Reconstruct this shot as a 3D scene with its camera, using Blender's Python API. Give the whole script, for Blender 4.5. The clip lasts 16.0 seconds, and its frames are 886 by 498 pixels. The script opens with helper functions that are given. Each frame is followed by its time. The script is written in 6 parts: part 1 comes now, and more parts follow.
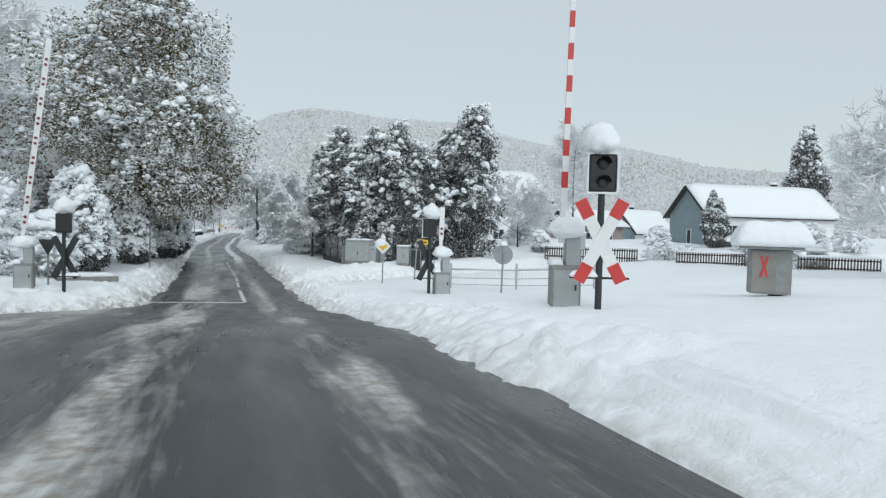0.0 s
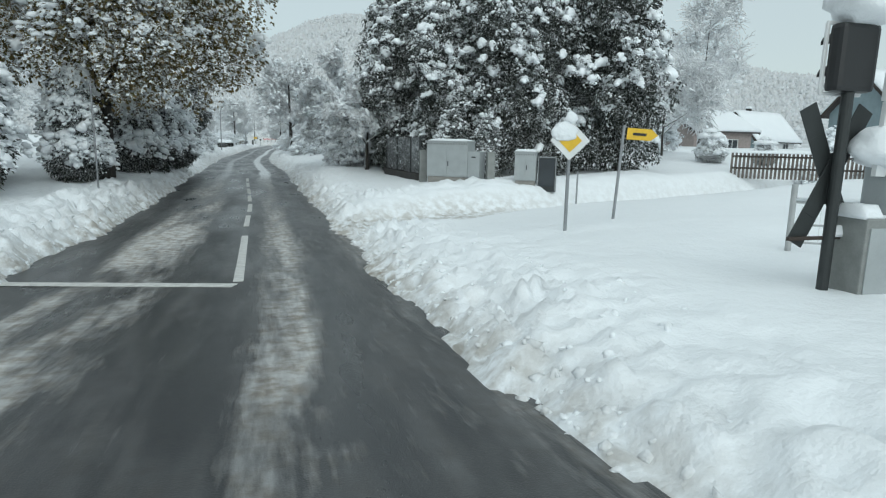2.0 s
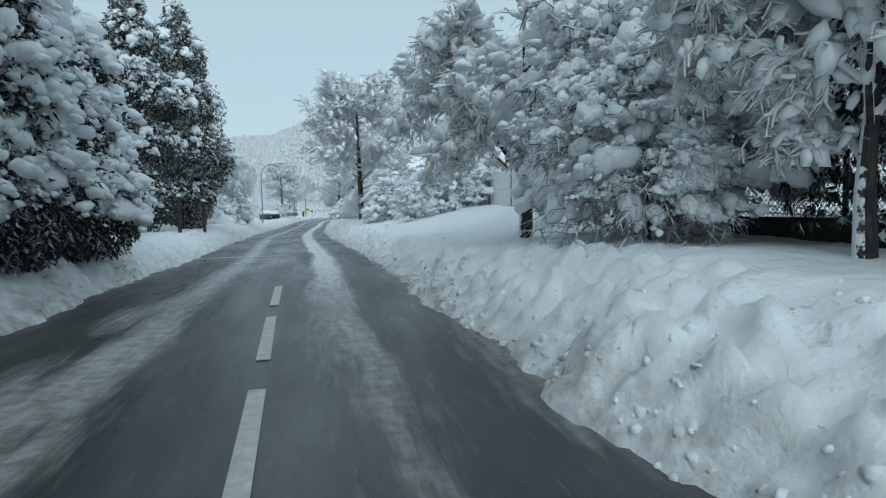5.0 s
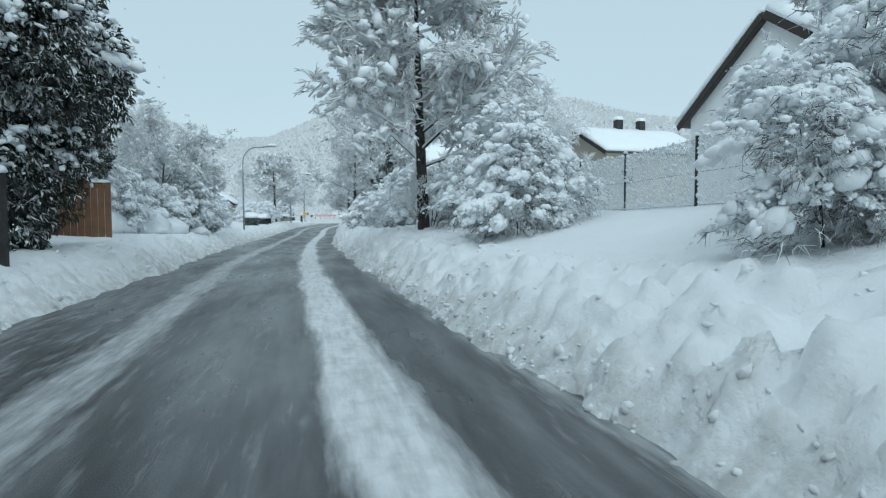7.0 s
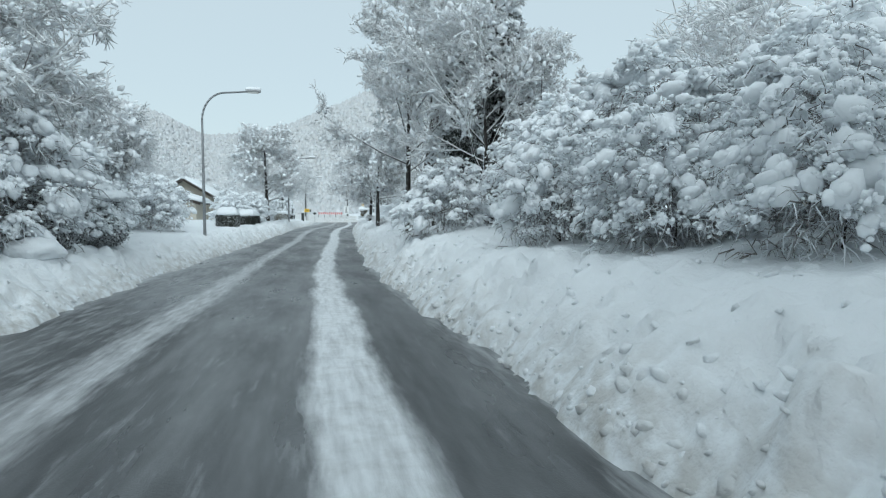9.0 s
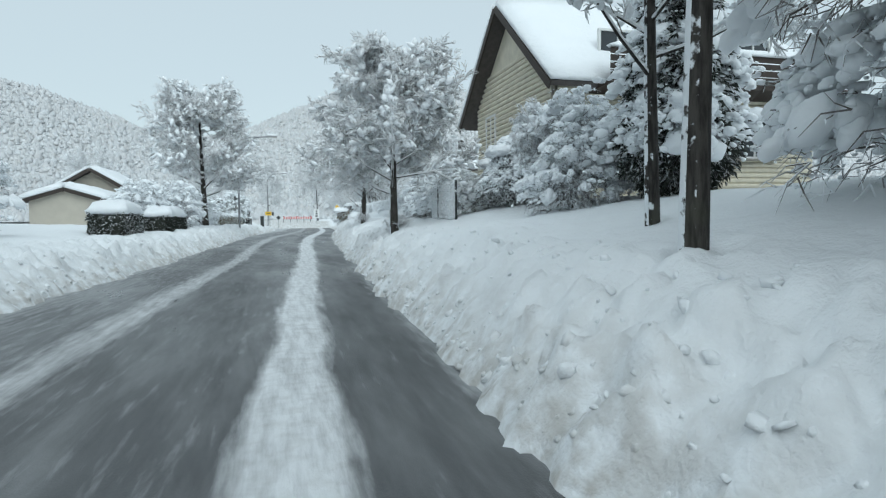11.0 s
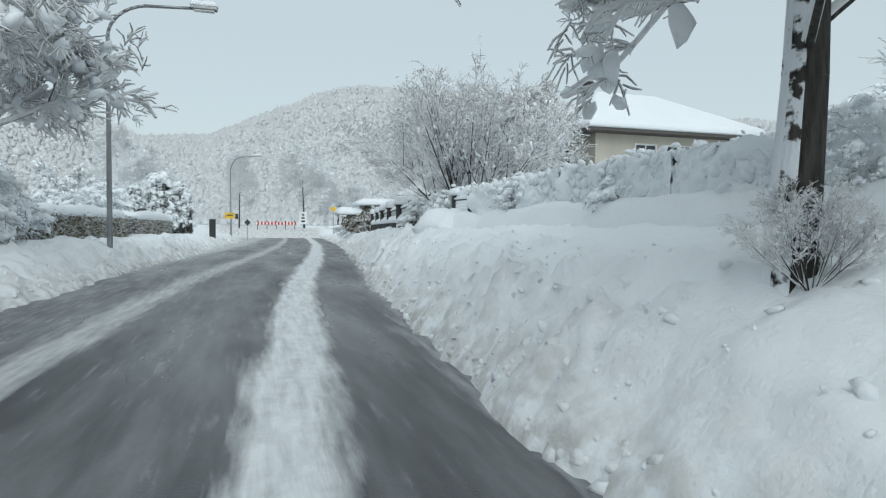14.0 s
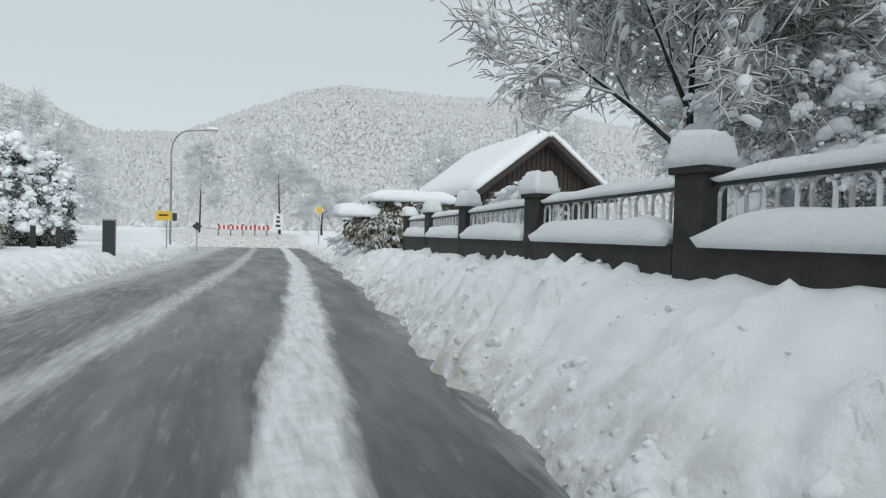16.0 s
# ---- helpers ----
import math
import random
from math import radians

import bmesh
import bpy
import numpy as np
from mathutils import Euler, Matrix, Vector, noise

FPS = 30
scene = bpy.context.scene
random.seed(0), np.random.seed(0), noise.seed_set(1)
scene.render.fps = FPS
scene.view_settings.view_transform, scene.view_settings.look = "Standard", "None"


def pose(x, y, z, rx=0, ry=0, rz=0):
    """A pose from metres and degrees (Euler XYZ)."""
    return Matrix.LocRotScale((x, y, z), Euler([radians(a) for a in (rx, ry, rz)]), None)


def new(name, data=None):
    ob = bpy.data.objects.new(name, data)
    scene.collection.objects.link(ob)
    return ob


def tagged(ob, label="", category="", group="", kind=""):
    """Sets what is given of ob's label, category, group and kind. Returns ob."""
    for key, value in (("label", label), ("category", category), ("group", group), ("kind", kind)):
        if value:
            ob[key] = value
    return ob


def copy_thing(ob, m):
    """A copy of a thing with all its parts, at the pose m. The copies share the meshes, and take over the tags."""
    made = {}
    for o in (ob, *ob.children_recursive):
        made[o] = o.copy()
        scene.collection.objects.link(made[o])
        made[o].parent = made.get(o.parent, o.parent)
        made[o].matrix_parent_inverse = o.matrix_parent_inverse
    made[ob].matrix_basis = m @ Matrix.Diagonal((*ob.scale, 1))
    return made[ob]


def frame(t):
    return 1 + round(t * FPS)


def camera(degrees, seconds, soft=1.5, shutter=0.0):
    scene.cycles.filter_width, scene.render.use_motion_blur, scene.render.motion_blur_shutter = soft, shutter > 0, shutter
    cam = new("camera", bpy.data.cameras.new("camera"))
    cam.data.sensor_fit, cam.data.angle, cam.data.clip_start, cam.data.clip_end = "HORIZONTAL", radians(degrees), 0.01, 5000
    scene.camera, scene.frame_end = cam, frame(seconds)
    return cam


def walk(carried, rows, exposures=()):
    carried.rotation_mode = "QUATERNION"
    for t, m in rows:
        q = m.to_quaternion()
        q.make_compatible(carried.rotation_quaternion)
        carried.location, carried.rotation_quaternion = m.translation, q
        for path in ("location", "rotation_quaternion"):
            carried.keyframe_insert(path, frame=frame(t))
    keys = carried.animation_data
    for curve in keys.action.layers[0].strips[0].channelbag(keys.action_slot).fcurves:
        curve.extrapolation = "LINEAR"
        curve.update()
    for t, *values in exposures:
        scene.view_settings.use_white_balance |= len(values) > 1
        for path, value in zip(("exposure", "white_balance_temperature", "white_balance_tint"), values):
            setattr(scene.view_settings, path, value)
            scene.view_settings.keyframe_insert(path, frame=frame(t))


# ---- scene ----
# A drive through a snowed-in village: level crossing, street with gardens, road end below wooded hills.
cam = camera(72.3, 16.0, soft=1.2)
# seconds, place, tilt, lean, turn
PATH = [
    (0.0, -4.26, -0.21, 3.48, 87.91, -1.38, -19.80),
    (0.5, -3.89, 3.49, 3.40, 87.18, -1.81, -19.58),
    (1.0, -3.48, 7.19, 3.25, 84.88, -1.65, -18.71),
    (1.5, -3.21, 10.81, 2.99, 82.91, -0.93, -17.55),
    (2.0, -3.05, 14.57, 2.61, 79.81, -1.14, -16.21),
    (2.5, -2.99, 18.35, 2.18, 82.39, -0.06, -14.77),
    (3.0, -2.98, 22.47, 1.87, 83.54, 0.32, -13.14),
    (3.5, -3.08, 26.59, 1.69, 85.98, 0.96, -12.40),
    (4.0, -3.13, 30.80, 1.63, 85.82, 1.69, -11.62),
    (6.3, -3.61, 51.90, 1.65, 87.00, -0.10, -12.52),
    (6.5, -3.64, 54.12, 1.61, 86.81, 0.09, -12.39),
    (7.0, -3.68, 59.70, 1.49, 86.95, 0.20, -12.10),
    (7.5, -3.77, 64.96, 1.45, 87.04, 0.04, -12.19),
    (8.0, -3.89, 70.37, 1.44, 87.26, 0.27, -11.71),
    (8.5, -4.02, 75.42, 1.41, 87.39, -0.22, -11.59),
    (9.0, -4.15, 80.47, 1.41, 86.80, 0.14, -12.06),
    (11.3, -3.71, 100.62, 1.05, 87.34, 0.61, -15.32),
    (11.5, -3.64, 102.42, 1.06, 87.29, 0.60, -15.40),
    (12.0, -3.47, 107.08, 1.09, 87.54, 0.91, -15.43),
    (12.5, -3.26, 111.85, 1.16, 87.82, 0.61, -15.56),
    (13.0, -3.04, 116.46, 1.11, 88.04, 0.33, -15.82),
    (13.5, -2.84, 120.99, 1.11, 87.99, -0.06, -16.15),
    (14.0, -2.70, 125.43, 1.24, 88.11, -0.40, -16.70),
    (14.5, -2.57, 129.51, 1.33, 88.26, -0.70, -17.26),
    (15.0, -2.28, 133.93, 1.39, 88.53, -1.47, -18.10),
    (15.5, -1.88, 138.00, 1.48, 88.58, -1.19, -18.59),
    (16.0, -1.48, 142.15, 1.49, 88.76, -1.41, -18.81),
]
walk(cam, [(t, pose(x, y, z, a, b, c)) for t, x, y, z, a, b, c in PATH],
     exposures=[(0.0, -0.2, 6350, 6), (2.0, -0.24, 6280, 0), (3.0, -0.3, 6000, -2), (4.0, -0.3, 5680, -3), (6.5, -0.22, 5700, -4), (9.0, -0.1, 6020, 0), (12.0, -0.12, 6100, 1), (14.5, -0.2, 6400, 4), (15.5, -0.2, 6650, 6), (16.0, -0.2, 6600, 6)])

# ---- world and light: heavy overcast ----
world = bpy.data.worlds.new("overcast")
scene.world = world
world.use_nodes = True
wn, wl = world.node_tree.nodes, world.node_tree.links
wn.clear()
w_out = wn.new("ShaderNodeOutputWorld")
sky = wn.new("ShaderNodeTexSky")
sky.sky_type, sky.sun_disc = "NISHITA", False
sky.sun_elevation, sky.sun_rotation = radians(32), radians(188)
sky_bg = wn.new("ShaderNodeBackground")
sky_bg.inputs[1].default_value = 0.025
cloud_bg = wn.new("ShaderNodeBackground")
tc, sep, ramp = wn.new("ShaderNodeTexCoord"), wn.new("ShaderNodeSeparateXYZ"), wn.new("ShaderNodeValToRGB")
ramp.color_ramp.elements[0].position, ramp.color_ramp.elements[0].color = 0.0, (0.62, 0.66, 0.675, 1)
ramp.color_ramp.elements[1].position, ramp.color_ramp.elements[1].color = 1.0, (0.82, 0.865, 0.89, 1)
e_mid = ramp.color_ramp.elements.new(0.4)
e_mid.color = (0.62, 0.665, 0.69, 1)
wl.new(tc.outputs["Generated"], sep.inputs[0])
wl.new(sep.outputs[2], ramp.inputs[0])
wl.new(ramp.outputs[0], cloud_bg.inputs[0])
w_add = wn.new("ShaderNodeAddShader")
wl.new(sky.outputs[0], sky_bg.inputs[0])
wl.new(sky_bg.outputs[0], w_add.inputs[0])
wl.new(cloud_bg.outputs[0], w_add.inputs[1])
wl.new(w_add.outputs[0], w_out.inputs[0])

sun_data = bpy.data.lights.new("sun", "SUN")
sun_data.energy, sun_data.angle, sun_data.color = 1.5, radians(65), (0.985, 0.99, 1.0)
sun = new("sun", sun_data)
sun.rotation_euler = (radians(58), 0, radians(-8))


# ---- materials ----
def mat_new(name, rough=0.6, metal=0.0):
    m = bpy.data.materials.new(name)
    m.use_nodes = True
    b = m.node_tree.nodes["Principled BSDF"]
    b.inputs["Roughness"].default_value, b.inputs["Metallic"].default_value = rough, metal
    return m, m.node_tree.nodes, m.node_tree.links, b


def noise_node(n, l, scale, detail=3.0, vec=None, rough=0.55):
    t = n.new("ShaderNodeTexNoise")
    t.inputs["Scale"].default_value, t.inputs["Detail"].default_value, t.inputs["Roughness"].default_value = scale, detail, rough
    if vec is not None:
        l.new(vec, t.inputs["Vector"])
    return t


def mix_rgb(n, l, fac, a, b):
    x = n.new("ShaderNodeMix")
    x.data_type = "RGBA"
    for sock, v in ((x.inputs[0], fac), (x.inputs[6], a), (x.inputs[7], b)):
        if isinstance(v, (int, float)):
            sock.default_value = v
        elif isinstance(v, tuple):
            sock.default_value = (*v, 1)
        else:
            l.new(v, sock)
    return x.outputs[2]


def math_node(n, l, op, *vals):
    x = n.new("ShaderNodeMath")
    x.operation = op
    for sock, v in zip(x.inputs, vals):
        if isinstance(v, (int, float)):
            sock.default_value = v
        else:
            l.new(v, sock)
    return x.outputs[0]


def ramp_node(n, l, fac, stops):
    x = n.new("ShaderNodeValToRGB")
    els = x.color_ramp.elements
    for k, (p, c) in enumerate(stops):
        c = (c, c, c) if isinstance(c, (int, float)) else c
        e = els[k] if k < 2 else els.new(p)
        e.position, e.color = p, (*c, 1)
    l.new(fac, x.inputs[0])
    return x.outputs[0]


def bump_node(n, l, b, height, strength, dist):
    x = n.new("ShaderNodeBump")
    x.inputs["Strength"].default_value, x.inputs["Distance"].default_value = strength, dist
    l.new(height, x.inputs["Height"])
    l.new(x.outputs[0], b.inputs["Normal"])


def geo_pos(n):
    return n.new("ShaderNodeNewGeometry")


def plain(name, col, rough=0.6, metal=0.0, var=0.12, scale=6.0, bump=0.15, fine=60.0):
    """A painted or cast surface: stains at one scale, grain at another."""
    m, n, l, b = mat_new(name, rough, metal)
    t = n.new("ShaderNodeTexCoord").outputs["Object"]
    a = noise_node(n, l, scale, 4, t)
    g = noise_node(n, l, fine, 2, t)
    f = math_node(n, l, "ADD", math_node(n, l, "MULTIPLY", a.outputs[0], 0.75), math_node(n, l, "MULTIPLY", g.outputs[0], 0.25))
    dark = tuple(c * (1 - 2 * var) for c in col)
    light = tuple(min(1, c * (1 + 0.8 * var)) for c in col)
    l.new(ramp_node(n, l, f, [(0.3, dark), (0.7, light)]), b.inputs["Base Color"])
    l.new(math_node(n, l, "ADD", math_node(n, l, "MULTIPLY", a.outputs[0], 0.2), rough - 0.1), b.inputs["Roughness"])
    if bump:
        bump_node(n, l, b, g.outputs[0], bump, 0.01)
    return m


SNOW_A, SNOW_B = (0.86, 0.885, 0.905), (0.79, 0.82, 0.845)



def snow_mat(name, dirt=False, fine=22.0, relief=0.06, tone=1.0):
    m, n, l, b = mat_new(name, 0.55)
    p = geo_pos(n).outputs["Position"]
    big, mid, small = noise_node(n, l, 0.7, 3, p), noise_node(n, l, 4.5, 4, p), noise_node(n, l, fine, 4, p)
    col = mix_rgb(n, l, math_node(n, l, "MULTIPLY", big.outputs[0], 0.9), tuple(tone * c for c in SNOW_A), tuple(tone * c for c in SNOW_B))
    if dirt:
        at = n.new("ShaderNodeAttribute")
        at.attribute_name = "dirt"
        f = math_node(n, l, "MULTIPLY", at.outputs["Fac"], ramp_node(n, l, mid.outputs[0], [(0.36, 0.0), (0.62, 1.0)]))
        col = mix_rgb(n, l, f, col, (0.30, 0.265, 0.215))
    l.new(col, b.inputs["Base Color"])
    h = math_node(n, l, "ADD", mid.outputs[0], math_node(n, l, "MULTIPLY", small.outputs[0], 0.35))
    bump_node(n, l, b, h, 0.6, relief)
    b.inputs["Specular IOR Level"].default_value = 0.25
    return m


def snowed(name, cols, lo=0.05, hi=0.45, rough=0.8, scale=9.0, amount=1.0, island=0.5):
    """Bark, leaf or wood that carries snow on its upper sides."""
    m, n, l, b = mat_new(name, rough)
    g = geo_pos(n)
    nz = n.new("ShaderNodeSeparateXYZ")
    l.new(g.outputs["True Normal"], nz.inputs[0])
    t = noise_node(n, l, scale, 3, g.outputs["Position"])
    isl = g.outputs["Random Per Island"]
    under = ramp_node(n, l, isl, [(k / max(1, len(cols) - 1), c) for k, c in enumerate(cols)] if len(cols) > 1 else [(0, cols[0]), (1, cols[0])])
    under = mix_rgb(n, l, math_node(n, l, "MULTIPLY", t.outputs[0], 0.5), under, tuple(0.55 * c for c in cols[0]))
    up = math_node(n, l, "ADD", nz.outputs[2], math_node(n, l, "MULTIPLY", math_node(n, l, "SUBTRACT", t.outputs[0], 0.5), 0.9))
    up = math_node(n, l, "ADD", up, math_node(n, l, "MULTIPLY", math_node(n, l, "SUBTRACT", isl, 0.5), island))
    f = math_node(n, l, "MULTIPLY", ramp_node(n, l, up, [(max(0, lo), 0.0), (hi, 1.0)]), amount)
    l.new(mix_rgb(n, l, f, under, (0.82, 0.85, 0.88)), b.inputs["Base Color"])
    return m


M_SNOW = snow_mat("fresh_snow")
M_PUFF = snow_mat("loose_snow_on_boughs", relief=0.03, tone=1.06)
M_BANK = snow_mat("ploughed_snow", dirt=True)


def bark_mat(name):
    """Dark furrowed bark; wet snow has blown on to one side of the stem and lies along the limbs."""
    m, n, l, b = mat_new(name, 0.85)
    g = geo_pos(n)
    mp = n.new("ShaderNodeMapping")
    mp.inputs["Scale"].default_value = (1.0, 1.0, 0.18)
    l.new(g.outputs["Position"], mp.inputs[0])
    furrow, moss = noise_node(n, l, 26.0, 4, mp.outputs[0]), noise_node(n, l, 2.2, 3, g.outputs["Position"])
    blown = noise_node(n, l, 7.0, 4, g.outputs["Position"])
    col = mix_rgb(n, l, ramp_node(n, l, furrow.outputs[0], [(0.38, 0.0), (0.62, 1.0)]), (0.016, 0.014, 0.012), (0.058, 0.052, 0.046))
    col = mix_rgb(n, l, ramp_node(n, l, moss.outputs[0], [(0.55, 0.0), (0.75, 0.4)]), col, (0.06, 0.065, 0.042))
    side = n.new("ShaderNodeVectorMath")
    side.operation = "DOT_PRODUCT"
    side.inputs[1].default_value = (-0.75, 0.35, 0.55)
    l.new(g.outputs["True Normal"], side.inputs[0])
    lie = math_node(n, l, "ADD", side.outputs["Value"], math_node(n, l, "MULTIPLY", math_node(n, l, "SUBTRACT", blown.outputs[0], 0.5), 2.2))
    l.new(mix_rgb(n, l, ramp_node(n, l, lie, [(0.46, 0.0), (0.6, 1.0)]), col, (0.80, 0.83, 0.86)), b.inputs["Base Color"])
    bump_node(n, l, b, furrow.outputs[0], 0.8, 0.03)
    return m


M_STEM = bark_mat("furrowed_bark")
M_DTWIG = plain("dark_bare_twig", (0.15, 0.13, 0.115), 0.85, var=0.25, bump=0)
M_FROST = snowed("snow_along_twigs", [(0.91, 0.925, 0.94), (0.94, 0.95, 0.96)], 0.0, 0.15, amount=0.0)
M_TWIG = snowed("frosted_twig", [(0.48, 0.475, 0.47), (0.78, 0.79, 0.80)], 0.0, 0.15, amount=0.98)
M_TWIG3 = snowed("snow_bent_twig", [(0.09, 0.075, 0.065), (0.30, 0.29, 0.28), (0.70, 0.71, 0.72)], 0.0, 0.16)
M_LEAF = snowed("dark_evergreen_leaf", [(0.022, 0.032, 0.026), (0.045, 0.052, 0.040), (0.075, 0.075, 0.068)], 0.36, 0.8)
M_LEAF_BR = snowed("autumn_leaf", [(0.10, 0.085, 0.025), (0.24, 0.165, 0.045), (0.12, 0.12, 0.04), (0.28, 0.19, 0.08), (0.15, 0.13, 0.06)], 0.02, 0.32)
M_LEAF_SN = snowed("snowy_evergreen_leaf", [(0.03, 0.04, 0.034), (0.055, 0.065, 0.055), (0.09, 0.095, 0.09), (0.34, 0.35, 0.35)], 0.0, 0.2)
M_RAIL = plain("pale_weathered_zinc", (0.46, 0.47, 0.47), 0.6, 0.2, var=0.1)
# hill greys are pale and low in contrast: distance haze put into base colour
M_HILL = snowed("hazed_hill_wood", [(0.57, 0.585, 0.60), (0.66, 0.67, 0.685), (0.60, 0.59, 0.585), (0.54, 0.56, 0.58), (0.68, 0.69, 0.705)], 0.1, 0.9, scale=0.25, amount=0.45)
M_HILLG = plain("hazed_hill_ground", (0.60, 0.61, 0.62), 0.9, var=0.22, scale=0.08, fine=0.5)
M_GALV = plain("galvanised_steel", (0.33, 0.34, 0.35), 0.45, 0.7, var=0.1)
M_DARKMETAL = plain("dark_painted_steel", (0.035, 0.04, 0.04), 0.5, 0.2)
M_GREYBOX = plain("grey_cabinet_paint", (0.36, 0.385, 0.39), 0.55, var=0.07, scale=3)
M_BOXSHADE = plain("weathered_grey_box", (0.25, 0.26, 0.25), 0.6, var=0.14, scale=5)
M_WHITE = plain("white_sign_enamel", (0.74, 0.75, 0.75), 0.4, var=0.04)
M_RED = plain("red_sign_enamel", (0.55, 0.045, 0.04), 0.4, var=0.08)
M_REDDARK = plain("dark_red_reflector", (0.22, 0.03, 0.04), 0.35, var=0.1)
M_YELLOW = plain("yellow_sign_enamel", (0.75, 0.47, 0.03), 0.45, var=0.1)
M_BLACK = plain("black_plastic", (0.018, 0.019, 0.02), 0.4, var=0.1)
M_GLASS_D = plain("dark_window_glass", (0.05, 0.058, 0.065), 0.12, var=0.2, scale=0.8, bump=0)
M_RENDER = plain("white_house_render", (0.83, 0.84, 0.84), 0.85, var=0.05, scale=1.2, bump=0.3)
M_CREAM = plain("cream_house_render", (0.52, 0.485, 0.415), 0.85, var=0.06, scale=1.2, bump=0.3)
M_TEAL = plain("blue_grey_boarding", (0.235, 0.30, 0.32), 0.75, var=0.08, scale=2)
M_LOG = plain("yellow_log_siding", (0.66, 0.615, 0.50), 0.6, var=0.10, scale=3, fine=30)
M_WOODDK = plain("dark_brown_wood", (0.042, 0.031, 0.025), 0.7, var=0.2, scale=4)
M_PICKET = plain("weathered_pickets", (0.15, 0.13, 0.115), 0.75, var=0.2, scale=4)
M_WOODOR = plain("orange_brown_boards", (0.23, 0.115, 0.055), 0.65, var=0.2, scale=4)
M_WINFRAME = plain("white_window_frame", (0.70, 0.71, 0.70), 0.4, var=0.04)
M_TILE = plain("dark_roof_edge", (0.09, 0.08, 0.075), 0.7, var=0.2)
M_STONE = plain("damp_dark_stone", (0.045, 0.043, 0.040), 0.8, var=0.3, scale=5, bump=0.6, fine=25)
M_CONC = plain("grey_concrete", (0.27, 0.26, 0.24), 0.85, var=0.14, scale=3, bump=0.4)
M_LINE = plain("worn_white_road_paint", (0.62, 0.62, 0.60), 0.6, var=0.16, scale=7)
M_BRICKRED = plain("grey_brown_wall", (0.36, 0.31, 0.29), 0.8, var=0.15)
M_LAMPGLASS = plain("lamp_cover", (0.5, 0.5, 0.48), 0.3, var=0.05)


# ---- the southern stretch is laid out along its own axis, six degrees off the rest ----
BEND = pose(-3.6, 51, 0, 0, 0, -6) @ pose(4.7, -51, 0)
BEND_BACK = BEND.inverted()


def in_south(x, y):
    return y < 54 or (x > 15 and y < 85)


def laid(x, y):
    """The turn that brings a thing of the southern stretch into the world; none elsewhere."""
    return BEND if in_south(x, y) else Matrix.Identity(4)


# ---- mesh helpers ----
def mesh_np(name, verts, faces, mat, smooth=False):
    """A mesh object from arrays: faces is one array, or a list of arrays, of triangles or quads."""
    faces = [f for f in (faces if isinstance(faces, list) else [faces]) if len(f)]
    me = bpy.data.meshes.new(name)
    verts = np.asarray(verts, np.float32)
    me.vertices.add(len(verts))
    me.vertices.foreach_set("co", verts.ravel())
    loops = np.concatenate([np.asarray(f, np.int32).ravel() for f in faces])
    sizes = np.concatenate([np.full(len(f), np.asarray(f).shape[1], np.int32) for f in faces])
    me.loops.add(len(loops))
    me.loops.foreach_set("vertex_index", loops)
    me.polygons.add(len(sizes))
    me.polygons.foreach_set("loop_start", np.concatenate([[0], np.cumsum(sizes)[:-1]]).astype(np.int32))
    me.polygons.foreach_set("use_smooth", np.full(len(sizes), smooth))
    me.update(calc_edges=True)
    me.validate()
    if mat:
        me.materials.append(mat)
    return new(name, me)


def under(ob, parent):
    ob.parent = parent
    return ob


def part(name, bm, mat, parent, label="", smooth=False):
    me = bpy.data.meshes.new(name)
    bm.normal_update()
    bm.to_mesh(me)
    bm.free()
    me.materials.append(mat)
    if smooth:
        me.polygons.foreach_set("use_smooth", np.full(len(me.polygons), True))
    ob = new(name, me)
    ob.parent = parent
    if label:
        ob["label"] = label
    return ob


def thing(name, at=(0, 0, 0), rz=0.0, label="", category="", group="", kind="", south=None):
    ob = new(name)
    ob.empty_display_size = 0.2
    south = (any(at) and in_south(at[0], at[1])) if south is None else south
    ob.matrix_basis = (BEND if south else Matrix.Identity(4)) @ pose(*at, 0, 0, rz)
    return tagged(ob, label, category, group, kind)


def box(bm, c, s, rz=0.0, bevel=0.0, rx=0.0, ry=0.0):
    r = bmesh.ops.create_cube(bm, size=1, matrix=pose(*c, rx, ry, rz) @ Matrix.Diagonal((*s, 1)))
    if bevel:
        edges = list({e for v in r["verts"] for e in v.link_edges})
        bmesh.ops.bevel(bm, geom=edges, offset=bevel, segments=2, affect="EDGES", profile=0.6)
    return bm


def new_box(c, s, rz=0.0, bevel=0.0, rx=0.0, ry=0.0):
    return box(bmesh.new(), c, s, rz, bevel, rx, ry)


def rod(bm, a, b, r0, r1=None, n=10, caps=True):
    a, b = Vector(a), Vector(b)
    m = Matrix.Translation((a + b) / 2) @ (b - a).to_track_quat("Z", "Y").to_matrix().to_4x4()
    bmesh.ops.create_cone(bm, cap_ends=caps, segments=n, radius1=r0, radius2=r0 if r1 is None else r1, depth=(b - a).length, matrix=m)
    return bm


def new_rod(a, b, r0, r1=None, n=10):
    return rod(bmesh.new(), a, b, r0, r1, n)


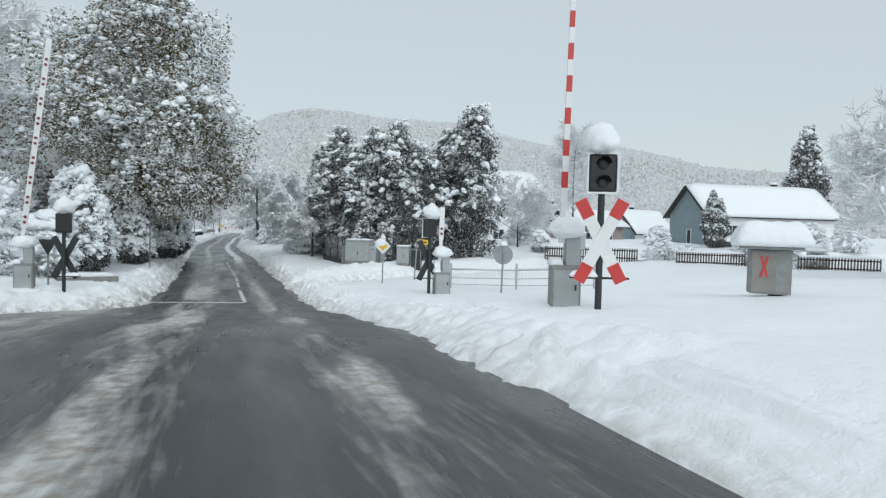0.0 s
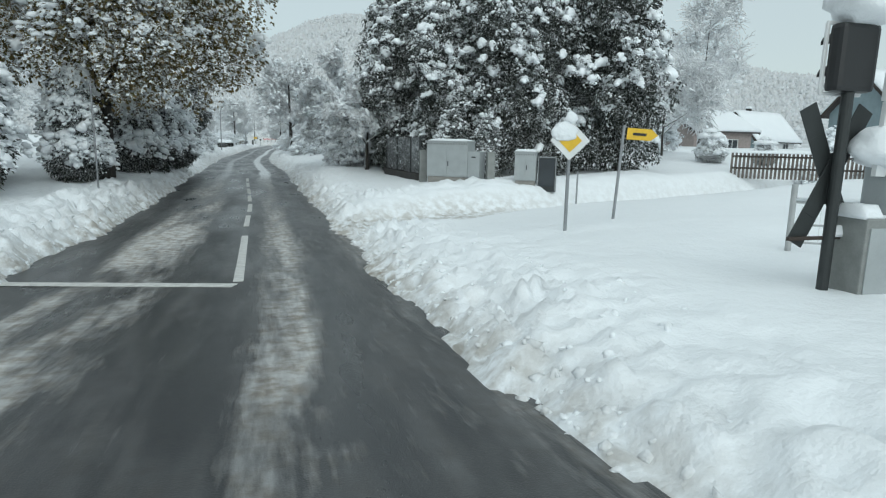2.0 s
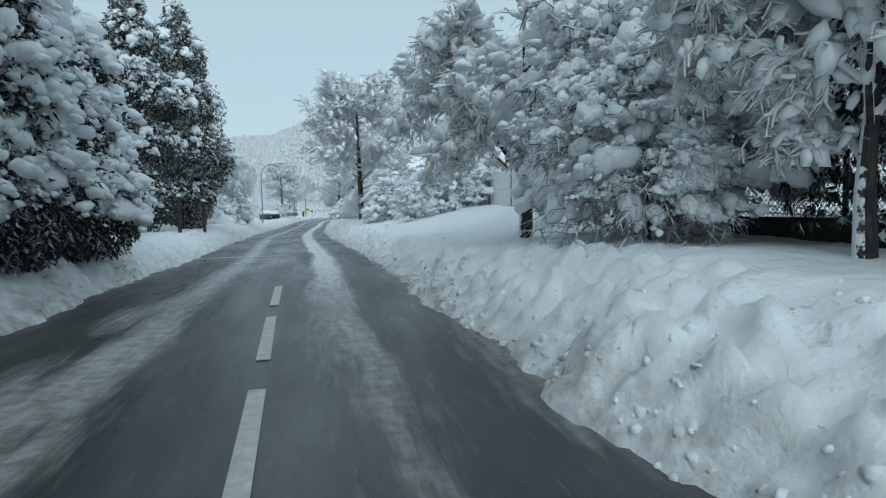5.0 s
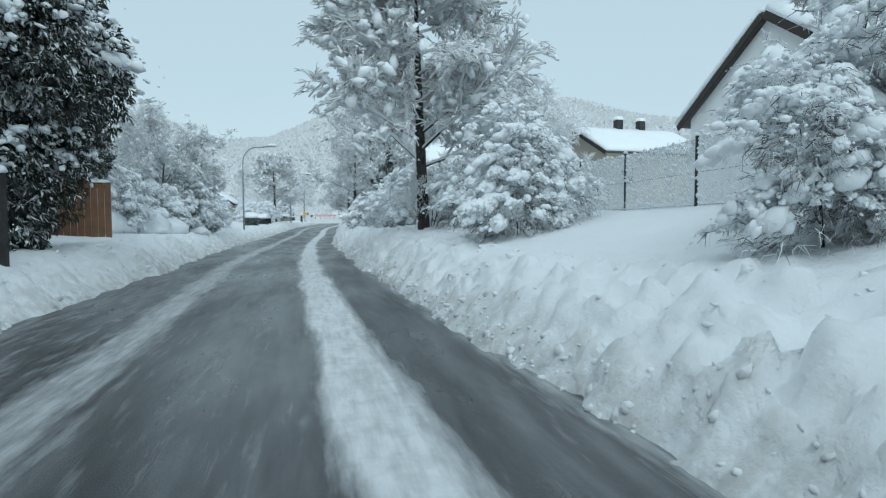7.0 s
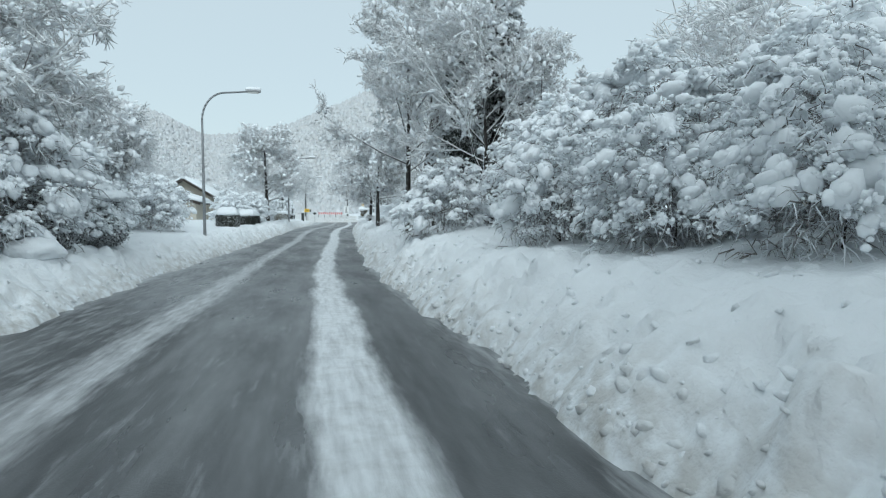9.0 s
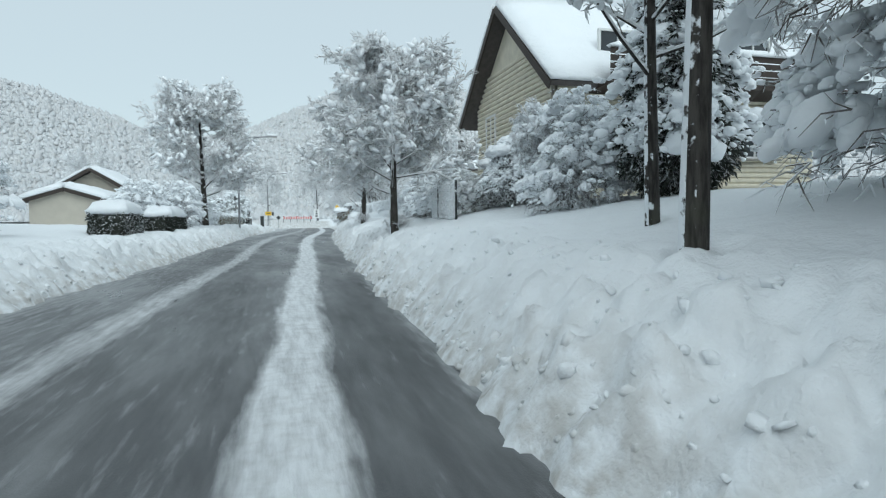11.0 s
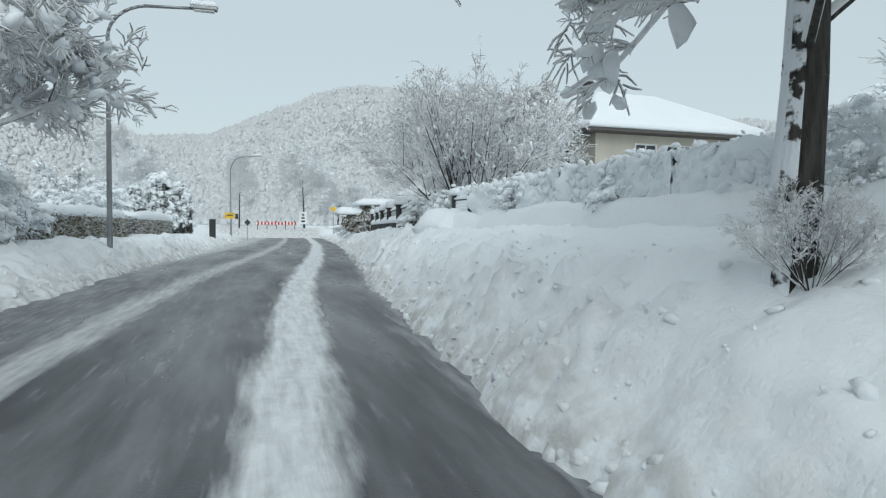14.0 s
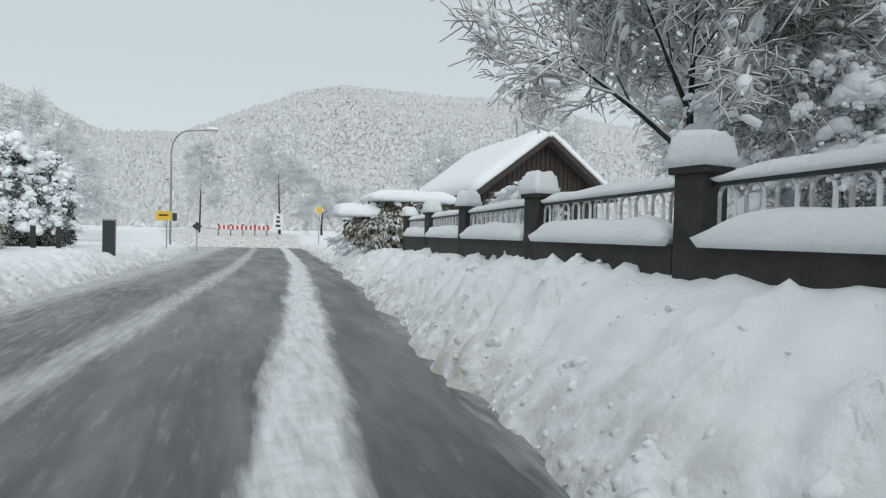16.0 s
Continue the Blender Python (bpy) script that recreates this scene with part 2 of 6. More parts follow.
def snow_blob(c, s, seed=0, sub=3, rough=0.26):
    """A lump of settled snow, rounded above and flatter below."""
    bm = bmesh.new()
    bmesh.ops.create_icosphere(bm, subdivisions=sub, radius=1)
    for v in bm.verts:
        k = 1 + rough * noise.noise(v.co * 2.1 + Vector((seed * 7.3, seed, 0))) + 0.5 * rough * noise.noise(v.co * 5 + Vector((0, seed * 3.1, 0)))
        co = v.co * k
        if co.z < 0:
            co.z *= 0.55
        v.co = Vector((co.x * s[0] + c[0], co.y * s[1] + c[1], co.z * s[2] + c[2]))
    return bm


def snow_slab(c, s, rz=0.0, seed=0, nx=14, ny=8, dome=0.35):
    """A cushion of snow on a flat top: domed, with soft bulging sides."""
    bm = bmesh.new()
    bmesh.ops.create_grid(bm, x_segments=nx, y_segments=ny, size=1)
    low = []
    for v in bm.verts:
        x, y = v.co.x, v.co.y
        e = max(abs(x), abs(y))
        h = (1 - max(0, (e - 0.55) / 0.45) ** 2.4 * 0.75) * (1 + dome * 0.5 * noise.noise(Vector((x * 1.7 + seed, y * 1.7, seed * 0.7))))
        v.co = Vector((x * s[0] / 2, y * s[1] / 2, s[2] * h))
    ring = bmesh.ops.extrude_edge_only(bm, edges=[e for e in bm.edges if e.is_boundary])
    for v in [g for g in ring["geom"] if isinstance(g, bmesh.types.BMVert)]:
        v.co = Vector((v.co.x * 0.95, v.co.y * 0.95, -0.01))
        low.append(v)
    bmesh.ops.contextual_create(bm, geom=[e for e in bm.edges if e.is_boundary])
    bmesh.ops.recalc_face_normals(bm, faces=bm.faces)
    bmesh.ops.transform(bm, matrix=pose(*c, 0, 0, rz), verts=bm.verts)
    return bm


# ---- the lie of the land ----
ROAD_Y = [-40, 0, 4, 7.5, 11, 14.8, 18.6, 22.7, 26.8, 31, 41, 52, 60, 70, 81, 100, 110, 121, 126, 131, 142, 260]
ROAD_Z = [2.05, 2.08, 1.99, 1.85, 1.59, 1.21, 0.79, 0.48, 0.3, 0.24, 0.17, 0.2, 0.1, 0.03, 0, -0.33, -0.28, -0.28, -0.14, -0.05, 0.09, 0.09]
EDGE_R = ([-40.4, -0.5, 9.5, 17.6, 20.6, 25.6, 33.7, 40.7, 49.3, 61, 68, 79, 89, 100, 110, 121, 128.5, 137.6, 151, 168, 190, 260],
          [-4.96, -1.67, -1.42, -1.43, -1.41, -1.34, -1.32, -1.48, -1.65, -1.65, -2.0, -2.4, -2.42, -2.4, -2.0, -1.4, -1.15, -0.6, 0.9, 2.4, 3.6, 6])
EDGE_L = ([-38.4, 1.3, 18.1, 20.2, 21.7, 26.2, 35.2, 43.7, 49.9, 62, 71, 79, 91, 100, 113, 123, 130, 139, 146, 160, 180, 190, 200, 260],
          [-23.36, -18.18, -15.41, -12.16, -6.98, -6.86, -6.81, -6.93, -7.14, -7.3, -7.65, -7.6, -8.15, -8.5, -7.7, -7.3, -6.5, -6.0, -5.7, -4.95, -4.2, -4.5, -7, -14])
ROW = [0, 10, 18, 24, 26, 30, 36, 45, 53, 63, 72, 82, 102, 116, 128, 139, 146, 160, 200]
R15 = [.45, .45, .38, .52, .45, .42, .6, .9, .6, .95, .9, 1.0, 1.1, 1.1, 1.1, 1.2, 1.15, .9, .5]
R5 = [.5, .5, .42, .75, .7, .62, .8, 1.1, 1.0, 1.7, 1.6, 1.5, 1.75, 1.85, 1.7, 1.55, 1.35, 1.2, .6]
R20 = [.6, .6, .8, 1.0, 1.0, 1.1, 1.4, 1.9, 2.2, 2.3, 2.3, 2.4, 2.0, 1.9, 2.2, 2.2, 1.9, 1.5, .7]
LROW = [0, 20, 24, 35, 50, 70, 90, 113, 145, 160, 200]
L15 = [.35, .6, .75, .75, .8, .8, .8, .9, .75, .7, .4]
L5 = [.4, .9, .95, .95, 1.0, 1.0, 1.0, 1.2, .85, .75, .45]


def smooth_interp(x, xs, ys):
    return (np.interp(x - 1.5, xs, ys) + 2 * np.interp(x, xs, ys) + np.interp(x + 1.5, xs, ys)) / 4


def road_z(y):
    return (np.interp(y - 2, ROAD_Y, ROAD_Z) + 2 * np.interp(y, ROAD_Y, ROAD_Z) + np.interp(y + 2, ROAD_Y, ROAD_Z)) / 4


def edge_r(y):
    return smooth_interp(y, *EDGE_R)


def edge_l(y):
    return smooth_interp(y, *EDGE_L)


rng0 = np.random.default_rng(7)
LATTICE = rng0.random((64, 64))


def vnoise(x, y):
    """Smooth value noise on a wrapped lattice, -1 to 1."""
    xi, yi = np.floor(x).astype(int), np.floor(y).astype(int)
    fx, fy = x - xi, y - yi
    fx, fy = fx * fx * (3 - 2 * fx), fy * fy * (3 - 2 * fy)
    a, b = LATTICE[xi % 64, yi % 64], LATTICE[(xi + 1) % 64, yi % 64]
    c, d = LATTICE[xi % 64, (yi + 1) % 64], LATTICE[(xi + 1) % 64, (yi + 1) % 64]
    return 2 * ((a * (1 - fx) + b * fx) * (1 - fy) + (c * (1 - fx) + d * fx) * fy) - 1


def lumps(x, y):
    """Ploughed clods: rounded tops with creases between them."""
    wx, wy = 0.35 * vnoise(x * 1.7 + 3, y * 1.7), 0.35 * vnoise(x * 1.7, y * 1.7 + 11)
    a = np.abs(vnoise((x + wx) * 1.25, (y + wy) * 1.25))
    b = np.abs(vnoise((x + wx) * 2.9 + 9, (y + wy) * 2.9 + 5))
    c = np.abs(vnoise(x * 5.2 + 2, y * 5.2 + 7))
    patch = 0.55 + 0.6 * vnoise(x * 0.5 + 4, y * 0.5)
    return (0.12 * (a - 0.3) + 0.27 * (b - 0.3) + 0.32 * (c - 0.3)) * (0.45 + patch) + 0.06 * vnoise(x * 2.1 + 5, y * 2.1) + 0.05 * vnoise(x * 9, y * 9)


def south_axis(x, y):
    """World places in the axes of the southern stretch."""
    (a, b, _, p), (c, d, _, q) = BEND_BACK[0], BEND_BACK[1]
    return a * x + b * y + p, c * x + d * y + q


def ground_z(x, y, fine=True):
    x, y = np.asarray(x, float), np.asarray(y, float)
    rz = road_z(y)
    wob = 0.16 * vnoise(y * 0.9, x * 0 + 3.3) + 0.10 * vnoise(y * 2.7, x * 0 + 8.1)
    dr, dl = x - edge_r(y) + wob, edge_l(y) - x + wob
    d = np.maximum(dr, dl)
    right = dr >= dl
    h15 = np.where(right, np.interp(y, ROW, R15), np.interp(y, LROW, L15))
    h5 = np.where(right, np.interp(y, ROW, R5), np.interp(y, LROW, L5))
    h20 = np.where(right, np.interp(y, ROW, R20), np.interp(y, LROW, L5) + 0.25)
    t = np.clip(d / 1.5, 0, 1)
    low = h15 * (t * (1.75 - 0.75 * t))
    mid = h15 + (h5 - h15) * np.clip((d - 1.5) / 3.5, 0, 1)
    far = h5 + (h20 - h5) * np.clip((d - 5) / 15, 0, 1)
    h = np.where(d < 1.5, low, np.where(d < 5, mid, far))
    # side street on the right beyond the crossing, and its wheel ruts
    sx, sy = south_axis(x, y)
    side = sy - (30.9 + 0.36 * np.clip(sx, -5, 40))
    side = np.where(side > 0, side + 0.6, -side)
    cut = np.clip((side - 1.6) / 1.0, 0, 1)
    cut = np.where((sx > -2) & right & (sx < 60), cut * cut * (3 - 2 * cut), 1.0)
    h = h * (0.05 + 0.95 * cut)
    # ploughed heap across the mouth of the side street
    heap = np.abs(sy - (33.9 + 0.33 * sx))
    h = h + np.where((sx > -0.5) & (sx < 12), 0.20 * np.exp(-(heap / 0.75) ** 2) * np.clip((sx + 0.3) / 1.2, 0, 1), 0)
    if fine:
        amp = np.interp(d, [0, 0.12, 0.5, 1.2, 1.9, 2.8, 5, 12], [0.0, 0.30, 0.85, 0.50, 0.20, 0.06, 0.03, 0.02])
        amp = np.maximum(amp, np.where((sx > -0.5) & (sx < 12), 0.65 * np.exp(-(heap / 0.9) ** 2), 0))
        h = h + amp * np.interp(y, [0, 18, 24, 60, 140, 200], [0.5, 0.9, 1.0, 1.0, 1.0, 0.5]) * lumps(x, y)
        h = h + np.clip(d - 1, 0, 1) * (0.10 * vnoise(x * 0.35, y * 0.35) + 0.03 * vnoise(x * 1.1, y * 1.1))
    h = np.where(d > 0, np.maximum(h, 0.01), -0.12)
    end = np.clip((y - 196) / 7, 0, 1) * np.where(np.abs(x) < 60, 1, 0)
    h = np.maximum(h, np.where(y > 196, end * (1.15 + 0.12 * vnoise(x * 0.7, y * 0.7)) - 0.1, h))
    swell = np.clip((np.hypot(x, y - 120) - 120) / 300, 0, 1) * 3
    return rz + h + swell


def gz(x, y):
    p = laid(x, y) @ Vector((x, y, 0))
    return float(ground_z(p.x, p.y))


# ground: one sheet of snow, fine beside the road, coarse towards the horizon
offs = np.concatenate([np.linspace(0, 3.4, 44), 3.4 + np.cumsum(0.12 * 1.13 ** np.arange(1, 44))])
ys = np.concatenate([-60 - np.cumsum(1.5 * 1.25 ** np.arange(14))[::-1], np.arange(-60, 4, 1.0), np.arange(4, 172, 0.105), 172 + np.cumsum(0.3 * 1.055 ** np.arange(80))])
er, el = edge_r(ys), edge_l(ys)
inner = np.linspace(0.08, 0.92, 5)
cols = [el[:, None] - offs[None, ::-1] + 0.25, el[:, None] + 0.25 + (er - el - 0.5)[:, None] * inner[None], er[:, None] - 0.25 + offs[None]]
gx = np.concatenate(cols, 1)
gy = np.repeat(ys[:, None], gx.shape[1], 1)
gh = ground_z(gx, gy)
nr, nc = gx.shape
ids = np.arange(nr * nc).reshape(nr, nc)
quads = np.stack([ids[:-1, :-1], ids[:-1, 1:], ids[1:, 1:], ids[1:, :-1]], -1).reshape(-1, 4)
ground = mesh_np("ground", np.stack([gx, gy, gh], -1).reshape(-1, 3), quads, M_BANK, smooth=True)
tagged(ground, "deep fresh snow with ploughed clods along the road", "ground", kind="structure")
dedge = np.maximum(gx - edge_r(gy), edge_l(gy) - gx)
dirt = np.interp(dedge, [-0.5, 0.0, 0.25, 0.6, 1.1], [1.0, 0.95, 0.6, 0.18, 0.0]) * np.interp(gy, [0, 15, 24, 40, 60, 160], [0.4, 0.6, 1.0, 0.8, 0.6, 0.7])
g_sx, g_sy = south_axis(gx, gy)
side_rut = np.abs(g_sy - (30.9 + 0.36 * g_sx))
dirt = np.maximum(dirt, np.where((g_sx > -1) & (g_sx < 30), np.clip(2.0 - side_rut, 0, 1) * np.clip(0.95 - g_sx / 12, 0.25, 0.75), 0))
ground.data.attributes.new("dirt", "FLOAT", "POINT").data.foreach_set("value", dirt.ravel().astype(np.float32))

# road: asphalt with wheel tracks, packed snow between them
ry = np.arange(-40, 226, 0.5)
ru = np.linspace(0, 1, 25)
rx0, rx1 = edge_l(ry) - 0.7, edge_r(ry) + 0.7
rxx = rx0[:, None] + (rx1 - rx0)[:, None] * ru[None]
ryy = np.repeat(ry[:, None], 25, 1)
rzz = road_z(ryy) + 0.004 * vnoise(rxx * 0.8, ryy * 0.8)
rid = np.arange(rxx.size).reshape(rxx.shape)
road = mesh_np("road", np.stack([rxx, ryy, rzz], -1).reshape(-1, 3), np.stack([rid[:-1, :-1], rid[:-1, 1:], rid[1:, 1:], rid[1:, :-1]], -1).reshape(-1, 4), None, smooth=True)
tagged(road, "wet dark asphalt road with wheel tracks in packed snow", "road", kind="structure")
road.data.attributes.new("from_edge", "FLOAT", "POINT").data.foreach_set("value", (edge_r(ryy) - rxx).ravel().astype(np.float32))


def road_mat():
    m, n, l, b = mat_new("asphalt_with_snow", 0.5)
    at = n.new("ShaderNodeAttribute")
    at.attribute_name = "from_edge"
    pos = geo_pos(n).outputs["Position"]
    sp = n.new("ShaderNodeSeparateXYZ")
    l.new(pos, sp.inputs[0])
    mp = n.new("ShaderNodeMapping")
    mp.inputs["Scale"].default_value = (1.0, 0.13, 1.0)
    l.new(pos, mp.inputs[0])
    streak = noise_node(n, l, 3.2, 5, mp.outputs[0])
    fine = noise_node(n, l, 11.0, 4, mp.outputs[0])
    mp2 = n.new("ShaderNodeMapping")
    mp2.inputs["Scale"].default_value = (1.0, 0.22, 1.0)
    l.new(pos, mp2.inputs[0])
    patch = noise_node(n, l, 1.0, 5, mp2.outputs[0])
    grain = noise_node(n, l, 90.0, 2, pos)
    clod = noise_node(n, l, 6.0, 5, pos)
    wob = math_node(n, l, "MULTIPLY", math_node(n, l, "SUBTRACT", streak.outputs[0], 0.5), 0.45)
    u = math_node(n, l, "DIVIDE", math_node(n, l, "ADD", at.outputs["Fac"], wob), 7.0)
    # lanes beyond the junction: one broad white strip, one thin, soft left margin
    far_m = ramp_node(n, l, u, [(0.0, 0.3), (0.03, 0.05), (0.14, 0.05), (0.17, 0.72), (0.235, 0.74), (0.265, 0.08), (0.49, 0.08), (0.53, 0.46), (0.565, 0.46), (0.61, 0.12), (0.80, 0.2), (0.9, 0.5)])
    near_m = ramp_node(n, l, u, [(0.0, 0.35), (0.05, 0.1), (0.14, 0.2), (0.19, 0.7), (0.24, 0.5), (0.28, 0.02), (0.42, 0.05), (0.49, 0.75), (0.62, 0.8), (0.68, 0.1), (0.85, 0.3), (0.95, 0.7)])
    near_m = math_node(n, l, "MULTIPLY", near_m, ramp_node(n, l, patch.outputs[0], [(0.40, 0.15), (0.58, 1.0)]))
    zone = n.new("ShaderNodeMapRange")
    zone.inputs[1].default_value, zone.inputs[2].default_value = 44.0, 56.0
    l.new(sp.outputs[1], zone.inputs[0])
    mask = math_node(n, l, "ADD", math_node(n, l, "MULTIPLY", near_m, math_node(n, l, "SUBTRACT", 1.0, zone.outputs[0])), math_node(n, l, "MULTIPLY", far_m, zone.outputs[0]))
    mask = math_node(n, l, "ADD", mask, math_node(n, l, "MULTIPLY", math_node(n, l, "SUBTRACT", fine.outputs[0], 0.5), 0.7))
    mask = ramp_node(n, l, mask, [(0.12, 0.0), (0.80, 1.0)])
    haze = ramp_node(n, l, streak.outputs[0], [(0.45, 0.0), (0.75, 0.15)])
    mask = math_node(n, l, "MAXIMUM", mask, haze)
    asph = mix_rgb(n, l, grain.outputs[0], (0.026, 0.028, 0.030), (0.060, 0.063, 0.066))
    asph = mix_rgb(n, l, math_node(n, l, "MULTIPLY", zone.outputs[0], ramp_node(n, l, fine.outputs[0], [(0.3, 0.02), (0.75, 0.34)])), asph, (0.19, 0.20, 0.21))
    dirty = mix_rgb(n, l, ramp_node(n, l, clod.outputs[0], [(0.4, 0.0), (0.65, 1.0)]), (0.55, 0.555, 0.55), (0.33, 0.30, 0.26))
    clean = mix_rgb(n, l, ramp_node(n, l, clod.outputs[0], [(0.45, 0.0), (0.7, 0.6)]), (0.74, 0.76, 0.78), (0.56, 0.57, 0.57))
    white = mix_rgb(n, l, zone.outputs[0], dirty, clean)
    l.new(mix_rgb(n, l, mask, asph, white), b.inputs["Base Color"])
    l.new(math_node(n, l, "ADD", math_node(n, l, "MULTIPLY", mask, 0.25), math_node(n, l, "MULTIPLY", patch.outputs[0], 0.7)), b.inputs["Roughness"])
    b.inputs["Specular IOR Level"].default_value = 0.35
    hh = math_node(n, l, "ADD", math_node(n, l, "MULTIPLY", mask, math_node(n, l, "ADD", clod.outputs[0], 0.6)), math_node(n, l, "MULTIPLY", grain.outputs[0], 0.12))
    bump_node(n, l, b, hh, 0.7, 0.03)
    return m


M_ROAD = road_mat()
road.data.materials.append(M_ROAD)


# ---- trees and shrubs ----
def tubes(p0, p1, r0, r1, n):
    """Tapered open tubes as arrays."""
    p0, p1 = np.asarray(p0, float), np.asarray(p1, float)
    r0, r1 = np.asarray(r0, float), np.asarray(r1, float)
    w = p1 - p0
    w = w / np.maximum(np.linalg.norm(w, axis=1, keepdims=True), 1e-6)
    ref = np.where(np.abs(w[:, 2:]) > 0.9, [[1.0, 0, 0]], [[0, 0, 1.0]])
    u = np.cross(w, ref)
    u /= np.maximum(np.linalg.norm(u, axis=1, keepdims=True), 1e-6)
    v = np.cross(w, u)
    a = np.arange(n) * 2 * np.pi / n
    ring = np.cos(a)[None, :, None] * u[:, None] + np.sin(a)[None, :, None] * v[:, None]
    lo = p0[:, None] + ring * r0[:, None, None]
    hi = p1[:, None] + ring * r1[:, None, None]
    verts = np.concatenate([lo, hi], 1).reshape(-1, 3)
    k = np.arange(n)
    q = np.stack([k, (k + 1) % n, n + (k + 1) % n, n + k], -1)
    faces = (q[None] + (np.arange(len(p0)) * 2 * n)[:, None, None]).reshape(-1, 4)
    return verts, faces


def scatter(tv, tf, pos, scale, rot):
    """Many turned and scaled copies of one small shape, as arrays. rot: matrices; scale: n x 3."""
    v = np.einsum("nij,nkj->nki", rot, tv[None] * scale[:, None, :]) + pos[:, None]
    f = tf[None] + (np.arange(len(pos)) * len(tv))[:, None, None]
    return v.reshape(-1, 3), f.reshape(-1, tf.shape[1])


def turns(ahead, rng, droop=0.0):
    """Matrices whose x axis points along ahead, rolled at random a little."""
    a = ahead + np.array([0, 0, -droop])
    a /= np.maximum(np.linalg.norm(a, axis=1, keepdims=True), 1e-6)
    up = np.array([0, 0, 1.0]) + 0.35 * rng.normal(size=a.shape)
    s = np.cross(up, a)
    s /= np.maximum(np.linalg.norm(s, axis=1, keepdims=True), 1e-6)
    u = np.cross(a, s)
    return np.stack([a, s, u], -1)


def blade_spray(rng, k=7, wide=0.17, fan=0.7, droop=0.25):
    vs, fs = [], []
    for j in range(k):
        th = fan * (2 * j / max(1, k - 1) - 1) + 0.2 * rng.normal()
        ln = 0.7 + 0.5 * rng.random()
        el = 0.35 * rng.normal()
        d = np.array([np.cos(th), np.sin(th), el])
        s = np.array([-np.sin(th), np.cos(th), 0.5 * rng.normal()])
        st = d * 0.25 * rng.random()
        b = len(vs)
        vs += [st, st + d * ln * 0.5 - s * wide + [0, 0, 0.03], st + d * ln + [0, 0, -droop * ln], st + d * ln * 0.5 + s * wide + [0, 0, 0.03]]
        fs += [[b, b + 1, b + 2], [b, b + 2, b + 3]]
    return np.array(vs), np.array(fs)


def twig_spray(rng, k=7, r=0.028, fan=0.75, bend=0.12):
    p0, p1, r0, r1 = [], [], [], []
    main = np.array([1.0, 0, 0])
    for j in range(k):
        t = j / k
        st = main * t * 0.75
        th = fan * (1 if j % 2 else -1) * (0.5 + 0.7 * rng.random())
        el = 0.35 * rng.normal() + 0.15
        ln = 0.45 * (1.2 - 0.6 * t) + 0.15 * rng.random()
        d = np.array([np.cos(th), np.sin(th), el])
        kink = st + d * ln * 0.5 + 0.06 * rng.normal(size=3)
        tip = kink + (d + 0.35 * rng.normal(size=3)) * ln * 0.5 - [0, 0, bend * ln]
        p0 += [st, kink]
        p1 += [kink, tip]
        r0 += [r, r * 0.8]
        r1 += [r * 0.8, r * 0.35]
    kink = main * 0.55 + [0, 0.08 * rng.normal(), 0.05]
    p0 += [np.zeros(3), kink]
    p1 += [kink, main * 1.0 + [0, 0.15 * rng.normal(), -bend]]
    r0 += [r * 1.3, r]
    r1 += [r, r * 0.4]
    return tubes(p0, p1, r0, r1, 3)


def ico(sub=0):
    bm = bmesh.new()
    bmesh.ops.create_icosphere(bm, subdivisions=sub + 1, radius=1)
    v = np.array([x.co for x in bm.verts])
    f = np.array([[x.index for x in q.verts] for q in bm.faces])
    bm.free()
    return v, f


ICO_V, ICO_F = ico(0)
BALL_V, BALL_F = ico(1)


def snow_lumps(rng, pos, sc, rot, rough=0.16, fine=False):
    """Uneven lumps of snow: no two of one shape."""
    bv, bf = (BALL_V, BALL_F) if fine else (ICO_V, ICO_F)
    v = bv[None] * (1 + rough * rng.normal(size=(len(pos), len(bv), 1)).clip(-1.6, 1.6))
    v = np.einsum("nij,nkj->nki", rot, v * sc[:, None]) + pos[:, None]
    return v.reshape(-1, 3), (bf[None] + (np.arange(len(pos)) * len(bv))[:, None, None]).reshape(-1, 3)


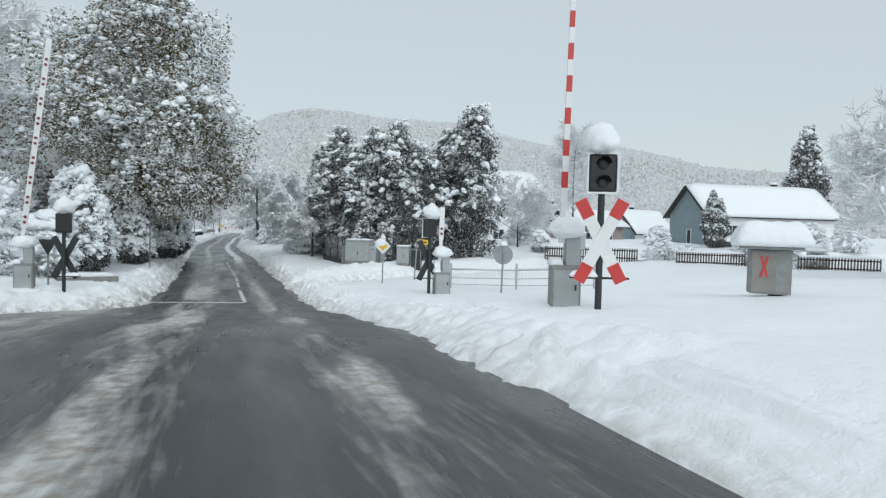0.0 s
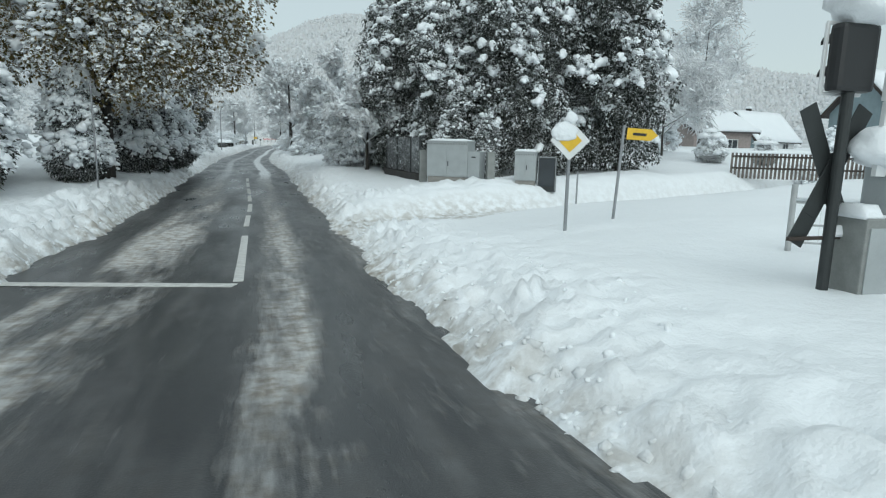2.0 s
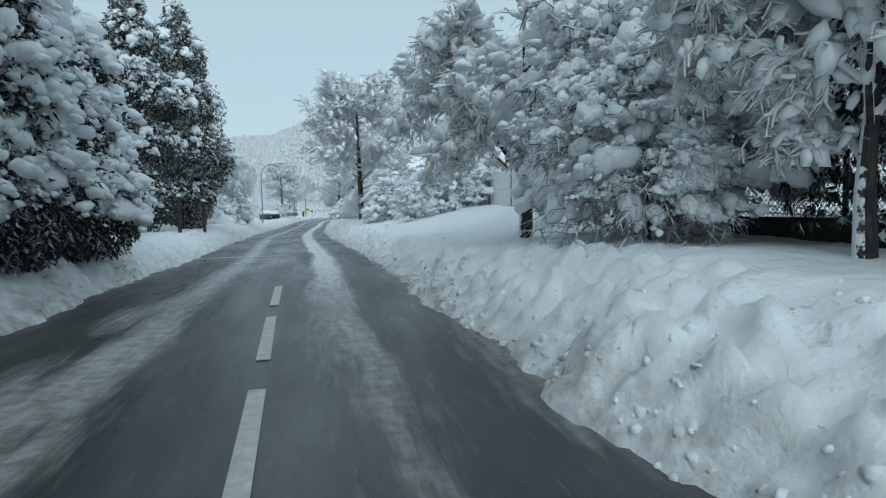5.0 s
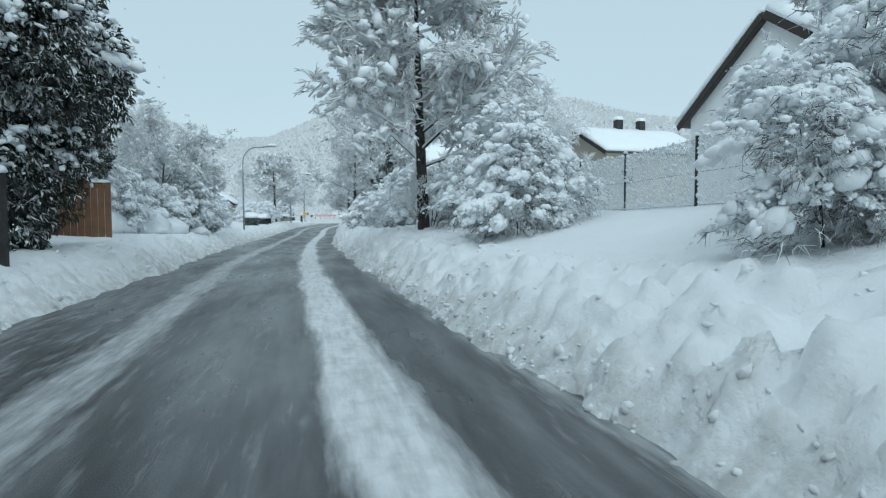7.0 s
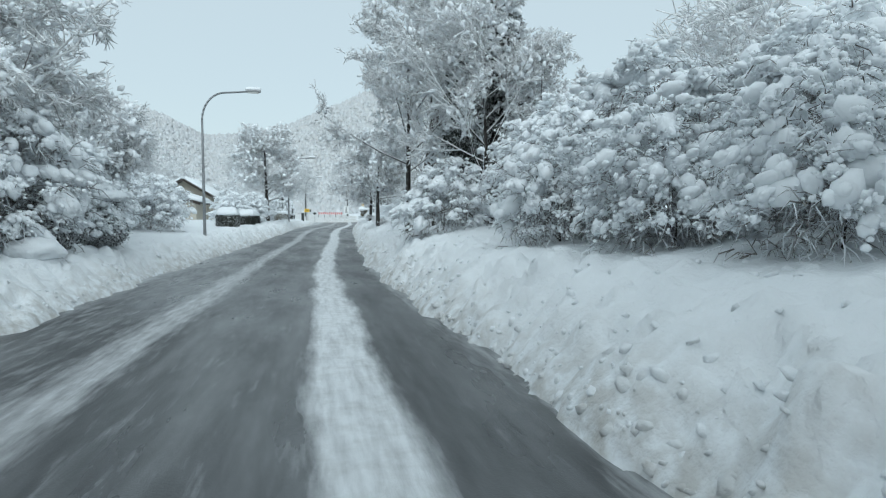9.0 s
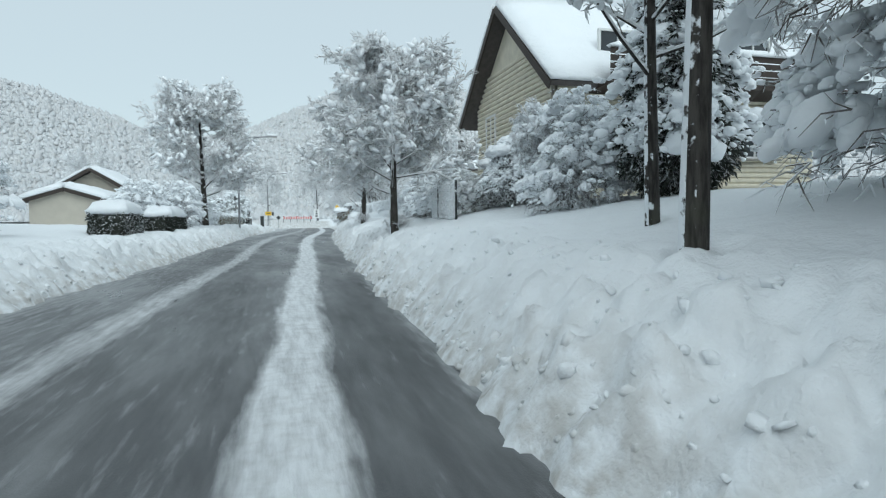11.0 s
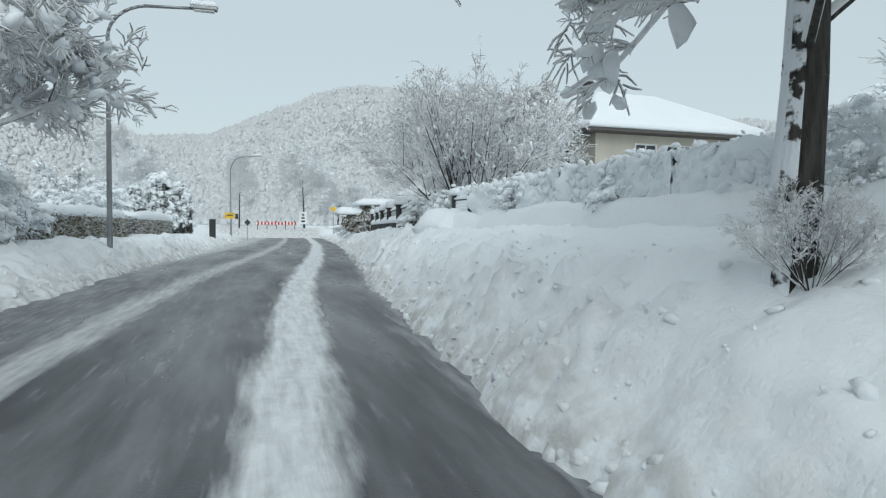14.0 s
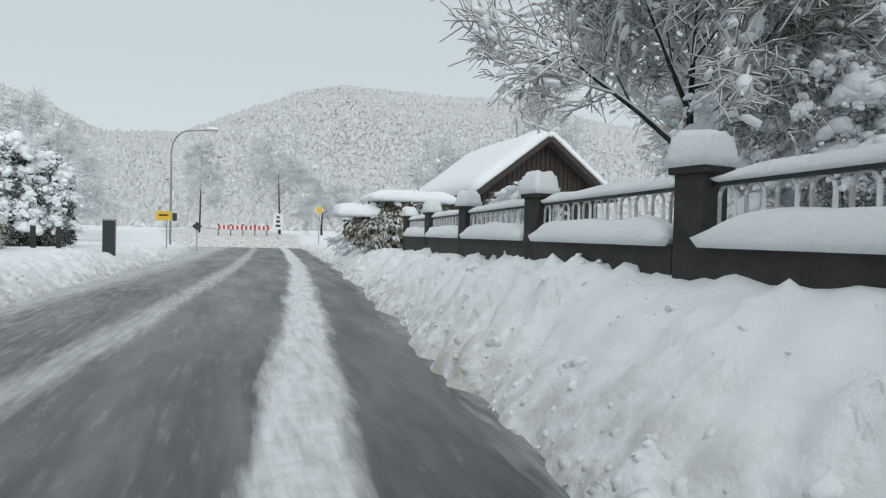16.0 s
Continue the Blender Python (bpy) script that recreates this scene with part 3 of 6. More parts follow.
def grow(rng, base, ahead, length, radius, depth, max_depth, p, out, tips):
    """One limb in three bent pieces, then its branches."""
    pos, way = np.array(base, float), np.array(ahead, float)
    n_seg = 4 if depth == 0 else 3
    nodes = [pos.copy()]
    for k in range(n_seg):
        way = way + p["wander"] * (0.35 if depth == 0 else 1.0) * rng.normal(size=3) + np.array([0, 0, p["lift"][min(depth, len(p["lift"]) - 1)]]) / n_seg
        way /= np.linalg.norm(way)
        nxt = pos + way * length / n_seg
        ra, rb = radius * (1 - 0.22 * k), radius * (1 - 0.22 * (k + 1))
        out.append((pos, nxt, max(ra, 0.006), max(rb, 0.005)))
        pos = nxt
        nodes.append(pos.copy())
        if depth >= max_depth - 1:
            tips.append((pos.copy(), way.copy(), depth))
    if depth < max_depth:
        count = p["count"][min(depth, len(p["count"]) - 1)]
        for j in range(count):
            t = (p["bare"] if depth == 0 else 0.25) + (1 - (p["bare"] if depth == 0 else 0.25)) * (j + rng.random()) / count
            k = min(int(t * n_seg), n_seg - 1)
            st = nodes[k] + (nodes[k + 1] - nodes[k]) * (t * n_seg - k)
            az = rng.random() * 2 * np.pi if depth else j * 2.4 + 0.6 * rng.random()
            side = np.cross(way, [np.cos(az), np.sin(az), 0.1])
            side /= np.maximum(np.linalg.norm(side), 1e-6)
            ang = p["angle"][min(depth, len(p["angle"]) - 1)] * (0.8 + 0.4 * rng.random())
            if depth == 0:
                side = np.array([np.cos(az), np.sin(az), 0])
            d = way * np.cos(ang) + side * np.sin(ang)
            shrink = p["ratio"] * (1 - p["taper"] * t if depth == 0 else 1 - 0.35 * t) * (0.8 + 0.4 * rng.random())
            grow(rng, st, d, length * shrink, radius * (1 - 0.7 * t) * (p.get("thin", 0.46) if depth == 0 else 0.58), depth + 1, max_depth, p, out, tips)


def lined_spray(rng, k, r, bend=0.22, dark=0.42):
    """A forked twig: dark wood below, a thicker line of snow lying along it."""
    wood, snow = [], []
    for j in range(k + 1):
        if j == k:
            st, d, ln = np.zeros(3), np.array([1.0, 0.1 * rng.normal(), 0.05]), 1.0
        else:
            t = j / k
            th = (1 if j % 2 else -1) * (0.45 + 0.6 * rng.random())
            st, ln = np.array([0.1 + 0.6 * t, 0, 0.02]), 0.65 - 0.25 * t + 0.2 * rng.random()
            d = np.array([np.cos(th), np.sin(th), 0.3 * rng.normal() + 0.1])
        kink = st + d * ln * 0.5 + 0.05 * rng.normal(size=3)
        tip = kink + (d + 0.3 * rng.normal(size=3)) * ln * 0.5 - [0, 0, bend * ln]
        wood += [(st, kink, r * dark, r * dark * 0.8), (kink, tip, r * dark * 0.8, r * dark * 0.4)]
        up = np.array([0, 0, r * 1.0])
        snow += [(st + up, kink + up, r * 0.9, r * 1.2), (kink + up, tip + up, r * 1.2, r * 0.8)]
    pack = lambda q: tubes([a[0] for a in q], [a[1] for a in q], [a[2] for a in q], [a[3] for a in q], 3)
    return pack(wood), pack(snow)


def joined(groups):
    vs, fs, off = [], [], 0
    for v, f in groups:
        vs.append(v), fs.append(f + off)
        off += len(v)
    return np.concatenate(vs), np.concatenate(fs)


def bare_tree(name, seed, height, radius, p, sprays=900, spray_len=0.8, clumps=160, label="", twig=None, twig_r=0.03, k=3, droop=0.0, stems=1, load=1.0, dark=0.25):
    """Trunk and limbs, dark twigs with snow lying along each, and cushions of snow in the forks."""
    rng = np.random.default_rng(seed)
    segs, tips = [], []
    for s in range(stems):
        a = s * 2.4
        lean = 0.0 if stems == 1 else 0.20 + 0.75 * rng.random()
        d = np.array([np.sin(lean) * np.cos(a), np.sin(lean) * np.sin(a), np.cos(lean)])
        st = (0, 0, -0.3) if stems == 1 else (0.25 * np.cos(a), 0.25 * np.sin(a), -0.2)
        grow(rng, st, d, height * p["trunk"], radius, 0, p["depth"], p, segs, tips)
    root = thing(name, label=label, category="shrub" if stems > 1 else "tree")
    sg = np.array([np.r_[a, b, c, d] for a, b, c, d in segs])
    thick = sg[:, 6] > radius * 0.16
    v1, f1 = tubes(sg[thick, :3], sg[thick, 3:6], sg[thick, 6], sg[thick, 7], 9)
    under(mesh_np("trunk" if stems == 1 else "stem", v1, f1, M_STEM, True), root)
    wood = [tubes(sg[~thick, :3], sg[~thick, 3:6], sg[~thick, 6], sg[~thick, 7], 4)]
    # snow along the limbs that lie flat enough to hold it
    way = sg[:, 3:6] - sg[:, :3]
    flat = np.abs(way[:, 2]) / np.maximum(np.linalg.norm(way, axis=1), 1e-6) < 0.86
    ra, rb = (0.55 * sg[flat, c] + 0.015 * load for c in (6, 7))
    lift = np.array([[0, 0, 1.0]])
    snow = [tubes(sg[flat, :3] + lift * sg[flat, 6:7] * 1.0, sg[flat, 3:6] + lift * sg[flat, 7:8] * 1.0, ra, rb, 5)]
    tp = np.array([t[0] for t in tips])
    td = np.array([t[1] for t in tips])
    pick = rng.integers(0, len(tp), sprays)
    ahead = td[pick] + 0.55 * rng.normal(size=(sprays, 3))
    pos = tp[pick] + 0.10 * rng.normal(size=(sprays, 3)) - td[pick] * rng.random((sprays, 1)) * 0.3
    sc = spray_len * (0.6 + 0.7 * rng.random((sprays, 1))) * np.ones((1, 3))
    for g in range(4):
        (wv, wf), (nv, nf) = lined_spray(rng, k, twig_r, 0.22, dark)
        m = np.arange(sprays) % 4 == g
        rot = turns(ahead[m], rng, droop)
        wood.append(scatter(wv, wf, pos[m], sc[m], rot))
        snow.append(scatter(nv, nf, pos[m], sc[m], rot))
    under(mesh_np("twig_crown", *joined(wood), twig or M_DTWIG), root)
    pick = rng.integers(0, len(sg), clumps)
    cp = sg[pick, :3] + way[pick] * rng.random((clumps, 1)) + [0, 0, 0.03]
    outer = rng.random(clumps) < 0.6
    cp[outer] = pos[rng.integers(0, sprays, outer.sum())] + spray_len * 0.35 * rng.normal(size=(outer.sum(), 3))
    cs = load * (0.024 + 0.052 * rng.random((clumps, 1)) ** 2) * np.array([[1.8, 1.0, 0.8]])
    sv, sf = snow_lumps(rng, cp, cs, turns(way[pick], rng), 0.22)
    holder = under(mesh_np("twig_snow", *joined(snow), M_FROST, True), root)
    holder["kind"] = "stuff"
    under(mesh_np("snow_load", sv, sf, M_PUFF, True), root)["kind"] = "stuff"
    return root


def leafy(name, seed, volumes, n, size, mat, label, category, snow=150, snow_size=0.25, trunk=None, droop=0.5, wide=0.17, core=0.35, skirt=0.0, blades=4, gaps=0.2, twigs=0.0, blob=(1.5, 1.0, 0.55), billows=0, billow_size=0.08):
    """A dense crown of leaf sprays over round volumes (x, y, z, rx, ry, rz), with gaps, snow tongues on top and a stem."""
    rng = np.random.default_rng(seed)
    root = thing(name, label=label, category=category)
    vol = np.array(volumes, float)
    area = (vol[:, 3] * vol[:, 4] * vol[:, 5]) ** 0.66
    which = rng.choice(len(vol), n, p=area / area.sum())
    d = rng.normal(size=(n, 3))
    d /= np.linalg.norm(d, axis=1, keepdims=True)
    gap = vnoise(d[:, 0] * 2.6 + which * 3.3 + seed, d[:, 1] * 2.6 + d[:, 2] * 2.1 + which * 1.7)
    rad = np.where(rng.random(n) < core, rng.random(n) ** 0.5 * 0.85, 0.82 + 0.24 * rng.random(n)) + gaps * gap
    pos = vol[which, :3] + d * vol[which, 3:] * rad[:, None]
    if skirt:
        pos[:, 2] = np.where(pos[:, 2] < skirt, skirt * rng.random(n), pos[:, 2])
    ahead = d * [1, 1, 0.5] + 0.4 * rng.normal(size=(n, 3))
    sc = size * (0.55 + 0.9 * rng.random((n, 1))) * np.ones((1, 3))
    vs, fs, off = [], [], 0
    for g in range(3):
        tv, tf = twig_spray(rng, 2, twigs, fan=1.0, bend=0.3) if twigs else blade_spray(rng, blades, wide)
        m = np.arange(n) % 3 == g
        v, f = scatter(tv, tf, pos[m], sc[m], turns(ahead[m], rng, droop))
        vs.append(v), fs.append(f + off)
        off += len(v)
    under(mesh_np("crown" if category == "tree" else "foliage", np.concatenate(vs), np.concatenate(fs), mat), root)
    outer = np.flatnonzero((rad > 0.8) & (d[:, 2] > -0.25))
    pick = rng.choice(outer, min(snow, len(outer)), replace=False)
    s0 = snow_size * (0.35 + 0.9 * rng.random((len(pick), 1)) ** 2.2)
    cs = s0 * np.array([blob]) * (0.8 + 0.4 * rng.random((len(pick), 3)))
    sv, sf = snow_lumps(rng, pos[pick] + [0, 0, 0.05], cs, turns(ahead[pick] * [1, 1, 0.3], rng, droop * 0.6), 0.26)
    if billows:
        # wet snow lying in tongues along the boughs, thick in the middle and drooping at the tip
        hi = outer[np.argsort(-(d[outer, 2] + 1.1 * rng.random(len(outer))))][:max(billows, int(len(outer) * 0.65))]
        root_i = rng.choice(hi, billows)
        reach = billow_size * (2.5 + 5.0 * rng.random((billows, 1)))
        out = d[root_i] * [1, 1, 0.25] + 0.45 * rng.normal(size=(billows, 3)) * [1, 1, 0.4]
        per = 9
        step = np.tile(np.linspace(-0.5, 0.6, per), billows)[:, None]
        far = np.repeat(out * reach, per, 0)
        mid = np.repeat(pos[root_i], per, 0) + far * step - [0, 0, 1.0] * np.abs(step + 0.1) ** 2 * np.repeat(reach, per, 0) * (0.4 + droop)
        mid = mid + rng.normal(size=mid.shape) * billow_size * [0.7, 0.7, 0.35]
        fat = np.repeat(0.5 + 1.8 * rng.random((billows, 1)) ** 4, per, 0)
        bs = billow_size * fat * (1.15 - np.abs(step)) * (0.4 + 0.8 * rng.random((len(mid), 1)) ** 2) * np.array([[1.35, 1.15, 0.85]])
        bv, bf = snow_lumps(rng, mid + [0, 0, 0.4 * billow_size], bs, turns(far + 0.35 * rng.normal(size=mid.shape) * billow_size, rng, 0.3), 0.13, True)
        sf = np.concatenate([sf, bf + len(sv)])
        sv = np.concatenate([sv, bv])
    under(mesh_np("snow_load", sv, sf, M_PUFF, True), root)["kind"] = "stuff"
    if trunk:
        segs, tips = [], []
        pr = dict(wander=0.08, lift=[0.1, 0.15], count=[9, 3], bare=0.25, angle=[0.9, 0.6], ratio=0.16, taper=0.4)
        grow(rng, (0, 0, -0.3), (0, 0, 1), trunk[0], trunk[1], 0, 1, pr, segs, tips)
        sg = np.array([np.r_[a, b, c, e] for a, b, c, e in segs])
        v, f = tubes(sg[:, :3], sg[:, 3:6], sg[:, 6], sg[:, 7], 7)
        under(mesh_np("trunk", v, f, M_STEM, True), root)
    return root


VASE = dict(trunk=0.66, depth=3, wander=0.09, lift=[0.1, 0.30, 0.12, 0.0], count=[22, 6, 4], bare=0.24, angle=[0.95, 0.6, 0.65], ratio=0.58, taper=0.45, thin=0.34)
ROUND = dict(trunk=0.76, depth=3, wander=0.08, lift=[0.1, 0.06, -0.12, -0.25], count=[34, 6, 4], bare=0.27, angle=[1.2, 0.62, 0.68], ratio=0.52, taper=0.58, thin=0.23)
TALL = dict(trunk=0.85, depth=3, wander=0.06, lift=[0.1, 0.22, 0.1, 0.0], count=[30, 5, 4], bare=0.24, angle=[1.1, 0.65, 0.7], ratio=0.36, taper=0.6, thin=0.30)
SPREAD = dict(trunk=0.5, depth=3, wander=0.12, lift=[0.05, 0.15, 0.0, -0.1], count=[12, 6, 4], bare=0.36, angle=[0.95, 0.7, 0.75], ratio=0.72, taper=0.2, thin=0.42)
SHRUB = dict(trunk=0.80, depth=2, wander=0.07, lift=[0.05, 0.05, 0.0], count=[8, 5], bare=0.22, angle=[0.55, 0.55], ratio=0.55, taper=0.4)
ARCH = dict(trunk=0.5, depth=3, wander=0.10, lift=[0.1, -0.25, -0.6, -0.6], count=[9, 5, 4], bare=0.3, angle=[0.8, 0.6, 0.6], ratio=0.58, taper=0.2)

L_FROST = "bare deciduous tree with every twig lined in snow"
L_BUSH = "garden bush bent under thick white snow"
L_DARK = "dark evergreen laden with clumps of wet snow"

placed = {}


def put_tree(proto, x, y, s=1.0, rz=0.0, dz=0.0, group=""):
    """The prototype itself the first time, a copy after that."""
    m = laid(x, y) @ pose(x, y, gz(x, y) + dz, 0, 0, rz) @ Matrix.Diagonal((s, s, s, 1))
    if proto.name not in placed:
        placed[proto.name] = proto
        proto.matrix_basis = m
        return proto
    return copy_thing_at(proto, m)


def copy_thing_at(proto, m):
    s0 = proto.scale.copy()
    return copy_thing(proto, m @ Matrix.Diagonal((1 / s0.x, 1 / s0.y, 1 / s0.z, 1)))


# big brown-leaved tree over the left verge
crown = [(0, 0, 11, 4.6, 4.6, 4.6), (2.3, -1.5, 7.2, 3.6, 3.8, 3.0), (-2.8, -2.5, 7.0, 3.8, 4.0, 3.4), (1.0, 2.5, 7.5, 3.9, 3.6, 3.2), (-3.5, 1.0, 10, 3.4, 3.6, 4.0),
         (1.6, -2.6, 4.6, 2.6, 2.6, 1.9), (0.5, -0.5, 14.4, 2.8, 3.0, 2.6), (3.4, 1.0, 5.2, 2.4, 3.2, 2.0)]
big_tree = leafy("broadleaf_tree", 3, crown, 60000, 0.115, M_LEAF_BR, "tall tree still in brown leaf, dusted with snow", "tree", snow=6500, snow_size=0.13, billows=1900, billow_size=0.085, trunk=(12, 0.45), droop=0.15, core=0.3, wide=0.28, gaps=0.42)
put_tree(big_tree, -8.9, 39.9)

# dark thicket under and beside it
thuja_vol = [(0, 0, 1.2, 1.25, 1.25, 1.3), (0.1, 0, 2.6, 1.15, 1.1, 1.4), (0, 0.1, 4.0, 0.8, 0.8, 1.2)]
thuja = leafy("evergreen_shrub", 11, thuja_vol, 7500, 0.14, M_LEAF, "dark evergreen shrub with snow on its boughs", "shrub", billows=760, billow_size=0.12, snow=900, snow_size=0.07, trunk=(3.6, 0.09), droop=0.6, skirt=0.2)
for x, y, s, r in ((-9.4, 31.5, 0.75, 20), (-10.6, 34.2, 0.95, 90), (-8.7, 37.0, 0.7, 160), (-8.9, 43.2, 0.8, 230), (-8.9, 46.3, 0.85, 300), (-9.0, 49.4, 0.95, 50), (-9.3, 52.4, 0.9, 120), (-9.6, 56.0, 1.0, 200),
                   (-12.5, 29.5, 0.8, 10), (-12.8, 37, 1.1, 70), (-11.6, 60, 1.1, 250)):
    put_tree(thuja, x, y, s, r)
# tall conifers on the left
fir_vol = [(0, 0, 1.6, 1.4, 1.4, 1.5), (0.2, 0.1, 3.6, 2.0, 1.9, 1.7), (-0.1, 0, 5.8, 1.8, 1.8, 1.8), (0, 0.1, 8.0, 1.2, 1.2, 1.7), (0, 0, 9.6, 0.6, 0.6, 1.2)]
fir = leafy("conifer_tree", 17, fir_vol, 17000, 0.125, M_LEAF, "tall dark conifer with drooping snow-loaded boughs", "tree", billows=600, billow_size=0.09, snow=800, snow_size=0.09, trunk=(9.5, 0.2), droop=0.8, skirt=0.2)
for x, y, s, r in ((-10.2, 74.2, 1.1, 0), (-11.0, 68.5, 1.0, 80), (-13.2, 80.0, 0.95, 140), (-12.5, 63.0, 1.0, 200), (-13.4, 86.5, 0.85, 300)):
    put_tree(fir, x, y, s, r)

# dense group on the right behind the cabinets
mass_vol = [(0, 0, 1.6, 1.7, 1.5, 1.6), (0.3, 0, 3.6, 1.9, 1.6, 1.7), (-0.2, 0, 5.6, 1.6, 1.5, 1.6), (0.1, 0, 7.4, 1.1, 1.1, 1.4), (0.4, 0.2, 8.6, 0.6, 0.7, 0.9), (1.4, 0.4, 2.7, 1.1, 1.0, 1.3), (-1.3, -0.5, 4.4, 1.1, 1.0, 1.2), (1.1, -0.6, 6.2, 0.9, 0.9, 1.1), (-0.8, 0.7, 6.9, 0.8, 0.8, 1.0)]
mass = leafy("evergreen_tree", 23, mass_vol, 17000, 0.115, M_LEAF, L_DARK, "tree", billows=520, billow_size=0.085, snow=350, snow_size=0.08, trunk=(7.5, 0.16), droop=0.7, skirt=0.3, gaps=0.5)
for x, y, s, r in ((2.9, 43.6, 0.85, 0), (4.2, 40.8, 0.74, 70), (6.1, 39.6, 0.86, 130), (5.3, 42.2, 0.95, 30), (8.3, 39.6, 0.80, 190), (9.9, 40.2, 0.92, 340), (11.5, 39.2, 1.06, 250), (3.2, 45.5, 1.0, 40), (7.4, 44, 1.0, 220), (4.3, 38.7, 0.30, 10), (3.7, 41.3, 0.34, 80), (3.4, 43.6, 0.34, 150), (5.5, 37.7, 0.26, 220)):
    put_tree(mass, x, y, s, r)

# bare trees
vase = bare_tree("frosted_tree", 31, 10.5, 0.12, VASE, 2300, 0.29, 2000, L_FROST, twig_r=0.034, k=4, load=1.3)
tall = bare_tree("frosted_tree", 37, 12.0, 0.12, TALL, 2300, 0.29, 2000, L_FROST, twig_r=0.034, k=4, load=1.3)
rounded = bare_tree("street_tree", 59, 7.5, 0.155, ROUND, 3200, 0.28, 2400, "street tree with a dark trunk and rounded snow-covered crown", twig_r=0.034, k=4, load=1.5, dark=0.25)
spread = bare_tree("frosted_tree", 41, 8.5, 0.13, SPREAD, 2300, 0.29, 2000, L_FROST, twig_r=0.034, k=4, droop=0.2, load=1.3)
arch = bare_tree("frosted_tree", 43, 9.0, 0.16, ARCH, 2400, 0.36, 2600, "tree with arching branches weighed down by snow", twig_r=0.042, k=4, droop=0.4, load=2.2, dark=0.12)
shrub = bare_tree("frosted_shrub", 47, 5.2, 0.05, SHRUB, 2300, 0.30, 2200, "many-stemmed bare shrub, all its twigs white with snow", stems=15, twig_r=0.030, k=3, load=0.8, dark=0.3)
sparse = bare_tree("garden_fruit_tree", 53, 6.5, 0.12, SPREAD, 1500, 0.42, 1800, "bare garden tree with dark crooked branches under snow", twig_r=0.020, k=4, load=0.9, dark=0.6)

vase_far = bare_tree("frosted_tree", 31, 10.5, 0.12, VASE, 700, 0.75, 500, L_FROST, twig_r=0.034, k=3, load=1.6, dark=0.12, twig=M_TWIG)
tall_far = bare_tree("frosted_tree", 37, 12.0, 0.12, TALL, 700, 0.75, 500, L_FROST, twig_r=0.034, k=3, load=1.6, dark=0.12, twig=M_TWIG)
spread_far = bare_tree("frosted_tree", 41, 8.5, 0.15, SPREAD, 700, 0.75, 500, L_FROST, twig_r=0.034, k=3, load=1.6, droop=0.15, dark=0.12, twig=M_TWIG)
NEAR = {vase: vase_far, tall: tall_far, spread: spread_far}
put_tree(arch, 0.1, 52.9, 1.12, 200)
put_tree(arch, 1.3, 44.6, 0.72, 60)
put_tree(rounded, -0.38, 77.9, 1.5, 0)
put_tree(rounded, -0.41, 116.3, 0.98, 120)
put_tree(rounded, 0.2, 128.2, 1.0, 215)
put_tree(vase, -16, 30, 1.4, 130)
put_tree(spread, 4.2, 91, 0.55, 140)
put_tree(shrub, 3.1, 142.0, 0.84, 0)
put_tree(sparse, 4.3, 149.0, 1.15, 0)
for proto, x, y, s, r in (
        (tall, 4.0, 67.0, 0.5, 60), (tall, -19, 46, 1.5, 10), (spread, 17.5, 46, 0.85, 20), (vase, 25.5, 20.3, 0.85, 40), (tall, 35, 27.5, 1.0, 90), (vase, 32, 20, 1.1, 170),
        (tall, -0.9, 101.8, 0.95, 30), (tall, 0.6, 104.5, 0.8, 200), (vase, 1.0, 98.3, 0.85, 90), (arch, 2.9, 94.0, 0.58, 20), (tall, 2.4, 97.5, 0.5, 40),
        (arch, -12.7, 97.8, 0.9, 10), (spread, -11.6, 94.6, 1.0, 100), (arch, -11.6, 103, 0.85, 220), (vase, -15, 108, 0.9, 50), (rounded, -8.2, 138.0, 1.45, 10), (vase, -15.5, 121, 0.75, 10),
        (arch, -12.2, 148, 0.6, 100), (vase, -21, 163, 0.8, 30), (spread, -24, 143, 0.9, 60), (sparse, 6.9, 147.0, 1.1, 200), (sparse, 8.5, 152.5, 1.0, 90), (vase, 3.2, 214, 1.35, 20), (tall, -6, 226, 1.1, 40), (spread, 9, 222, 1.2, 70),
        (vase, -14, 196, 1.0, 90), (tall, -19, 205, 1.1, 30), (spread, -11, 184, 0.7, 10), (arch, -17, 178, 0.9, 140), (vase, 14, 190, 1.0, 250), (tall, 20, 182, 1.1, 10), (spread, 25, 200, 1.2, 200),
        (vase, -24, 118, 1.2, 20), (tall, -27, 132, 1.2, 100), (vase, -25, 92, 1.3, 200), (tall, -21, 80, 1.2, 10), (vase, 12, 100, 1.0, 60), (tall, 17, 128, 0.9, 120), (vase, 22, 140, 1.0, 0), (tall, 30, 62, 1.2, 90)):
    put_tree(NEAR.get(proto, proto) if x > 8 or x < -14 or y > 160 else proto, x, y, s, r)

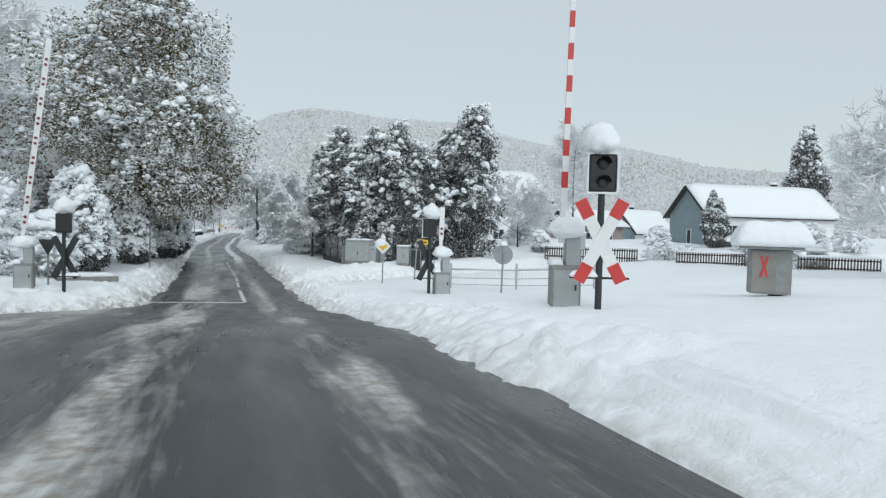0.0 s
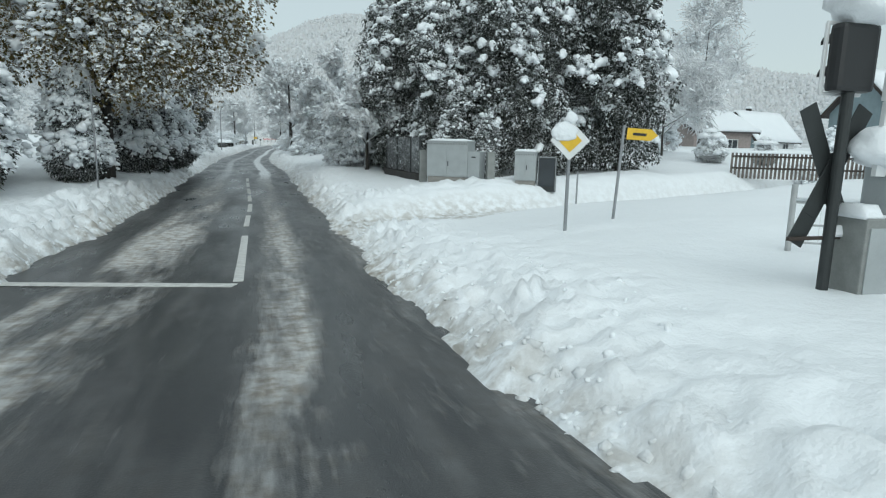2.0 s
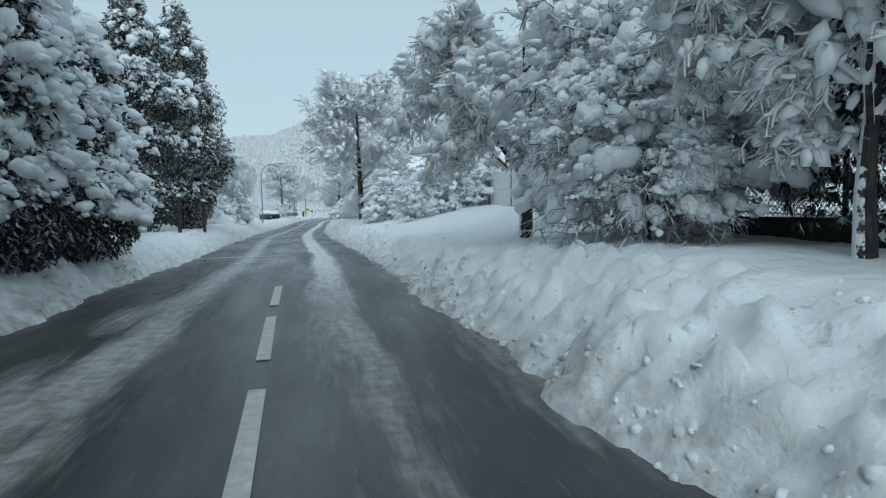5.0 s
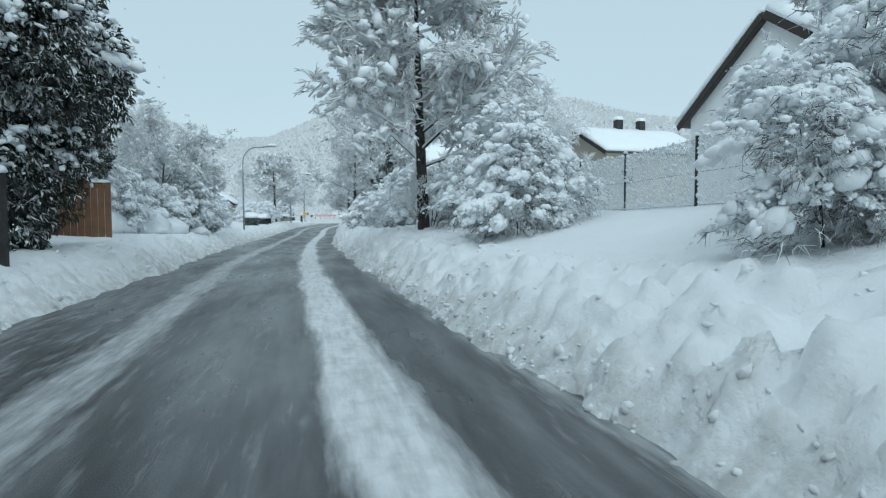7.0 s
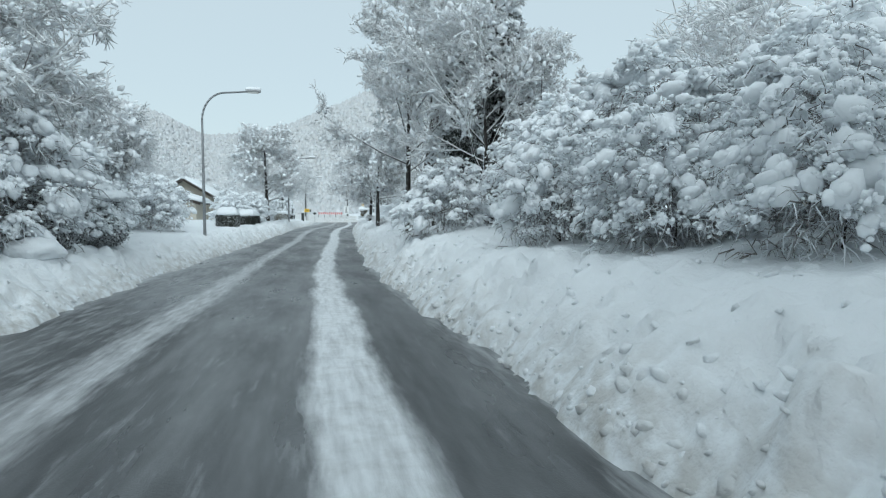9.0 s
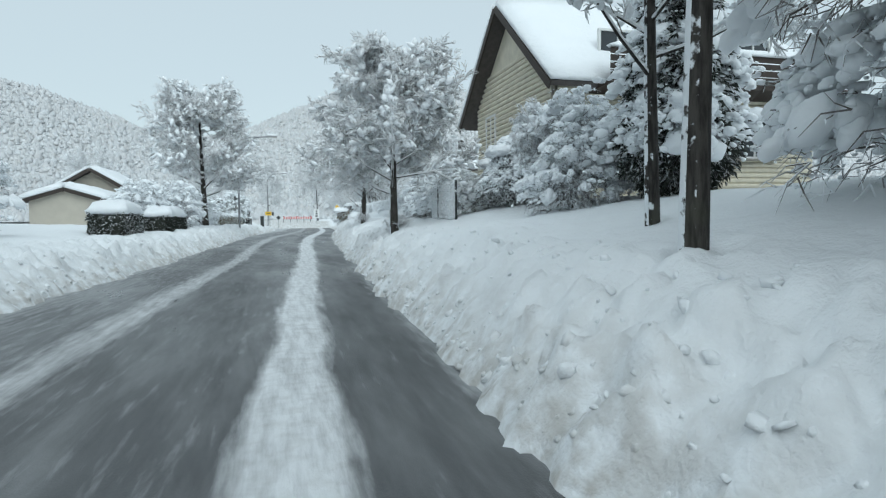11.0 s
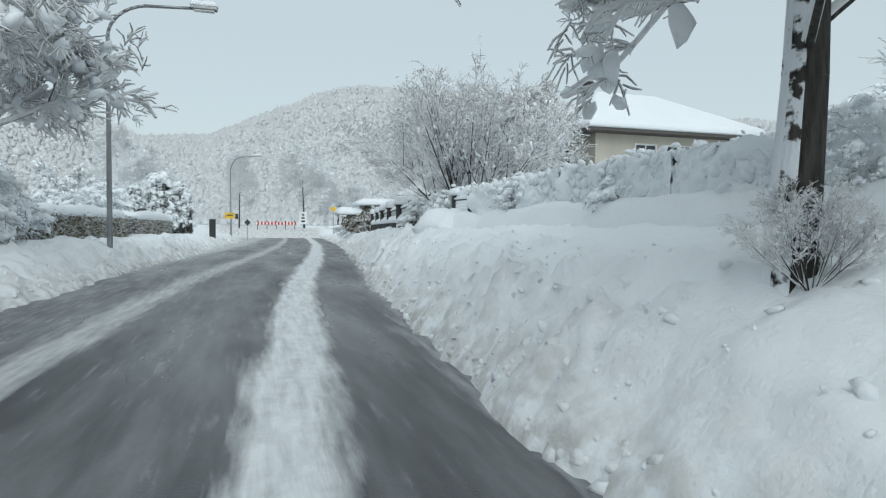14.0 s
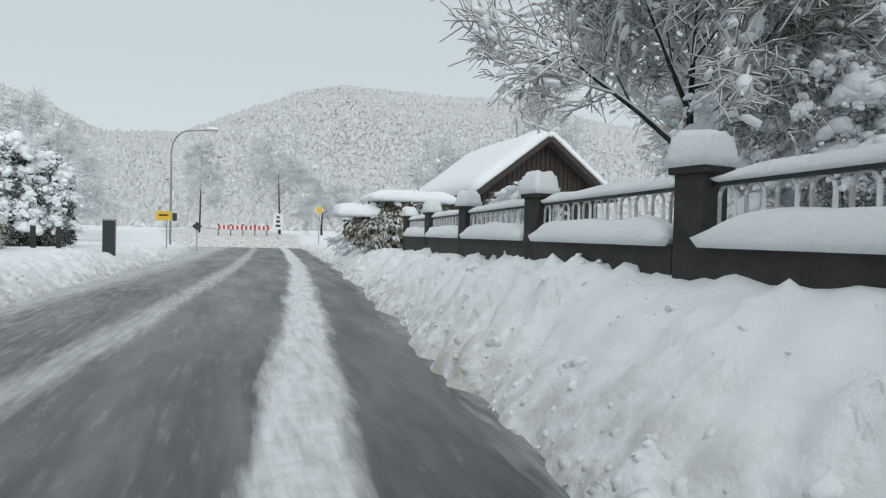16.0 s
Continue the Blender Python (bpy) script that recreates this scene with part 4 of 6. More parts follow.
# snow-bent bushes
bush_vol = [(0.2, 0, 1.0, 1.3, 1.3, 1.1), (0.9, -0.5, 1.9, 1.0, 0.9, 0.8), (-0.9, 0.3, 2.1, 0.9, 0.9, 0.8), (0.1, 0.6, 2.8, 0.9, 0.8, 0.7), (-0.5, -0.8, 1.3, 0.8, 0.8, 0.7)]
bush = leafy("garden_bush", 61, bush_vol, 1500, 0.32, M_TWIG3, L_BUSH, "shrub", billows=620, billow_size=0.085, snow=900, snow_size=0.06, trunk=(2.6, 0.05), droop=0.3, skirt=0.2, twigs=0.020, gaps=0.45, blob=(1.7, 1.1, 0.75))
bush_b = leafy("garden_bush", 67, [(0, 0, 0.8, 1.3, 1.3, 0.9), (0.3, 0.2, 1.6, 1.0, 1.0, 0.8)], 900, 0.28, M_TWIG3, L_BUSH, "shrub", billows=380, billow_size=0.072, snow=600, snow_size=0.05, trunk=(1.4, 0.05), droop=0.35, skirt=0.15, twigs=0.022, gaps=0.4, blob=(1.3, 1.0, 0.75))
dark_bush = leafy("evergreen_bush", 71, [(0, 0, 0.8, 1.3, 1.2, 0.9), (0.2, 0, 1.7, 1.1, 1.0, 0.8), (-0.1, 0.1, 2.4, 0.7, 0.7, 0.6)], 7500, 0.095, M_LEAF_SN, "dark bush with fat cushions of snow", "shrub", billows=330, billow_size=0.11, snow=900, snow_size=0.09, trunk=(1.8, 0.05), droop=0.6, skirt=0.2)
for k in range(7):
    a = k * 2.4
    cushion = part("snow_cap", snow_blob((0.75 * math.cos(a) * (k > 0) - 0.1, 0.7 * math.sin(a) * (k > 0) + 0.1, 2.9 - 0.5 * (k > 0)), (0.6, 0.55, 0.34), k, 3, 0.3), M_SNOW, dark_bush, "fat cushion of snow", True)
for proto, x, y, s, r in (
        (bush, 3.2, 64.7, 0.70, 0), (bush, 0.8, 64.3, 0.52, 50), (bush, 1.9, 64.6, 0.72, 160), (bush, 5.6, 147.6, 0.9, 20), (bush, 7.6, 150.4, 1.0, 140), (dark_bush, -9.6, 135.0, 0.6, 0), (dark_bush, -9.3, 138.2, 0.55, 90), (dark_bush, -9.8, 131.8, 0.6, 200), (bush, -10.8, 134.0, 0.8, 60), (bush, 0.6, 47.6, 0.9, 10), (bush, 0.9, 72.3, 0.82, 90), (bush, 1.9, 49.6, 1.5, 30), (shrub, 2.7, 83.4, 0.5, 200), (bush, 2.0, 86.4, 0.74, 20), (bush, 1.0, 88.4, 0.8, 100), (bush, 2.9, 88.0, 0.9, 250), (bush, 1.0, 91.5, 0.85, 10), (bush, 2.0, 95.3, 1.0, 300),
        (bush_b, 1.1, 79.9, 0.8, 0), (bush_b, 0.9, 76.4, 0.9, 70), (bush_b, -0.4, 98.0, 1.0, 10), (bush, 2.1, 101.5, 1.1, 0), (bush_b, -10.9, 95.0, 1.3, 0), (bush, -12.4, 92.4, 1.0, 30), (dark_bush, -10.7, 92.6, 0.6, 0), (dark_bush, -10.3, 96.2, 0.6, 90), (dark_bush, -10.0, 99.0, 0.55, 200), (bush, -11.6, 99.4, 1.2, 120),
        (dark_bush, 2.6, 114.0, 0.6, 30), (bush_b, 2.6, 117.7, 0.6, 60), (dark_bush, 2.9, 115.9, 0.55, 0), (dark_bush, 3.1, 112.4, 0.7, 200), (bush_b, 1.9, 119.8, 0.55, 100), (thuja, 3.1, 107.4, 0.78, 20), (arch, 2.4, 110.6, 0.42, 60), (bush_b, 1.6, 108.6, 0.7, 0), (bush, 2.6, 109.5, 0.7, 80), (bush_b, 2.1, 141.3, 0.42, 40), (bush_b, 1.7, 142.6, 0.42, 0), (bush_b, 2.4, 133.0, 0.45, 10), (bush_b, 2.8, 129.5, 0.45, 80), (bush_b, 2.2, 136.0, 0.42, 160), (bush_b, 0.3, 71.3, 0.8, 20), (bush_b, 0.2, 84.8, 0.7, 60), (bush_b, 0.2, 87.2, 0.75, 120), (bush_b, 0.0, 90.2, 0.8, 200), (bush_b, 1.85, 121.7, 0.42, 30), (bush_b, 1.9, 123.3, 0.45, 200), (bush, 3.0, 125.3, 0.62, 50), (bush, 3.6, 123.0, 0.64, 120), (bush, 4.2, 126.6, 0.6, 10), (shrub, 0.15, 128.0, 0.11, 0), (shrub, -0.1, 78.2, 0.34, 30), (shrub, -0.25, 116.5, 0.12, 60),
        (bush_b, -9.4, 133.2, 1.1, 20), (bush_b, -9.0, 141.0, 1.0, 130), (bush_b, -9.3, 143.2, 0.9, 210), (bush_b, -10.4, 129.5, 1.0, 10), (bush_b, -12.0, 87.0, 1.2, 20), (bush_b, -12.6, 84.0, 1.2, 100), (bush_b, -13, 89.6, 1.0, 220), (bush_b, -11.5, 110.5, 1.1, 40), (bush_b, -12.8, 113.2, 1.2, 160), (bush_b, -13.2, 107.0, 1.3, 250), (bush, -12.6, 117.0, 0.9, 80),
        (bush_b, 3.4, 168.0, 0.8, 0), (bush_b, 5.2, 155.5, 0.7, 40), (bush_b, 3.9, 152.7, 0.55, 90), (thuja, -7.6, 166.4, 0.62, 0), (thuja, -8.6, 165.6, 0.72, 100), (thuja, -9.7, 164.6, 0.55, 200), (bush_b, -10.8, 161.5, 1.2, 60), (bush_b, -11.5, 24.2, 1.3, 30), (bush_b, -13.5, 26.5, 1.2, 140), (dark_bush, -9.3, 26.4, 0.8, 200), (bush_b, -8.9, 24.9, 0.7, 30),
        (bush_b, -9.6, 152, 0.8, 20), (bush_b, -12.5, 160, 1.0, 90), (bush_b, -14, 167, 1.1, 10), (bush_b, 8.4, 131.5, 1.0, 60), (bush_b, 9.6, 134.5, 1.1, 10), (bush_b, 19, 49.5, 1.0, 0), (bush_b, 27, 40.5, 1.0, 60), (bush_b, 31, 42.0, 1.0, 90), (bush_b, 49, 49, 1.2, 10), (bush_b, 53, 48, 1.1, 60),
        (fir, 38.3, 49.5, 0.5, 30), (fir, 39.8, 50.4, 0.44, 100), (fir, 61.5, 62.5, 1.35, 100), (dark_bush, 17.7, 41.8, 0.5, 0), (dark_bush, 19.9, 40.8, 0.42, 50), (bush_b, 21.6, 39.9, 0.6, 90), (dark_bush, 23.6, 38.6, 0.5, 140), (bush_b, 25.2, 37.4, 0.6, 200), (dark_bush, 29.3, 33.8, 0.55, 250), (bush_b, 30.6, 32.4, 0.7, 10), (dark_bush, 31.8, 31.2, 0.5, 60), (dark_bush, 36, 41, 0.6, 30), (bush_b, 33.5, 39.5, 0.7, 170), (fir, 1.7, 99.8, 0.75, 60), (bush_b, 34.2, 52, 0.9, 20)):
    put_tree(proto, x, y, s, r, -0.35 * s if proto in (bush, bush_b) else 0.0)

# ---- wooded hills all round ----
HILL_AZ = [-180, -120, -90, -60, -35, -21, -15, -11, -5, 0, 4, 9, 15, 25, 35, 45, 55, 70, 90, 130, 180]
HILL_EL = [7, 9, 10.5, 12, 12.6, 12.3, 11.0, 9.4, 9.8, 12.0, 13.4, 14.3, 14.0, 13.2, 12.0, 10.6, 8.0, 6.5, 6, 6, 7]


def hill_z(x, y):
    az = np.degrees(np.arctan2(x, y - 150))
    r = np.hypot(x, y - 150)
    top = 500 * np.tan(np.radians(np.interp(az, HILL_AZ, HILL_EL)))
    t = np.clip((r - 190) / 310, 0, 1)
    return 2.0 + (top - 14) * t * t * (3 - 2 * t) * (1 + 0.10 * vnoise(x / 60, y / 60)) - np.clip(r - 520, 0, 900) * 0.08


az = np.radians(np.linspace(-180, 180, 181))
rr = np.concatenate([np.linspace(170, 520, 36), [580, 700, 900, 1400]])
hx = np.sin(az)[:, None] * rr[None]
hy = np.cos(az)[:, None] * rr[None] + 150
hid = np.arange(hx.size).reshape(hx.shape)
# slopes and crowns both wear the greys lightened to stand in for mist
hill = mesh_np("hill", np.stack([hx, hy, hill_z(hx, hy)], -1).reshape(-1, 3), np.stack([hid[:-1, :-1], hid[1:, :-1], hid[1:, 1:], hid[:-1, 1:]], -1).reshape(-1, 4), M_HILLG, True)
tagged(hill, "snow-covered wooded hills beyond the village, mist painted into their grey", "hill", kind="structure")
rng = np.random.default_rng(5)
n_for = 75000
fa = np.radians(np.where(rng.random(n_for) < 0.8, rng.uniform(-45, 64, n_for), rng.uniform(-180, 180, n_for)))
fr = 195 + 330 * rng.random(n_for) ** 0.8
fx, fy = np.sin(fa) * fr, np.cos(fa) * fr + 150
fh = (0.9 + 1.3 * rng.random(n_for)) * np.where(rng.random(n_for) < 0.10, 1.4, 1.0)
puff = np.array([[1, 0, 0], [0, 1, 0.1], [-1, 0, -0.1], [0, -1, 0], [0, 0, 1.05], [0, 0, -0.8]], float)
crown_f = np.array([[0, 1, 4], [1, 2, 4], [2, 3, 4], [3, 0, 4], [1, 0, 5], [2, 1, 5], [3, 2, 5], [0, 3, 5]])
fv = puff[None] * (1 + 0.3 * rng.normal(size=(n_for, 6, 3)).clip(-1.5, 1.5))
fv = fv * (fh[:, None] * np.array([[0.80, 0.80, 1.0]]) * (0.8 + 0.4 * rng.random((n_for, 3))))[:, None]
fv = (fv + np.stack([fx, fy, hill_z(fx, fy) + fh * 0.1], -1)[:, None]).reshape(-1, 3)
ff = (crown_f[None] + (np.arange(n_for) * 6)[:, None, None]).reshape(-1, 3)
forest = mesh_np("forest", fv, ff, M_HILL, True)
tagged(forest, "hillside forest, snowy crowns paled by painted haze", "forest", kind="stuff")

# ploughed clods along both verges
n_cl = 5500
cy = rng.uniform(16, 165, n_cl)
right = rng.random(n_cl) < 0.6
cd = np.abs(rng.normal(0.15, 0.20, n_cl)) + 0.03
cx = np.where(right, edge_r(cy) + cd, edge_l(cy) - cd)
c_s = (0.018 + 0.042 * rng.random(n_cl) ** 2.4)[:, None] * (0.7 + 0.8 * rng.random((n_cl, 3))) * [1.2, 1.2, 0.8]
cpos = np.stack([cx, cy, ground_z(cx, cy) - 0.5 * c_s.max(1)], -1)
c_sx, c_sy = south_axis(cx, cy)
keep = ~((np.abs(c_sy - (30.9 + 0.36 * c_sx)) < 2.2) & right)
n_k = int(keep.sum())
lump_v = ICO_V[None] * (1 + 0.24 * rng.normal(size=(n_k, len(ICO_V), 1)).clip(-1.6, 1.6))
c_rot = turns(rng.normal(size=(n_k, 3)), rng)
cv = (np.einsum("nij,nkj->nki", c_rot, lump_v * c_s[keep][:, None]) + cpos[keep][:, None]).reshape(-1, 3)
cf = (ICO_F[None] + (np.arange(n_k) * len(ICO_V))[:, None, None]).reshape(-1, 3)
clods = mesh_np("snow_clods", cv, cf, M_BANK, True)
clods.data.attributes.new("dirt", "FLOAT", "POINT").data.foreach_set("value", np.repeat(np.clip(0.8 - cd[keep] * 1.4, 0, 1) * 0.7, len(ICO_V)).astype(np.float32))
tagged(clods, "clods of ploughed snow heaped along the verges", "snow", kind="stuff")


# larger blocks thrown up by the plough
n_b = 3500
by = rng.uniform(18, 165, n_b)
b_right = rng.random(n_b) < 0.7
bd = 0.10 + 1.8 * rng.random(n_b) ** 1.3
bx = np.where(b_right, edge_r(by) + bd, edge_l(by) - bd)
b_s = (0.015 + 0.040 * rng.random(n_b) ** 2.4)[:, None] * (0.7 + 0.7 * rng.random((n_b, 3))) * [1.2, 1.2, 0.75]
bpos = np.stack([bx, by, ground_z(bx, by) - 0.4 * b_s[:, 2]], -1)
b_sx, b_sy = south_axis(bx, by)
b_keep = ~((np.abs(b_sy - (30.9 + 0.36 * b_sx)) < 2.2) & b_right)
bumps = 1 + 0.24 * rng.normal(size=(int(b_keep.sum()), len(ICO_V), 1)).clip(-1.5, 1.5)
bv = np.einsum("nij,nkj->nki", turns(rng.normal(size=(int(b_keep.sum()), 3)), rng), ICO_V[None] * bumps * b_s[b_keep][:, None]) + bpos[b_keep][:, None]
blocks = mesh_np("snow_lumps_on_banks", bv.reshape(-1, 3), (ICO_F[None] + (np.arange(len(bv)) * len(ICO_V))[:, None, None]).reshape(-1, 3), M_SNOW, True)
tagged(blocks, "broken blocks of ploughed snow on the banks", "snow", kind="stuff")


# ---- road markings ----
LINE_Y, LINE_X = [20, 24, 31.5, 36.7, 41.8, 47.7, 55], [-1.4, -1.75, -2.62, -3.17, -3.85, -4.68, -5.65]


def mark(name, x, y, w, ln, rz):
    ob = part(name, new_box((0, 0, 0), (w, ln, 0.008)), M_LINE, road)
    p = BEND @ Vector((x, y, 0))
    tilt = math.degrees(math.atan2(float(road_z(p.y + 1) - road_z(p.y - 1)), 2))
    yaw = math.degrees(math.atan2(BEND[1][0], BEND[0][0]))
    ob.matrix_basis = pose(p.x, p.y, float(road_z(p.y)) + 0.009, tilt, 0, 0) @ pose(0, 0, 0, 0, 0, rz + yaw)
    return ob


for k in range(0, 6):
    y = 31.45 + 3.5 * k + 1.25
    x = float(np.interp(y, LINE_Y, LINE_X))
    mark("dash", x, y, 0.14, 2.5, math.degrees(math.atan2(-float(np.interp(y + 1, LINE_Y, LINE_X) - np.interp(y - 1, LINE_Y, LINE_X)), 2)))
for y in (24.9, 26.28, 27.66, 29.04):
    mark("solid_line", float(np.interp(y, LINE_Y, LINE_X)), y, 0.15, 1.38, math.degrees(math.atan2(-float(np.interp(28, LINE_Y, LINE_X) - np.interp(26, LINE_Y, LINE_X)), 2)))
x = float(np.interp(24.2, LINE_Y, LINE_X))
mark("stop_line", (x - 5.3) / 2, 24.2, (x + 5.3) / math.cos(radians(10)), 0.26, -10)
cross_line = mark("cross_line", -5.85, 61.5, 2.9, 0.22, 3)
cross_line.matrix_basis = pose(-5.85, 61.5, float(road_z(61.5)) + 0.007, 0, 0, 3)


# ---- houses ----
def gable_mesh(w, d, eave, ridge, base=0.0):
    """A solid with the ridge along local x."""
    bm = bmesh.new()
    xs, prof = (-w / 2, w / 2), [(-d / 2, base), (d / 2, base), (d / 2, eave), (0, ridge), (-d / 2, eave)]
    rings = [[bm.verts.new((x, y, z)) for y, z in prof] for x in xs]
    bm.faces.new(rings[0][::-1])
    bm.faces.new(rings[1])
    for k in range(5):
        bm.faces.new((rings[0][k], rings[0][(k + 1) % 5], rings[1][(k + 1) % 5], rings[1][k]))
    bmesh.ops.recalc_face_normals(bm, faces=bm.faces)
    return bm


def slope_slab(w, y0, z0, y1, z1, thick, bevel, lift=0.0, seed=None):
    """A roof slope from the eave (y0, z0) to the ridge (y1, z1), w long; with seed it is a soft layer of snow."""
    bm = bmesh.new()
    nx, ny = (18, 7) if seed is not None else (1, 1)
    ln = math.hypot(y1 - y0, z1 - z0)
    ny_, nz_ = -(z1 - z0) / ln * math.copysign(1, y1 - y0), abs(y1 - y0) / ln
    grid = {}
    for side in (0, 1):
        for i in range(nx + 1):
            for j in range(ny + 1):
                u, v = i / nx, j / ny
                h = lift + thick * side
                if side and seed is not None:
                    e = min(u * nx, (1 - u) * nx, v * ny * 1.2) / 1.6
                    h = lift + thick * (0.45 + 0.55 * min(1, e) ** 0.6) * (1 + 0.18 * noise.noise(Vector((u * 5 + seed, v * 3, seed))))
                p = (-w / 2 + w * u, y0 + (y1 - y0) * v + ny_ * h, z0 + (z1 - z0) * v + nz_ * h)
                grid[side, i, j] = bm.verts.new(p)
    for side in (0, 1):
        for i in range(nx):
            for j in range(ny):
                bm.faces.new([grid[side, a, b] for a, b in ((i, j), (i + 1, j), (i + 1, j + 1), (i, j + 1))])
    for i in range(nx):
        for j in (0, ny):
            bm.faces.new([grid[0, i, j], grid[0, i + 1, j], grid[1, i + 1, j], grid[1, i, j]])
    for j in range(ny):
        for i in (0, nx):
            bm.faces.new([grid[0, i, j], grid[0, i, j + 1], grid[1, i, j + 1], grid[1, i, j]])
    bmesh.ops.recalc_face_normals(bm, faces=bm.faces)
    return bm


def window(parent, face, u, z, w, h, W, D, frame=M_WINFRAME, bars=1, sill=True):
    """A window on a wall face: frame, pane set back in it, sill with snow. u runs along the wall."""
    wx = {"-y": (u, -D / 2, 0), "+y": (-u, D / 2, 180), "-x": (-W / 2, -u, -90), "+x": (W / 2, u, 90)}[face]
    m = pose(wx[0], wx[1], z, 0, 0, wx[2])
    bm = bmesh.new()
    t = 0.07
    rings = [[bm.verts.new((sx * (w / 2 - ins), yy, sz * (h / 2 - ins))) for sx, sz in ((-1, -1), (1, -1), (1, 1), (-1, 1))] for ins, yy in ((0, 0.03), (0, -0.07), (t, -0.07), (t, 0.03))]
    for r0, r1 in zip(rings, rings[1:] + rings[:1]):
        for k in range(4):
            bm.faces.new((r0[k], r0[(k + 1) % 4], r1[(k + 1) % 4], r1[k]))
    bmesh.ops.recalc_face_normals(bm, faces=bm.faces)
    win = part("window", bm, frame, parent)
    win.matrix_basis = m
    part("pane", new_box((0, -0.006, 0), (w - t, 0.02, h - t)), M_GLASS_D, win)
    for k in range(bars):
        part("glazing_bar", new_box((-w / 2 + w * (k + 1) / (bars + 1), -0.02, 0), (0.05, 0.08, h - 2 * t)), frame, win)
    if sill:
        part("sill", new_box((0, -0.10, -h / 2 - 0.03), (w + 0.16, 0.2, 0.05)), M_CONC, win)
    return win


def house(name, label, x, y, rz, w, d, z0, eave, ridge, wall_mat, over=(0.5, 0.5), snow=0.32, gable_mat=None, gable_face=-1, windows=(), chimneys=(), hip=False, frame=M_WINFRAME):
    """Ridge along local x. Heights above z0."""
    h = thing(name, (x, y, z0), rz, label, "house")
    ox, oy = over
    if not hip:
        part("wall", gable_mesh(w, d, eave, ridge - 0.05, -1.5), wall_mat, h)
        k = (ridge - eave) / (d / 2)
        for s in (-1, 1):
            part("roof_slope", slope_slab(w + 2 * ox, s * (d / 2 + oy), eave - k * oy, 0, ridge, 0.16, 0), M_TILE, h)
            part("snow_cover", slope_slab(w + 2 * ox + 0.1, s * (d / 2 + oy + 0.06), eave - k * oy, 0, ridge, snow, 0, 0.165, seed=x + s), M_SNOW, h, "thick smooth snow lying on the roof", True)
        for s in (-1, 1):
            for q in (-1, 1):
                part("verge_board", slope_slab(0.05, s * (d / 2 + oy), eave - k * oy - 0.10, 0, ridge - 0.10, 0.22, 0), M_WOODDK, h).location.x = q * (w / 2 + ox + 0.03)
    else:
        part("wall", new_box((0, 0, eave / 2 - 0.75), (w, d, eave + 1.5)), wall_mat, h)
        rl = hip / 2
        for lift, grow_by, mat, nm in ((0.0, 0.0, M_TILE, "roof"), (0.14, 0.06, M_SNOW, "snow_cover")):
            bm = bmesh.new()
            a, b = w / 2 + ox + grow_by, d / 2 + oy + grow_by
            th = 0.12 if not lift else snow
            lo = [bm.verts.new((sx * a, sy * b, eave + lift)) for sx, sy in ((-1, -1), (1, -1), (1, 1), (-1, 1))]
            mi = [bm.verts.new((sx * (a - 0.03), sy * (b - 0.03), eave + lift + th)) for sx, sy in ((-1, -1), (1, -1), (1, 1), (-1, 1))]
            to = [bm.verts.new((sx * rl, 0, ridge + lift + th * 0.6)) for sx in (-1, 1)]
            bm.faces.new(lo[::-1])
            for k in range(4):
                bm.faces.new((lo[k], lo[(k + 1) % 4], mi[(k + 1) % 4], mi[k]))
            bm.faces.new((mi[0], mi[1], to[1], to[0]))
            bm.faces.new((mi[2], mi[3], to[0], to[1]))
            bm.faces.new((mi[1], mi[2], to[1]))
            bm.faces.new((mi[3], mi[0], to[0]))
            if lift:
                bmesh.ops.bevel(bm, geom=[e for e in bm.edges], offset=0.10, segments=3, affect="EDGES", profile=0.5)
            part(nm, bm, mat, h, "" if not lift else "thick smooth snow lying on the roof", bool(lift))
    if gable_mat:
        bm = bmesh.new()
        xx = gable_face * (w / 2 + 0.02)
        prof = [(-d / 2, -1.5), (d / 2, -1.5), (d / 2, eave - 0.02), (0, ridge - 0.09), (-d / 2, eave - 0.02)]
        vs = [bm.verts.new((xx, py, pz)) for py, pz in prof]
        f = bm.faces.new(vs)
        r = bmesh.ops.extrude_face_region(bm, geom=[f])
        for v in [g for g in r["geom"] if isinstance(g, bmesh.types.BMVert)]:
            v.co.x -= gable_face * 0.06
        bmesh.ops.recalc_face_normals(bm, faces=bm.faces)
        part("gable_wall", bm, gable_mat, h, "boarded gable painted blue-grey" if gable_mat == M_TEAL else "dark boarded gable")
    for face, u, z, ww, hh, bars in windows:
        window(h, face, u, z, ww, hh, w + (0.06 if face in "-x+x" else 0), d, frame, bars)
    for cx, cy, ch in chimneys:
        c = part("chimney", new_box((cx, cy, ch), (0.5, 0.5, 1.3)), M_STONE, h)
        part("snow_cap", snow_slab((cx, cy, ch + 0.65), (0.6, 0.6, 0.25), 0, cx, 6, 6), M_SNOW, c, "", True)
    return h


